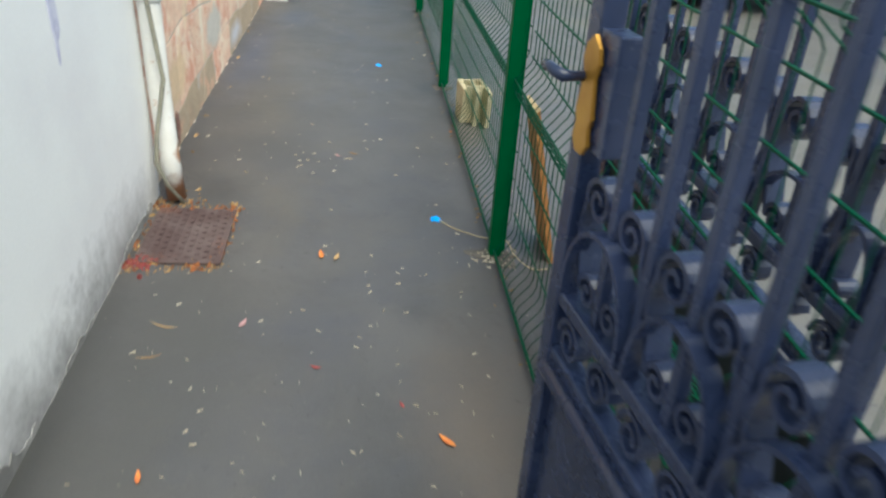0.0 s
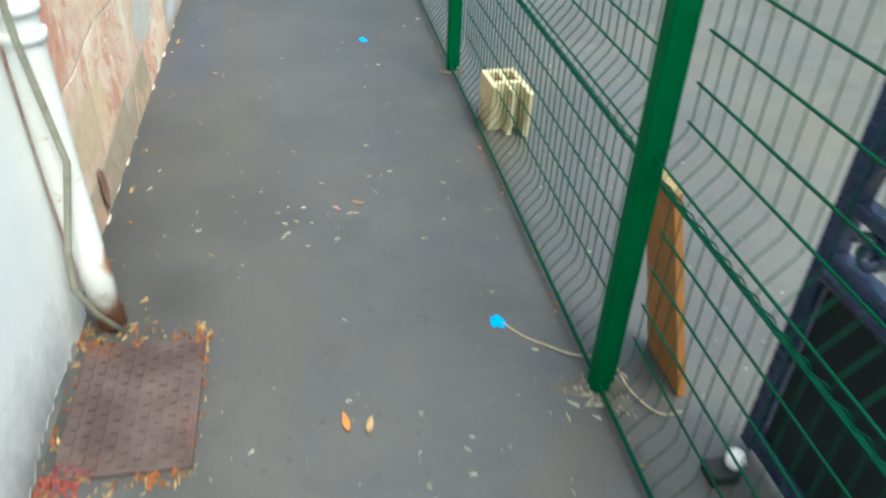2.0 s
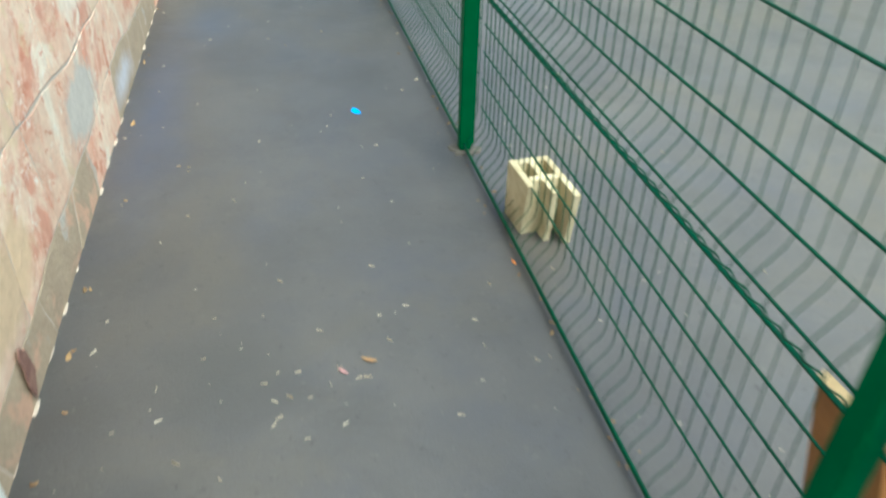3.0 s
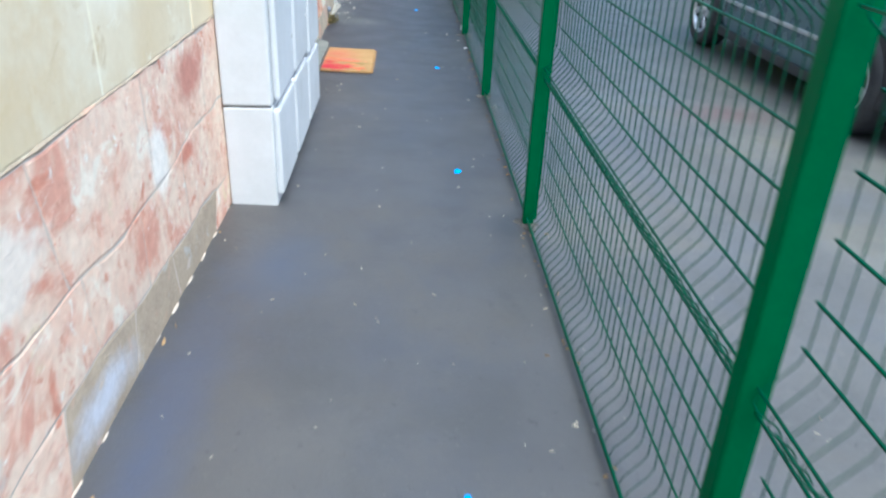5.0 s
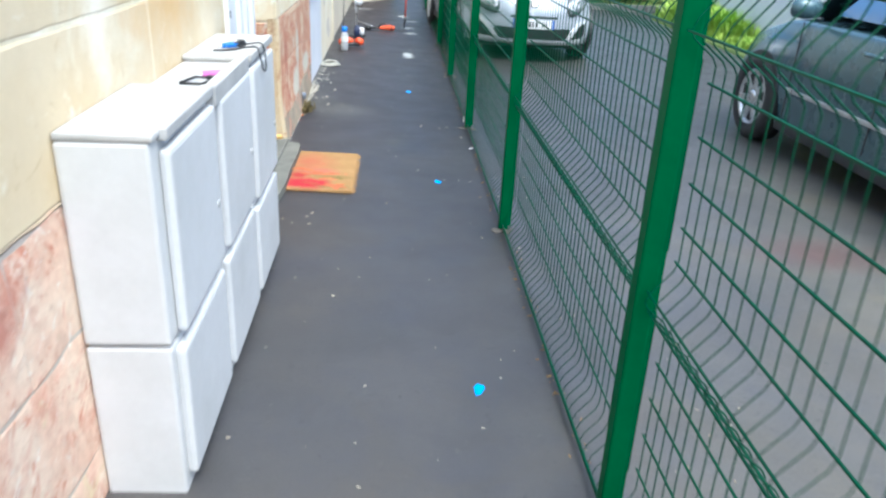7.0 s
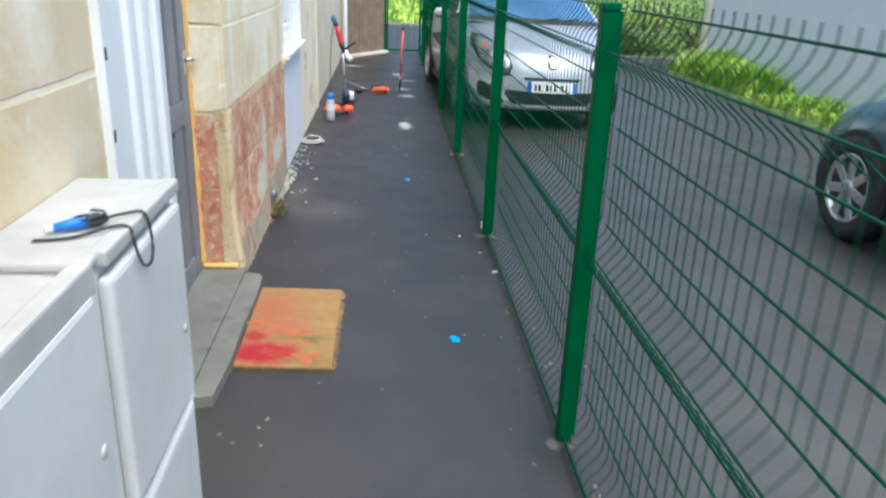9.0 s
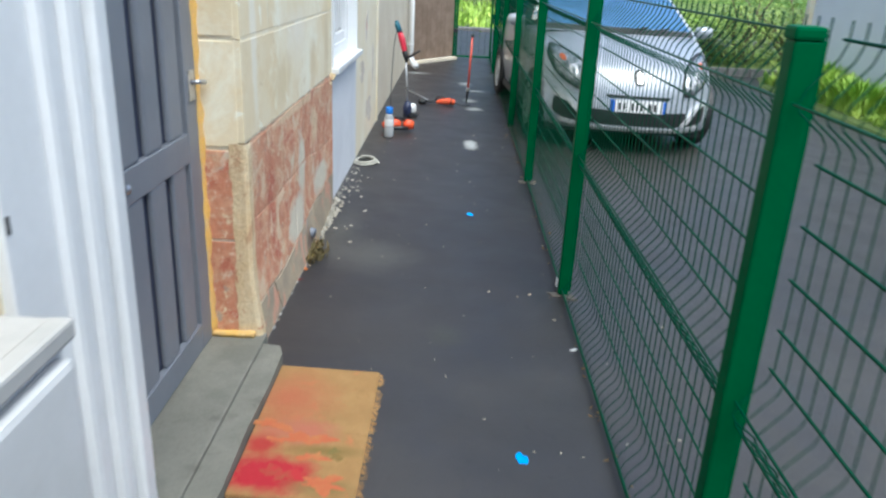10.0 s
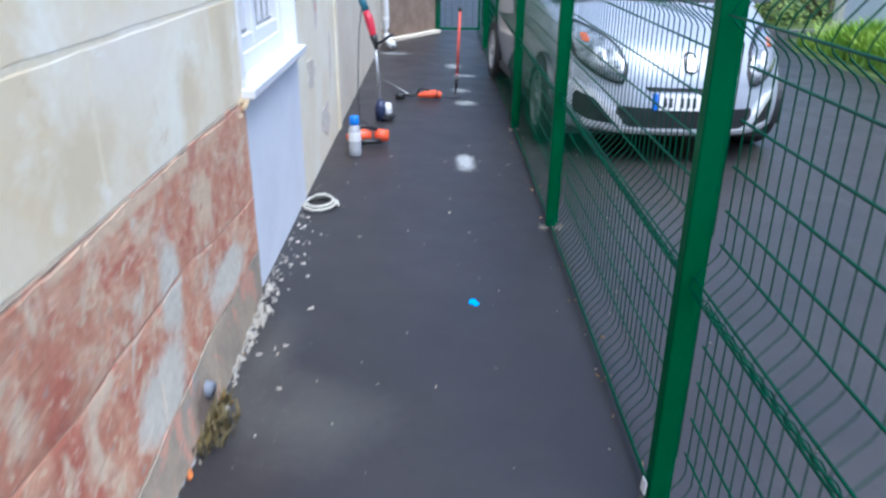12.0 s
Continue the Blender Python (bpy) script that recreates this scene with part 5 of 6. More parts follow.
def shrub(x, y, z, size, count, seed, label, leaf, name="shrub"):
    rnd = random.Random(seed)
    t = thing(name, pose(x, y, z), label, name, "shrubs")
    bm = bmesh.new()
    tips = []
    for i in range(9):
        a, e = rnd.uniform(0, 6.28), rnd.uniform(0.5, 1.25)
        ln = size * rnd.uniform(0.55, 1.0)
        p = [Vector((0, 0, -0.05))]
        for k in range(1, 5):
            p.append(Vector((math.cos(a) * math.cos(e) * ln * k / 4 + rnd.uniform(-0.05, 0.05) * size, math.sin(a) * math.cos(e) * ln * k / 4 + rnd.uniform(-0.05, 0.05) * size, math.sin(e) * ln * k / 4)))
        bm_tube(p, 0.02, 6, bm, radii=[0.035 * size, 0.028 * size, 0.02 * size, 0.013 * size, 0.006 * size])
        tips += p[1:]
    part("stem", bm, BARK, t)
    verts, faces = [], []
    clumps = [(rnd.choice(tips) + Vector((rnd.gauss(0, 0.2), rnd.gauss(0, 0.2), rnd.gauss(0, 0.14))) * size, rnd.uniform(0.09, 0.2) * size) for _ in range(count // 28)]
    for _ in range(count):
        c, r = rnd.choice(clumps)
        p = c + Vector((rnd.gauss(0, r), rnd.gauss(0, r), rnd.gauss(0, r * 0.8)))
        if p.z < 0.02:
            p.z = rnd.uniform(0.02, 0.2)
        d = Vector((rnd.uniform(-1, 1), rnd.uniform(-1, 1), rnd.uniform(-0.6, 0.5))).normalized()
        s = d.cross(Vector((rnd.uniform(-0.4, 0.4), rnd.uniform(-0.4, 0.4), 1))).normalized()
        ln = rnd.uniform(0.035, 0.075) * (0.7 + 0.3 * size)
        n = len(verts)
        verts += [p, p + d * ln * 0.5 + s * ln * 0.3, p + d * ln, p + d * ln * 0.5 - s * ln * 0.3]
        faces += [(n, n + 1, n + 2, n + 3)]
    me = bpy.data.meshes.new("crown")
    me.from_pydata([tuple(v) for v in verts], [], faces)
    me.materials.append(leaf)
    cr = new("crown", me)
    cr.parent = t
    cr["label"] = "uneven crown of small leaves"
    return t


shrub(3.5, 23.6, -0.05, 1.5, 5200, 21, "dense green shrub behind the parked silver car", BUSH_LEAF)
shrub(4.7, 23.2, -0.05, 1.15, 4600, 22, "dark green shrub with pale flecks in the planting bed", BUSH_LEAF)
shrub(5.5, 23.4, -0.05, 1.5, 4200, 23, "light green shrub beside the wall end", BUSH_LIGHT)
shrub(2.6, 24.4, -0.05, 1.9, 5600, 24, "tall yellow-green shrub at the back of the yard", BUSH_LIGHT)
shrub(6.9, 23.9, -0.05, 1.8, 4600, 25, "green shrub behind the wall end", BUSH_LEAF)
shrub(1.9, 40.5, 0.0, 2.6, 4200, 26, "light green shrub far beyond the gate", BUSH_LIGHT)
shrub(-1.2, 42.0, 0.0, 2.8, 4200, 27, "green shrub far beyond the gate", BUSH_LEAF)
shrub(4.6, 43.0, 0.0, 3.0, 4200, 28, "green bush far behind the lawn", BUSH_LEAF)

# closing hedge and wall round the far end
hedge = part("backdrop", bm_box(-30, 40, 60, 60.5, -0.5, 4.5), BUSH_LEAF)
tagged(hedge, "distant green hedge", "hedge", kind="structure")

# ---- end of the alley ----
leafdoor = thing("wooden_gate", pose(-0.52, 20.5, 0, 0, 0, -33.0), "brown plank gate standing ajar at the alley end", "gate")
for i in range(10):
    part("plank", bm_box(-0.018, 0.018, 0.002 + i * 0.125, 0.1245 + i * 0.125, 0.06, 2.0, 0.004), BROWN_WOOD, leafdoor)
part("cross_rail", bm_box(-0.05, -0.018, 0.0, 1.24, 0.3, 0.4, 0.004), BROWN_WOOD, leafdoor)
part("cross_rail", bm_box(-0.05, -0.018, 0.0, 1.24, 1.6, 1.7, 0.004), BROWN_WOOD, leafdoor)
tb = part("threshold", bm_box(0.0, 0.09, 0.0, 1.25, 0.0, 0.05, 0.01), BEIGE_WALL)
tb.matrix_world = pose(-0.50, 20.5, 0.005, 0, 0, -33.0)
tagged(tb, "pale stone threshold under the plank gate", "threshold", kind="structure")
eg = thing("wire_gate", pose(0.2, 21.75, -0.015), "narrow green framed wire gate closing the alley", "gate")
part("gate_post", bm_box(-0.05, 0.01, -0.03, 0.03, 0, 1.7, 0.004), GREEN, eg)
for x in (0.03, 0.6):
    part("stile", bm_box(x - 0.016, x + 0.016, -0.016, 0.016, 0.04, 1.6, 0.003), GREEN, eg)
for z in (0.055, 1.58):
    part("rail", bm_box(0.046, 0.584, -0.015, 0.015, z - 0.015, z + 0.015, 0.003), GREEN, eg)
for i in range(5):
    part("wire", bm_tube([(0.11 + i * 0.1, 0, 0.06), (0.11 + i * 0.1, 0, 1.57)], 0.0018, 4), GREEN, eg)
part("latch", bm_box(-0.06, 0.05, -0.05, -0.02, 0.44, 0.5, 0.006), BLACK_PLASTIC, eg)
wp = thing("downpipe", pose(-0.425, 20.0, 0.012), "white plastic downpipe with an elbow at its foot", "downpipe")
part("pipe", bm_tube([(0, 0, 3.0), (0, 0, 0.24), (0.01, -0.02, 0.15), (0.05, -0.09, 0.085), (0.1, -0.19, 0.06)], 0.045, 16), WHITE_PVC, wp, smooth=True)
for z in (0.35, 1.4, 2.4):
    part("clip", bm_lathe([(0.046, z - 0.012), (0.052, z - 0.012), (0.052, z + 0.012), (0.046, z + 0.012)], 16), WHITE_PVC, wp)

# ---- garden tools standing and lying at the wall ----
tr = thing("electric_trimmer", pose(-0.22, 16.3, 0.005) @ Matrix.Scale(0.755, 4), "crimson and black electric trimmer leaning upright on its shaft", "trimmer")
lean = [(0, 0, 0.1), (-0.02, 0.03, 0.45), (-0.05, 0.06, 0.8)]
part("shaft", bm_tube(lean, 0.013, 10), ALLOY, tr, "thin metal shaft", True)
part("motor_case", bm_tube([(-0.045, 0.055, 0.76), (-0.07, 0.075, 0.86), (-0.1, 0.1, 0.97), (-0.14, 0.12, 1.08)], 0.05, 14, radii=[0.018, 0.036, 0.043, 0.03]), RED_CASE, tr, "crimson motor housing", True)
part("rear_grip", bm_tube([(-0.13, 0.115, 1.06), (-0.17, 0.13, 1.15), (-0.18, 0.14, 1.2)], 0.03, 12, radii=[0.034, 0.036, 0.022]), TEAL_PLASTIC, tr, "teal rear grip", True)
part("front_collar", bm_tube([(-0.03, 0.045, 0.7), (-0.05, 0.06, 0.79), (-0.062, 0.068, 0.83)], 0.03, 12, radii=[0.018, 0.034, 0.04]), BLACK_PLASTIC, tr, "black collar", True)
part("front_handle", bm_tube([(-0.05, 0.05, 0.74), (0.03, 0.03, 0.78), (0.1, 0.02, 0.83), (0.14, 0.02, 0.85)], 0.014, 8), BLACK_PLASTIC, tr, smooth=True)
part("head", bm_tube([(0, -0.01, 0.0), (0, 0, 0.12), (0, 0, 0.2)], 0.05, 14, radii=[0.05, 0.06, 0.035]), NAVY_PLASTIC, tr, "navy trimmer head", True)
part("guard", bm_prism([(0.02, -0.1), (0.12, -0.08), (0.15, 0.02), (0.1, 0.1), (0.03, 0.08)], 0.03, 0.05), BLACK_PLASTIC, tr)
part("spool", bm_lathe([(0.035, 0.05), (0.045, 0.07), (0.045, 0.15), (0.03, 0.17)], 16, m=pose(0.07, 0.02, 0)), PLATE_WHITE, tr, "white spool cover", True)
part("power_cable", bm_tube([(-0.17, 0.13, 1.1), (-0.2, 0.06, 0.9), (-0.215, 0.0, 0.55), (-0.22, -0.06, 0.2), (-0.2, -0.1, 0.02), (-0.12, -0.2, 0.006)], 0.005, 6), BLACK_PLASTIC, tr, smooth=True)
cs = thing("power_tool", pose(-0.26, 15.56, 0.006, 0, 0, 12) @ Matrix.Scale(0.85, 4), "orange and black garden power tool lying on the asphalt", "power tool")
part("housing", bm_tube([(-0.16, 0, 0.06), (-0.12, 0, 0.075), (-0.02, 0, 0.08), (0.03, 0, 0.07)], 0.06, 14, radii=[0.03, 0.05, 0.056, 0.04]), ORANGE_PLASTIC, cs, "orange housing", True)
part("motor_end", bm_tube([(0.06, 0, 0.07), (0.1, 0, 0.075), (0.17, 0, 0.07)], 0.05, 14, radii=[0.036, 0.056, 0.045]), ORANGE_PLASTIC, cs, "orange motor cover", True)
part("grip", bm_tube([(-0.1, -0.06, 0.03), (-0.04, -0.08, 0.05), (0.04, -0.08, 0.05), (0.1, -0.04, 0.04)], 0.022, 10), BLACK_PLASTIC, cs, "black grip", True)
part("top_grip", bm_tube([(-0.13, 0, 0.1), (-0.09, 0, 0.15), (0.0, 0, 0.155), (0.08, 0, 0.12)], 0.014, 8), BLACK_PLASTIC, cs, "black top grip", True)
bt = thing("water_bottle", pose(-0.315, 15.3, 0.008), "hazy plastic bottle with a blue cap", "bottle")
part("bottle", bm_lathe([(0.035, 0), (0.04, 0.008), (0.04, 0.075), (0.037, 0.085), (0.04, 0.095), (0.04, 0.17), (0.03, 0.2), (0.024, 0.21)], 20), BOTTLE, bt, smooth=True)
part("cap", bm_lathe([(0.03, 0.205), (0.032, 0.21), (0.032, 0.255), (0.024, 0.262)], 20), BLUE_PLASTIC, bt, "blue screw cap", True)
part("wrapper", bm_lathe([(0.0408, 0.1), (0.0408, 0.16)], 20), PLATE_WHITE, bt, "pale wrap round the bottle")
ht = thing("hedge_trimmer", pose(0.06, 17.1, 0.0, 0, 0, 4) @ Matrix.Scale(0.85, 4), "orange and black strimmer lying flat with a thin shaft", "strimmer")
part("motor_case", bm_tube([(-0.02, 0, 0.035), (0.05, 0, 0.045), (0.15, 0, 0.05), (0.22, 0, 0.04)], 0.05, 10, radii=[0.02, 0.036, 0.046, 0.036]), ORANGE_PLASTIC, ht, "orange motor housing")
part("grip_loop", bm_tube([(-0.03, 0.0, 0.06), (0.0, 0.01, 0.1), (0.07, 0.01, 0.105), (0.1, 0, 0.07)], 0.011, 8), BLACK_PLASTIC, ht, "black loop grip", True)
part("vent_band", bm_tube([(0.165, 0, 0.05), (0.18, 0, 0.048)], 0.047, 12), BLACK_PLASTIC, ht, "black vent band", True)
part("head", bm_lathe([(0.035, 0), (0.05, 0.015), (0.05, 0.05), (0.03, 0.07)], 16, m=pose(-0.2, 0, 0)), BLACK_PLASTIC, ht, "black cutting head", True)
part("neck", bm_tube([(-0.18, 0, 0.04), (-0.08, 0, 0.04), (0.0, 0, 0.05)], 0.014, 8), BLACK_PLASTIC, ht, smooth=True)
part("shaft", bm_tube([(-0.12, 0.02, 0.05), (-0.24, 0.35, 0.06), (-0.36, 0.75, 0.05)], 0.009, 8), ALLOY, ht, smooth=True)
part("cable", bm_tube([(0.2, 0, 0.04), (0.27, 0.02, 0.01), (0.34, 0.0, 0.006), (0.42, 0.03, 0.006)], 0.005, 6), BLACK_PLASTIC, ht, smooth=True)
mk = thing("marking_stick", pose(0.39, 17.4, -0.01), "red marking stick standing upright with a black spike", "stick")
part("spike", bm_tube([(-0.012, 0, 0.0), (-0.005, 0, 0.09), (0.0, 0, 0.14)], 0.012, 8, radii=[0.006, 0.014, 0.016]), BLACK_PLASTIC, mk, "black spike", True)
part("stick", bm_tube([(0, 0, 0.14), (0.01, 0.02, 0.45), (0.02, 0.04, 0.72)], 0.012, 10), STICK_RED, mk, smooth=True)
part("collar", bm_lathe([(0.02, 0.13), (0.022, 0.15), (0.02, 0.17)], 12), ALLOY, mk)
part("tip", bm_lathe([(0.018, 0.72), (0.02, 0.735), (0.01, 0.75)], 12, m=pose(0.02, 0.04, 0)), BLACK_PLASTIC, mk, "black tip")
co = [(0.095 * (1 - 0.012 * a) * math.cos(a * 0.55), 0.12 * (1 - 0.012 * a) * math.sin(a * 0.55), 0.01 + 0.0012 * a) for a in range(28)]
cc = part("cable_coil", bm_tube(co, 0.008, 6), CREAM_CABLE, smooth=True)
cc.matrix_world = pose(-0.4, 14.32, 0.006)
tagged(cc, "loose coil of cream cable at the wall foot", "cable coil")

# ---- block and board behind the fence ----
W2, L2, HB = 0.07, 0.13, 0.2
blk = thing("breeze_block", pose(0.905, 5.47, -0.024, 0, 0, 4), "cream hollow breeze block standing behind the fence", "block")
for x0, x1, y0, y1, nm in ((-W2, -W2 + 0.022, -0.045, L2, "side_wall"), (W2 - 0.022, W2, -L2, L2, "side_wall"), (-W2 + 0.022, W2 - 0.022, L2 - 0.025, L2, "end_wall"), (-W2 + 0.022, W2 - 0.022, -0.012, 0.014, "cross_web"),
                           (-0.011, 0.011, -L2 + 0.03, -0.012, "web"), (-0.011, 0.011, 0.014, L2 - 0.025, "web")):
    bm = bm_box(x0, x1, y0, y1, 0, HB, 0.004)
    for v in bm.verts:
        # the broken end curves in towards the foot
        if y0 < -0.03 and v.co.y < y0 + 0.01 and v.co.z < 0.02:
            v.co.y += 0.03
    part(nm, bm, BLOCK, blk)
bd = thing("wooden_board", pose(0.995, 4.08, -0.026, 0, 0, 0), "orange-brown wooden board leaning on the fence", "board")
bm = bmesh.new()
vs = [(0.0, -0.1, 0), (0.0, 0.1, 0.0), (-0.1, 0.14, 0.55), (-0.1, -0.01, 0.56)]
lo = [bm.verts.new(v) for v in vs]
hi = [bm.verts.new((x + 0.02, y, z + 0.003)) for x, y, z in vs]
bm.faces.new(lo[::-1]), bm.faces.new(hi)
for k in range(4):
    bm.faces.new((lo[k], lo[(k + 1) % 4], hi[(k + 1) % 4], hi[k]))
bmesh.ops.recalc_face_normals(bm, faces=bm.faces)
part("panel", bm, BOARD, bd)
part("top_edge", bm_tube([(-0.09, -0.012, 0.565), (-0.09, 0.142, 0.555)], 0.012, 4), BOARD_EDGE, bd, "pale splintered top edge")

# ---- marks and litter on the asphalt ----
def gz(x):
    return SLOPE * x


for k, (x, y) in enumerate(((0.603, 4.311), (0.425, 6.448), (0.528, 8.66), (0.503, 10.795), (0.371, 13.255))):
    bm = bm_blob(0.019, 0.03, 0.002, 60 + k, 18, 0.35)
    d = part("paint_mark", bm, BLUE_SPRAY)
    d.location = (x, y, gz(x) + 0.001)
    tagged(d, "small bright blue spray-paint mark on the asphalt", "paint mark", "blue marks")
def scatter(name, label, count, area, size, material, seed, flat=0.3, curl=0.25):
    """Many small crumbs or slivers, each with some thickness."""
    rnd = random.Random(seed)
    verts, faces = [], []
    for _ in range(count):
        x, y = area(rnd)
        ln, a = rnd.uniform(*size), rnd.uniform(0, 6.28)
        w = ln * rnd.uniform(0.15, 0.6) * flat * 2
        t = min(0.006, ln * 0.2)
        n = len(verts)
        ca, sa = math.cos(a), math.sin(a)
        z = gz(x)
        for u, v, h in ((-0.5, -0.3, 0), (0.1, -0.5, 0), (0.5, 0.1, 0), (-0.1, 0.5, 0), (-0.4, -0.2, 1), (0.1, -0.4, 1), (0.42, 0.1, 1 + curl * 4), (-0.1, 0.4, 1)):
            px, py = u * ln, v * w
            verts.append((x + px * ca - py * sa, y + px * sa + py * ca, z + h * t))
        faces += [(n + 4, n + 5, n + 6, n + 7), (n, n + 1, n + 5, n + 4), (n + 1, n + 2, n + 6, n + 5), (n + 2, n + 3, n + 7, n + 6), (n + 3, n, n + 4, n + 7)]
    me = bpy.data.meshes.new(name)
    me.from_pydata(verts, [], faces)
    me.materials.append(material)
    return tagged(new(name, me), label, "litter", kind="stuff")


scatter("straw_litter", "tiny pale straw and petal scraps on the asphalt", 430, lambda r: (r.uniform(-0.48, 1.6), r.choice((r.uniform(2.2, 4.2), r.uniform(2.2, 7.5)))), (0.004, 0.02), STRAW, 1, 0.13)
scatter("straw_litter", "sparse pale scraps along the alley", 220, lambda r: (r.uniform(-0.45, 1.4), r.uniform(7.5, 16)), (0.004, 0.018), STRAW, 2)
scatter("plaster_chips", "white plaster chips fallen along the wall foot", 95, lambda r: (-0.48 + abs(r.gauss(0, 0.07)) * r.choice((0.3, 0.6, 1.8)), r.choice((r.gauss(13.1, 0.15), r.gauss(13.4, 0.5), r.uniform(12.2, 14.6)))), (0.006, 0.03), CHIP, 3, 0.6)
scatter("mortar_rubble", "lumps of broken mortar heaped at the foot of the plinth", 60, lambda r: (-0.462 + abs(r.gauss(0, 0.02)), r.choice((r.gauss(13.12, 0.1), r.gauss(12.8, 0.15)))), (0.012, 0.04), CHIP, 33, 0.9, 0.8)
scatter("plaster_crumbs", "fine plaster crumbs at the foot of the white patch", 110, lambda r: (-0.49 + abs(r.gauss(0, 0.035)), r.gauss(13.35, 0.4)), (0.004, 0.013), CHIP, 4, 0.8)
scatter("dust_crumbs", "sandy crumbs washed out below the pipe stub", 300, lambda r: (-0.4 + r.gauss(0, 0.09), 12.55 + r.gauss(0, 0.2)), (0.003, 0.009), PALE_DUST, 14, 0.8)
scatter("dust_specks", "specks of white dust round the smears", 160, lambda r: (lambda c: (c[0] + r.gauss(0, c[2]), c[1] + r.gauss(0, c[3])))(r.choice(((0.4, 15.22, 0.038, 0.1), (0.4, 15.22, 0.045, 0.13), (0.46, 17.0, 0.06, 0.07), (0.42, 17.55, 0.06, 0.08), (0.5, 18.3, 0.08, 0.05), (0.38, 18.85, 0.07, 0.1)))), (0.005, 0.014), WHITE_DUST, 15, 0.9)
scatter("dead_leaves", "brown and orange dead leaves round the iron cover", 110, lambda r: r.choice(((-0.49 + r.gauss(0, 0.02), r.uniform(3.88, 4.4)), (r.uniform(-0.5, -0.18), 4.345 + r.gauss(0, 0.02)), (-0.19 + r.gauss(0, 0.012), r.uniform(3.9, 4.36)), (r.uniform(-0.5, -0.2), 3.9 + r.gauss(0, 0.016)), (-0.21 + r.gauss(0, 0.025), 4.34 + r.gauss(0, 0.02)))), (0.008, 0.032), LEAF_RUST, 5, 0.5, 0.6)
scatter("dead_leaves", "tan leaf crumbs round the iron cover", 190, lambda r: r.choice(((-0.49 + r.gauss(0, 0.02), r.uniform(3.85, 4.42)), (r.uniform(-0.5, -0.18), 4.35 + r.gauss(0, 0.025)), (-0.185 + r.gauss(0, 0.012), r.uniform(3.9, 4.36)), (r.uniform(-0.5, -0.2), 3.89 + r.gauss(0, 0.02)), (-0.4 + r.gauss(0, 0.05), 4.4 + r.gauss(0, 0.04)))), (0.006, 0.026), LEAF_TAN, 6, 0.4, 0.5)
scatter("red_leaves", "dark red leaf scraps by the iron cover", 45, lambda r: (-0.46 + r.gauss(0, 0.03), 3.91 + r.gauss(0, 0.03)), (0.012, 0.035), LEAF_RED, 7, 0.6, 0.6)
scatter("fence_litter", "dry crumbs caught along the fence foot", 260, lambda r: (0.8 + r.gauss(0, 0.03), r.uniform(2.2, 18)), (0.005, 0.022), LEAF_TAN, 8)
scatter("straw_litter", "pale straw slivers gathered in a dip of the asphalt", 30, lambda r: (0.0 + r.gauss(0, 0.2), 4.93 + r.gauss(0, 0.12)), (0.006, 0.024), STRAW, 21, 0.08)
scatter("straw_litter", "wisps of straw round the foot of a fence post", 46, lambda r: (0.79 + r.gauss(0, 0.045), 4.01 + r.gauss(0, 0.04)), (0.012, 0.045), STRAW, 35, 0.07)
scatter("wall_litter", "brown leaf crumbs at the foot of the house wall", 16, lambda r: (-0.48 + abs(r.gauss(0, 0.03)), r.choice((r.uniform(4.4, 8), r.gauss(12.2, 0.3)))), (0.008, 0.03), LEAF_TAN, 9, 0.6, 0.6)


def dead_leaf(x, y, ln, turn, material, label, slim=0.24):
    bm = bmesh.new()
    n = 7
    left, right, mid = [], [], []
    for i in range(n + 1):
        t = i / n
        w = ln * slim * math.sin(math.pi * min(1, t * 1.02 + 0.02)) ** 0.8
        z = 0.004 + ln * 0.12 * (2 * t - 1) ** 2
        left.append(bm.verts.new((-w, ln * (t - 0.5), z + 0.3 * w)))
        mid.append(bm.verts.new((0, ln * (t - 0.5), z)))
        right.append(bm.verts.new((w, ln * (t - 0.5), z + 0.3 * w)))
    for i in range(n):
        bm.faces.new((left[i], mid[i], mid[i + 1], left[i + 1]))
        bm.faces.new((mid[i], right[i], right[i + 1], mid[i + 1]))
    g = bmesh.ops.extrude_face_region(bm, geom=list(bm.faces))
    for v in g["geom"]:
        if isinstance(v, bmesh.types.BMVert):
            v.co.z += 0.0012
    ob = part("fallen_leaf", bm, material)
    ob.matrix_world = pose(x, y, gz(x) - 0.002, 0, 0, turn)
    return tagged(ob, label, "leaf", "fallen leaves")


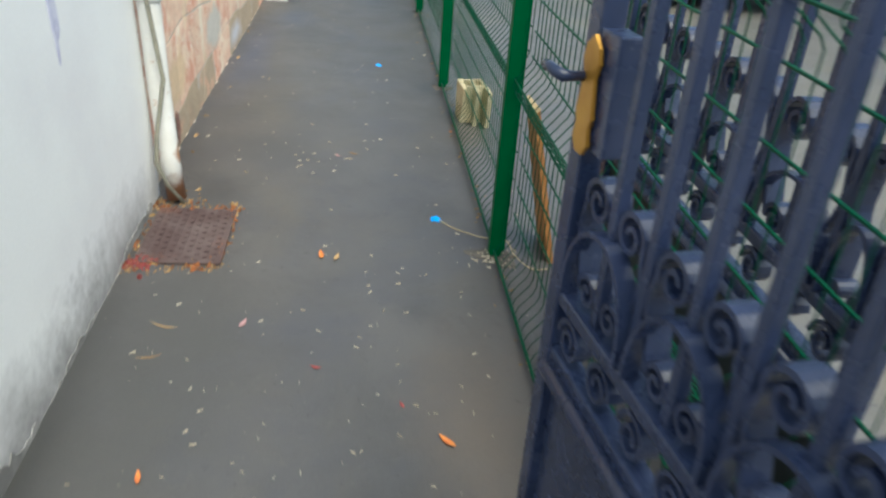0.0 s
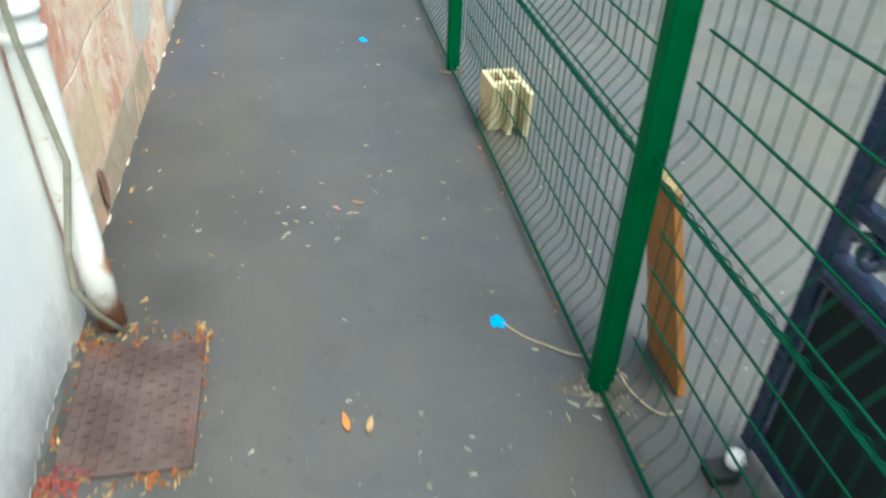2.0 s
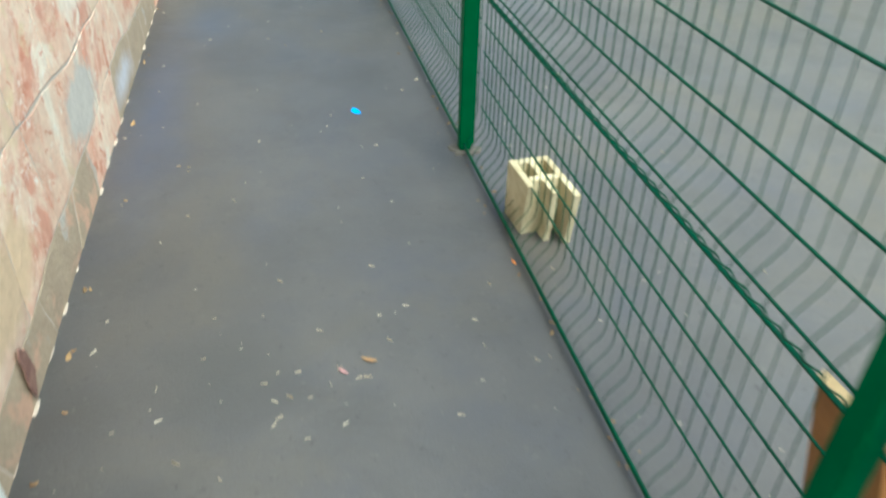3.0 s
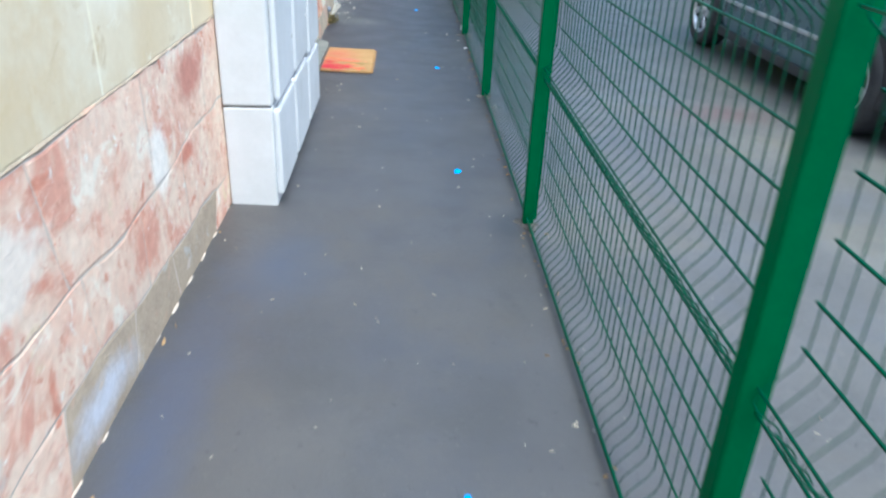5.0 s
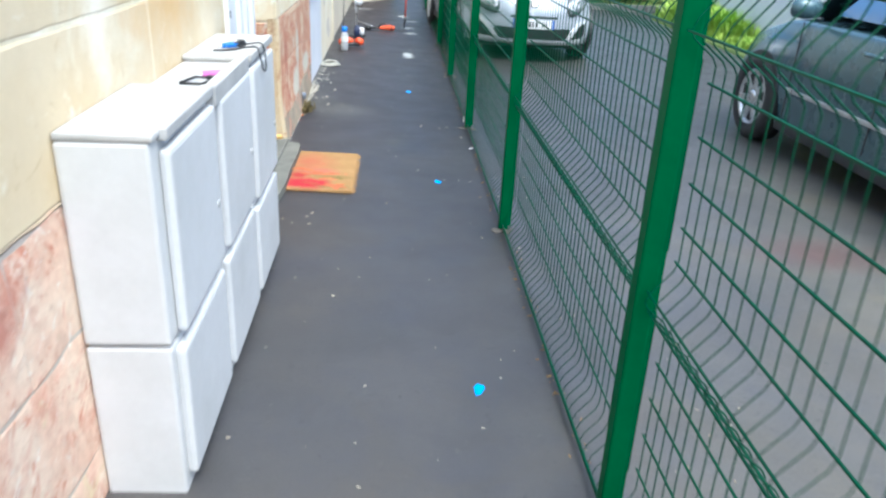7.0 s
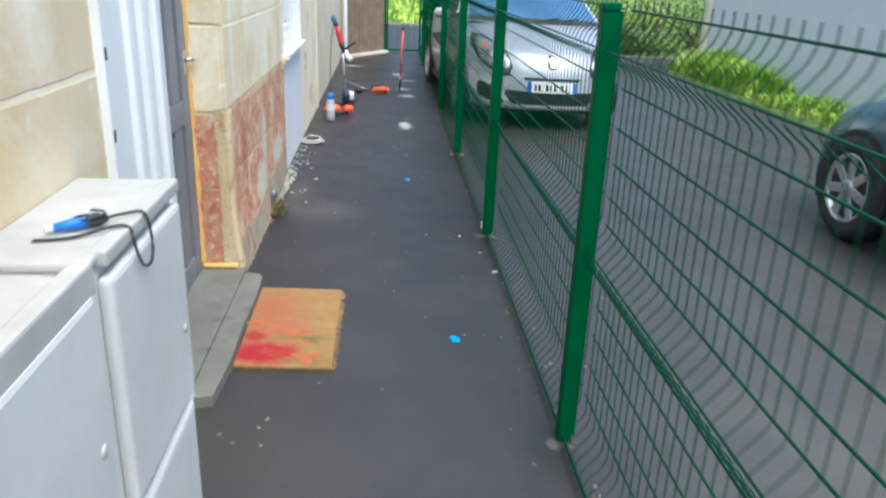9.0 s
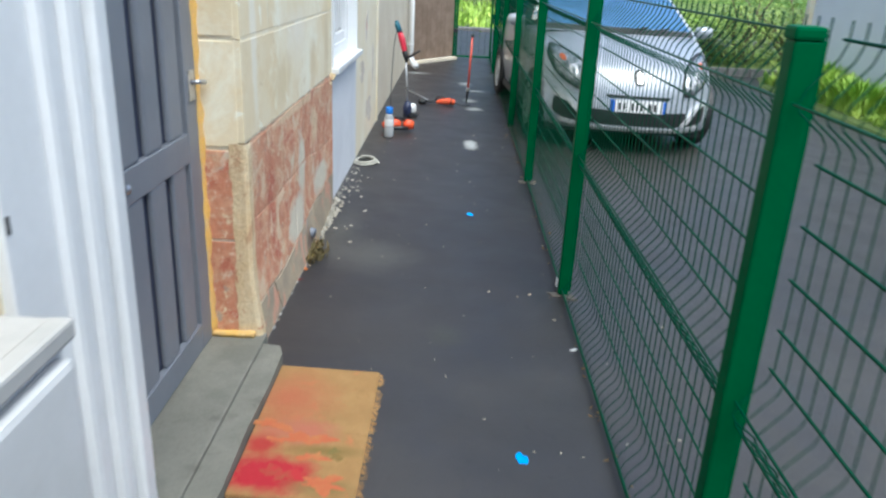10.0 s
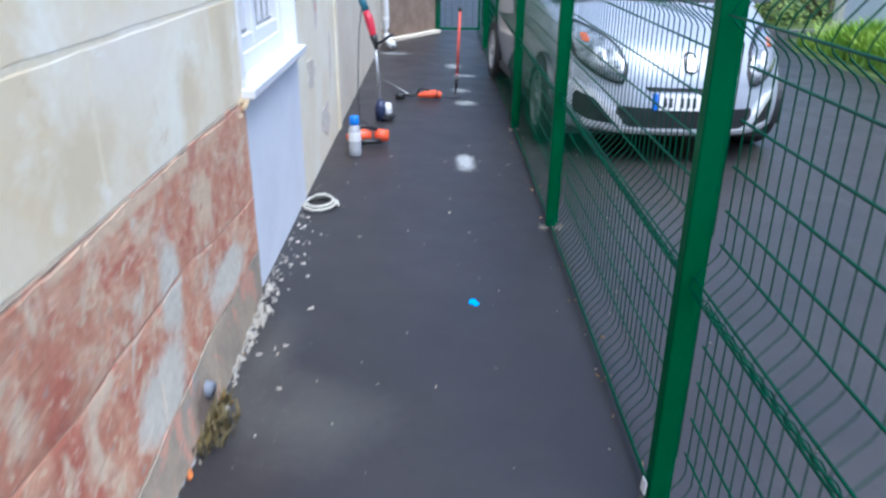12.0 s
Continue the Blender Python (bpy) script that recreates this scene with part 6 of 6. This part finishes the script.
for x, y, ln, turn, mt, lb in ((0.16, 4.0, 0.06, 8, LEAF_ORANGE, "bright orange fallen leaf on the asphalt"), (0.215, 3.985, 0.055, -15, LEAF_TAN, "tan fallen leaf beside an orange one"),
                               (0.52, 3.06, 0.06, 40, LEAF_ORANGE, "orange fallen leaf near the gate"), (-0.22, 2.95, 0.045, 10, LEAF_ORANGE, "small orange leaf on the asphalt"),
                               (-0.06, 3.57, 0.05, -20, LEAF_PINK, "faded pink petal on the asphalt"), (0.17, 3.36, 0.035, 70, LEAF_RED, "crimson petal on the asphalt"),
                               (0.41, 3.2, 0.03, 20, LEAF_RED, "crimson petal on the asphalt"), (-0.29, 3.55, 0.09, 70, LEAF_TAN, "long dry curled leaf on the asphalt"),
                               (-0.3, 3.4, 0.07, 100, LEAF_TAN, "long dry curled leaf on the asphalt"), (0.77, 5.3, 0.03, 10, LEAF_ORANGE, "orange leaf at the fence foot"),
                               (0.2, 4.92, 0.035, 40, LEAF_PINK, "faded pink petal on the asphalt"), (0.27, 4.95, 0.045, 60, LEAF_TAN, "tan leaf scrap on the asphalt"),
                               (-0.44, 12.18, 0.05, 20, LEAF_ORANGE, "orange-brown leaf at the wall foot"), (-0.45, 12.05, 0.045, 90, LEAF_RED, "dark red leaf at the wall foot")):
    dead_leaf(x, y, ln, turn, mt, lb, 0.035 if lb.startswith("long") else 0.15)
tw = [(0.615, 4.30, gz(0.6) + 0.004), (0.66, 4.24, gz(0.66) + 0.004), (0.71, 4.20, gz(0.7) + 0.004), (0.77, 4.15, gz(0.8) + 0.012), (0.85, 4.1, gz(0.85) + 0.03), (0.87, 4.0, gz(0.87) + 0.02), (0.92, 3.93, gz(0.9) + 0.006), (0.98, 3.93, gz(0.98) + 0.006)]
tagged(part("twine", bm_tube(smooth_profile(tw, 5), 0.0022, 6), ROPE), "frayed length of twine tied round the post foot", "twine")
ps = part("pipe_stub", bm_tube([(-0.52, 12.47, 0.11), (-0.445, 12.455, 0.105)], 0.025, 14), DOOR_GREY, smooth=True)
tagged(ps, "short grey-blue pipe stub sticking out of the plinth", "pipe stub")
# crumbled hole in the plinth below the pipe stub, with weeds
scatter("dry_weeds", "withered brown weeds in the broken plinth corner", 200, lambda r: (-0.475 + r.gauss(0, 0.022), 12.4 + r.gauss(0, 0.09)), (0.01, 0.04), OLIVE_TUFT, 12, 0.4, 1.2)

blades("weeds", [(-0.46, -0.41, 12.24, 12.52, 0.0), (-0.455, -0.37, 12.3, 12.45, 0.0)], 130, 0.085, 41, "withered olive weeds growing from the broken plinth foot", 0.005, WEED)

# bluish streak and splashed grime on the white wall
def wall_blot(name, y, z, ry, rz, seed, material, label, rough=0.5):
    ob = part(name, bm_blob(rz, ry, 0.003, seed, 40, rough), material)
    ob.matrix_world = Matrix.Translation((WHITE_X + 0.0005, y, z)) @ Matrix.Rotation(radians(90), 4, "Y")
    return tagged(ob, label, "stain", "wall stains", "structure")


wall_blot("wall_streak", 3.72, 1.02, 0.026, 0.26, 5, BLUE_STREAK, "faint bluish vertical streak on the white wall", 0.35)
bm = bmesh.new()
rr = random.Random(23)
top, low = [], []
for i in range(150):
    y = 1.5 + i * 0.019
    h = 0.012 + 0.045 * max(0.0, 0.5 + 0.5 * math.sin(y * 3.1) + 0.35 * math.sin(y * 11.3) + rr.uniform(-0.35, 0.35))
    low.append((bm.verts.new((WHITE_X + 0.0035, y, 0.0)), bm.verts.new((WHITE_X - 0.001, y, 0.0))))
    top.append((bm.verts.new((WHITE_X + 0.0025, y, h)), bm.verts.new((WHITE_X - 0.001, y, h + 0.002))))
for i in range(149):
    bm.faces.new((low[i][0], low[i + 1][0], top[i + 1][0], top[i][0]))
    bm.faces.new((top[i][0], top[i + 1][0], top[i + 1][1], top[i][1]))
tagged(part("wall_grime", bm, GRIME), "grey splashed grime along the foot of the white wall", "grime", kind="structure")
tag = part("paper_tag", bm_box(-0.002, 0.002, -0.014, 0.014, 0, 0.04, 0.001), PLATE_WHITE)
tag.matrix_world = pose(0.766, 12.12, 0.02, 0, 4, 6)
tagged(tag, "small white paper tag stuck to a fence post foot", "tag")
sc_p = part("paper_scrap", bm_blob(0.016, 0.011, 0.004, 8, 10, 0.4), PLATE_WHITE)
sc_p.matrix_world = pose(0.775, 11.55, gz(0.775), 0, 0, 30)
tagged(sc_p, "torn white paper scrap at the fence foot", "paper")

# ---- face stones of the house wall, laid course by course ----
BLOCK_X = -0.4865       # the blocks past the door stand back from their plinth
LEAN_Y = 0.011         # the near stretch of the wall runs slightly out of line


def face_x(y, z=1.0):
    """The wall's face: out of line before the cabinets, with a foot that swells past the door."""
    if y < 10.0:
        return -0.488 - LEAN_Y * max(0.0, 8.15 - y)
    swell = max(0.0, min(1.0, (13.25 - y) / 0.5))
    return (WALL_X + 0.002 if z < PLINTH + 0.001 else BLOCK_X) + 0.032 * swell * max(0.0, 1 - z / 0.34) ** 1.4


def bed_level(level, y):
    """A bed joint of the plinth, straying along the wall."""
    if level <= 0.001 or level >= PLINTH - 0.03:
        return level + (0.006 * math.sin(y * 3.7) + 0.005 * math.sin(y * 11.0) if level > 0.1 else 0.0)
    return level + 0.03 * math.sin(y * 1.9 + level * 9) + 0.012 * math.sin(y * 5.3 + level * 23) + 0.006 * math.sin(y * 13 + level * 5)


def rim_steps(length, rim):
    """Shares along a side: a narrow rim at each end, even steps between."""
    r = rim / length
    n = max(3, int(length / 0.06))
    return [0, r] + [r + (1 - 2 * r) * k / n for k in range(1, n)] + [1 - r, 1]


def rubble_stone(yb0, yb1, yt0, yt1, z0, z1, gap, seed):
    """A worn stone between two straying beds and two slanting joints, lumpy on its face."""
    wide, tall = yb1 - yb0, z1 - z0
    rim_w = rng.uniform(0.004, 0.008)
    gs, fs = rim_steps(wide, rim_w), rim_steps(tall, rim_w)
    n_y, n_z = len(gs) - 1, len(fs) - 1
    yc, zc = (yb0 + yb1) / 2, (z0 + z1) / 2
    verts, faces = [], []
    for j, f in enumerate(fs):
        for i, g in enumerate(gs):
            ya, yb = yb0 + (yt0 - yb0) * f, yb1 + (yt1 - yb1) * f
            y = ya + gap + (yb - ya - 2 * gap) * g
            lo, hi = bed_level(z0, y) + gap, bed_level(z1, y) - gap
            z = lo + (hi - lo) * f
            edge = i in (0, n_y) or j in (0, n_z)
            if i in (0, 1, n_y - 1, n_y):
                y += 0.012 * noise.noise(Vector((seed, 3, z * 14)))
            if j in (1, n_z - 1, n_z) or (j == 0 and z0 > 0.1):
                z += 0.010 * noise.noise(Vector((y * 14, seed + 4, 2)))
            lump = 0.002 * noise.noise(Vector((seed * 3, y * 4, z * 4))) + 0.0013 * noise.noise(Vector((seed, y * 13, z * 13)))
            x = face_x(y, z) + (lump if not edge else -0.0014)
            verts.append((x, y - yc, z - zc))
    w = n_y + 1
    for j in range(n_z):
        for i in range(n_y):
            faces.append((j * w + i, j * w + i + 1, (j + 1) * w + i + 1, (j + 1) * w + i))
    rim = [i for i in range(w)] + [j * w + n_y for j in range(1, n_z + 1)] + [n_z * w + i for i in range(n_y - 1, -1, -1)] + [j * w for j in range(n_z - 1, 0, -1)]
    base = len(verts)
    for r in rim:
        verts.append((verts[r][0] - 0.03, verts[r][1], verts[r][2]))
    for k in range(len(rim)):
        k2 = (k + 1) % len(rim)
        faces.append((rim[k2], rim[k], base + k, base + k2))
    me = bpy.data.meshes.new("stone")
    me.from_pydata(verts, [], faces)
    for p in me.polygons:
        p.use_smooth = True
    me.set_sharp_from_angle(angle=0.16)
    return me, yc, zc


def block_mesh(w, h, seed):
    """A sawn limestone block with a slightly uneven face and rubbed edges."""
    verts = []
    gs, fs = rim_steps(w, 0.006), rim_steps(h, 0.006)
    n_y, n_z = len(gs) - 1, len(fs) - 1
    for j, f in enumerate(fs):
        for i, g in enumerate(gs):
            y, z = (g - 0.5) * w, (f - 0.5) * h
            if i in (0, 1, n_y - 1, n_y):
                y += 0.004 * noise.noise(Vector((z * 12, seed, 1)))
            if j in (0, 1, n_z - 1, n_z):
                z += 0.004 * noise.noise(Vector((y * 12, seed, 5)))
            edge = i in (0, n_y) or j in (0, n_z)
            verts.append((-0.0012 if edge else 0.0006 + 0.0008 * noise.noise(Vector((seed, y * 5, z * 5))), y, z))
    wd = n_y + 1
    faces = [(j * wd + i, j * wd + i + 1, (j + 1) * wd + i + 1, (j + 1) * wd + i) for j in range(n_z) for i in range(n_y)]
    rim = [i for i in range(wd)] + [j * wd + n_y for j in range(1, n_z + 1)] + [n_z * wd + i for i in range(n_y - 1, -1, -1)] + [j * wd for j in range(n_z - 1, 0, -1)]
    base = len(verts)
    verts += [(-0.03, verts[r][1], verts[r][2]) for r in rim]
    faces += [(rim[(k + 1) % len(rim)], rim[k], base + k, base + (k + 1) % len(rim)) for k in range(len(rim))]
    me = bpy.data.meshes.new("stone")
    me.from_pydata(verts, [], faces)
    for p in me.polygons:
        p.use_smooth = True
    me.set_sharp_from_angle(angle=0.16)
    return me


rng = random.Random(31)
PLINTH_COURSES = ((0.0, 0.19), (0.19, 0.47), (0.47, PLINTH))
for y_a, y_b, paint, foot in ((4.476, 9.93, PINK_STONE, TAN_STONE), (11.452, 13.288, RED_STONE, GREY_STONE)):
    for ci, (z0, z1) in enumerate(PLINTH_COURSES):
        yb, yt = y_a, y_a
        while yb < y_b - 0.02:
            w = rng.uniform(0.36, 0.85) if ci else rng.uniform(0.25, 0.55)
            nb = yb + w
            nt_ = nb + rng.uniform(-0.07, 0.07)
            if y_b - nb < 0.24:
                nb = nt_ = y_b
            me, yc, zc = rubble_stone(yb, nb, yt, nt_, z0, z1, rng.uniform(0.002, 0.0045) * (0.6 if y_a > 10 else 1), rng.uniform(0, 90))
            me.materials.append(foot if ci == 0 and rng.random() < 0.75 else paint)
            ob = new("stone", me)
            ob.parent = wall_h
            ob.location = (rng.uniform(0.0, 0.001), yc, zc)
            yb, yt = nb, nt_
BLOCK_COURSES = ((0.806, 1.152, 0.35), (1.16, 1.512, 0.05), (1.52, 1.876, 0.4))
for y_a, y_b in ((4.476, 9.93), (11.386, 13.28)):
    for z0, z1, first in BLOCK_COURSES:
        y, w = y_a, 0.35 + first
        while y < y_b - 0.05:
            if y_b - (y + w) < 0.3:
                w = y_b - y
            me = block_mesh(w - 0.008, z1 - z0, rng.uniform(0, 90))
            me.materials.append(LIMESTONE)
            ob = new("stone", me)
            ob.parent = wall_h
            ob.location = (face_x(y + w / 2) + rng.uniform(0.0, 0.0006), y + w / 2, (z0 + z1) / 2)
            ob.rotation_euler = (0, 0, -math.atan(LEAN_Y) if y + w < 8.2 else 0)
            y += w
            w = rng.uniform(0.7, 1.15)
# pale mortar band down the corner of the door recess
rows = []
for i in range(46):
    z = 0.803 * i / 45
    ragged = [0.012 * noise.noise(Vector((z * 9, k * 7.3, 2.0))) + 0.007 * noise.noise(Vector((z * 31, k * 3.1, 5.0))) for k in range(4)]
    xf = face_x(11.46, z) + 0.004
    rows.append([(-0.545 + ragged[0], 11.3935, z), (-0.54 + ragged[0], 11.3865, z), (xf - 0.012, 11.3855 + 0.2 * ragged[2], z), (xf - 0.003, 11.392 + 0.3 * ragged[3], z), (xf + 0.0015, 11.402, z),
                 (xf + 0.0005, 11.444 + ragged[1], z), (xf - 0.006, 11.448 + ragged[1], z)])
part("corner_render", loft(rows, 0), CORNER_MORTAR, wall_h)
# cream coat past the window, chipped in places
part("wall_coat", bm_box(CORE - 0.01, WALL_X - 0.012, 14.455, 15.92, 0.0, 1.882, 0.004), CREAM_COAT, wall_h)
for y, z, ry, rz, seed in ((14.85, 0.62, 0.14, 0.07, 51), (15.3, 0.25, 0.2, 0.09, 55), (15.1, 0.95, 0.06, 0.12, 58), (15.6, 0.6, 0.05, 0.14, 60)):
    pt = part("worn_patch", bm_blob(rz, ry, 0.003, seed, 40, 0.45), WORN_STONE, wall_h, "chipped patch in the cream coat")
    pt.matrix_world = Matrix.Translation((WALL_X - 0.0115, y, z)) @ Matrix.Rotation(radians(90), 4, "Y")


def wall_run(name, y0, y1, z0, z1, back, material, level=1.0):
    """A stretch of walling that follows the line of the face, a little behind it."""
    cuts = sorted({y0, y1} | ({8.15} if y0 < 8.15 < y1 else set()))
    front = [(face_x(y, level) - back, y) for y in cuts]
    return part(name, bm_prism([(-0.6, y0)] + front + [(-0.6, y1)], z0, z1), material, wall_h)


# upper part of the wall, out of easy reach, in one coat
for y0, y1 in ((4.475, 9.93), (11.4, 13.28), (14.42, 15.93)):
    wall_run("upper_facing", y0, y1, 1.884, 3.2, 0.0, LIMESTONE)
# mortar seen in the joints
for y0, y1, mt in ((4.475, 9.93, PLINTH_JOINT), (11.453, 13.28, RED_JOINT)):
    wall_run("mortar_bed", y0, y1, 0.0, 0.803, 0.0012, mt, 0.5)
for y0, y1 in ((4.475, 9.93), (11.4, 13.28)):
    wall_run("mortar_bed", y0, y1, 0.8035, 1.88, 0.0004, LIME_JOINT)
    foot = [y0 + (y1 - y0) * i / 60 for i in range(61)]
    part("foot_fillet", bm_tube([(face_x(y, 0.01) + 0.004 * math.sin(i * 1.7), y, 0.003 + 0.005 * math.sin(i * 2.9)) for i, y in enumerate(foot)], 0.010, 6), PLINTH_JOINT if y0 < 10 else GRIME, wall_h)
# ragged mortar along the head of the plinth
for y0, y1, mt in ((4.48, 9.92, TAN_STONE), (11.46, 13.27, GREY_STONE)):
    n = int((y1 - y0) / 0.03)
    ys = [y0 + (y1 - y0) * i / n for i in range(n + 1)]
    part("head_mortar", bm_tube([(face_x(y) - 0.005, y, 0.803 + 0.006 * noise.noise(Vector((y * 9, 1, 4)))) for y in ys], 0.01, 6,
                                radii=[0.008 + 0.006 * noise.noise(Vector((y * 13, 6, 2))) for y in ys]), mt, wall_h)
# rust-brown knot in the plinth
kn = part("rust_stain", bm_blob(0.06, 0.034, 0.003, 3, 24, 0.35), RUST_MARK, wall_h, "dark red rust stain")
kn.matrix_world = Matrix.Translation((face_x(4.95, 0.1) + 0.009, 4.95, 0.115)) @ Matrix.Rotation(radians(90), 4, "Y")
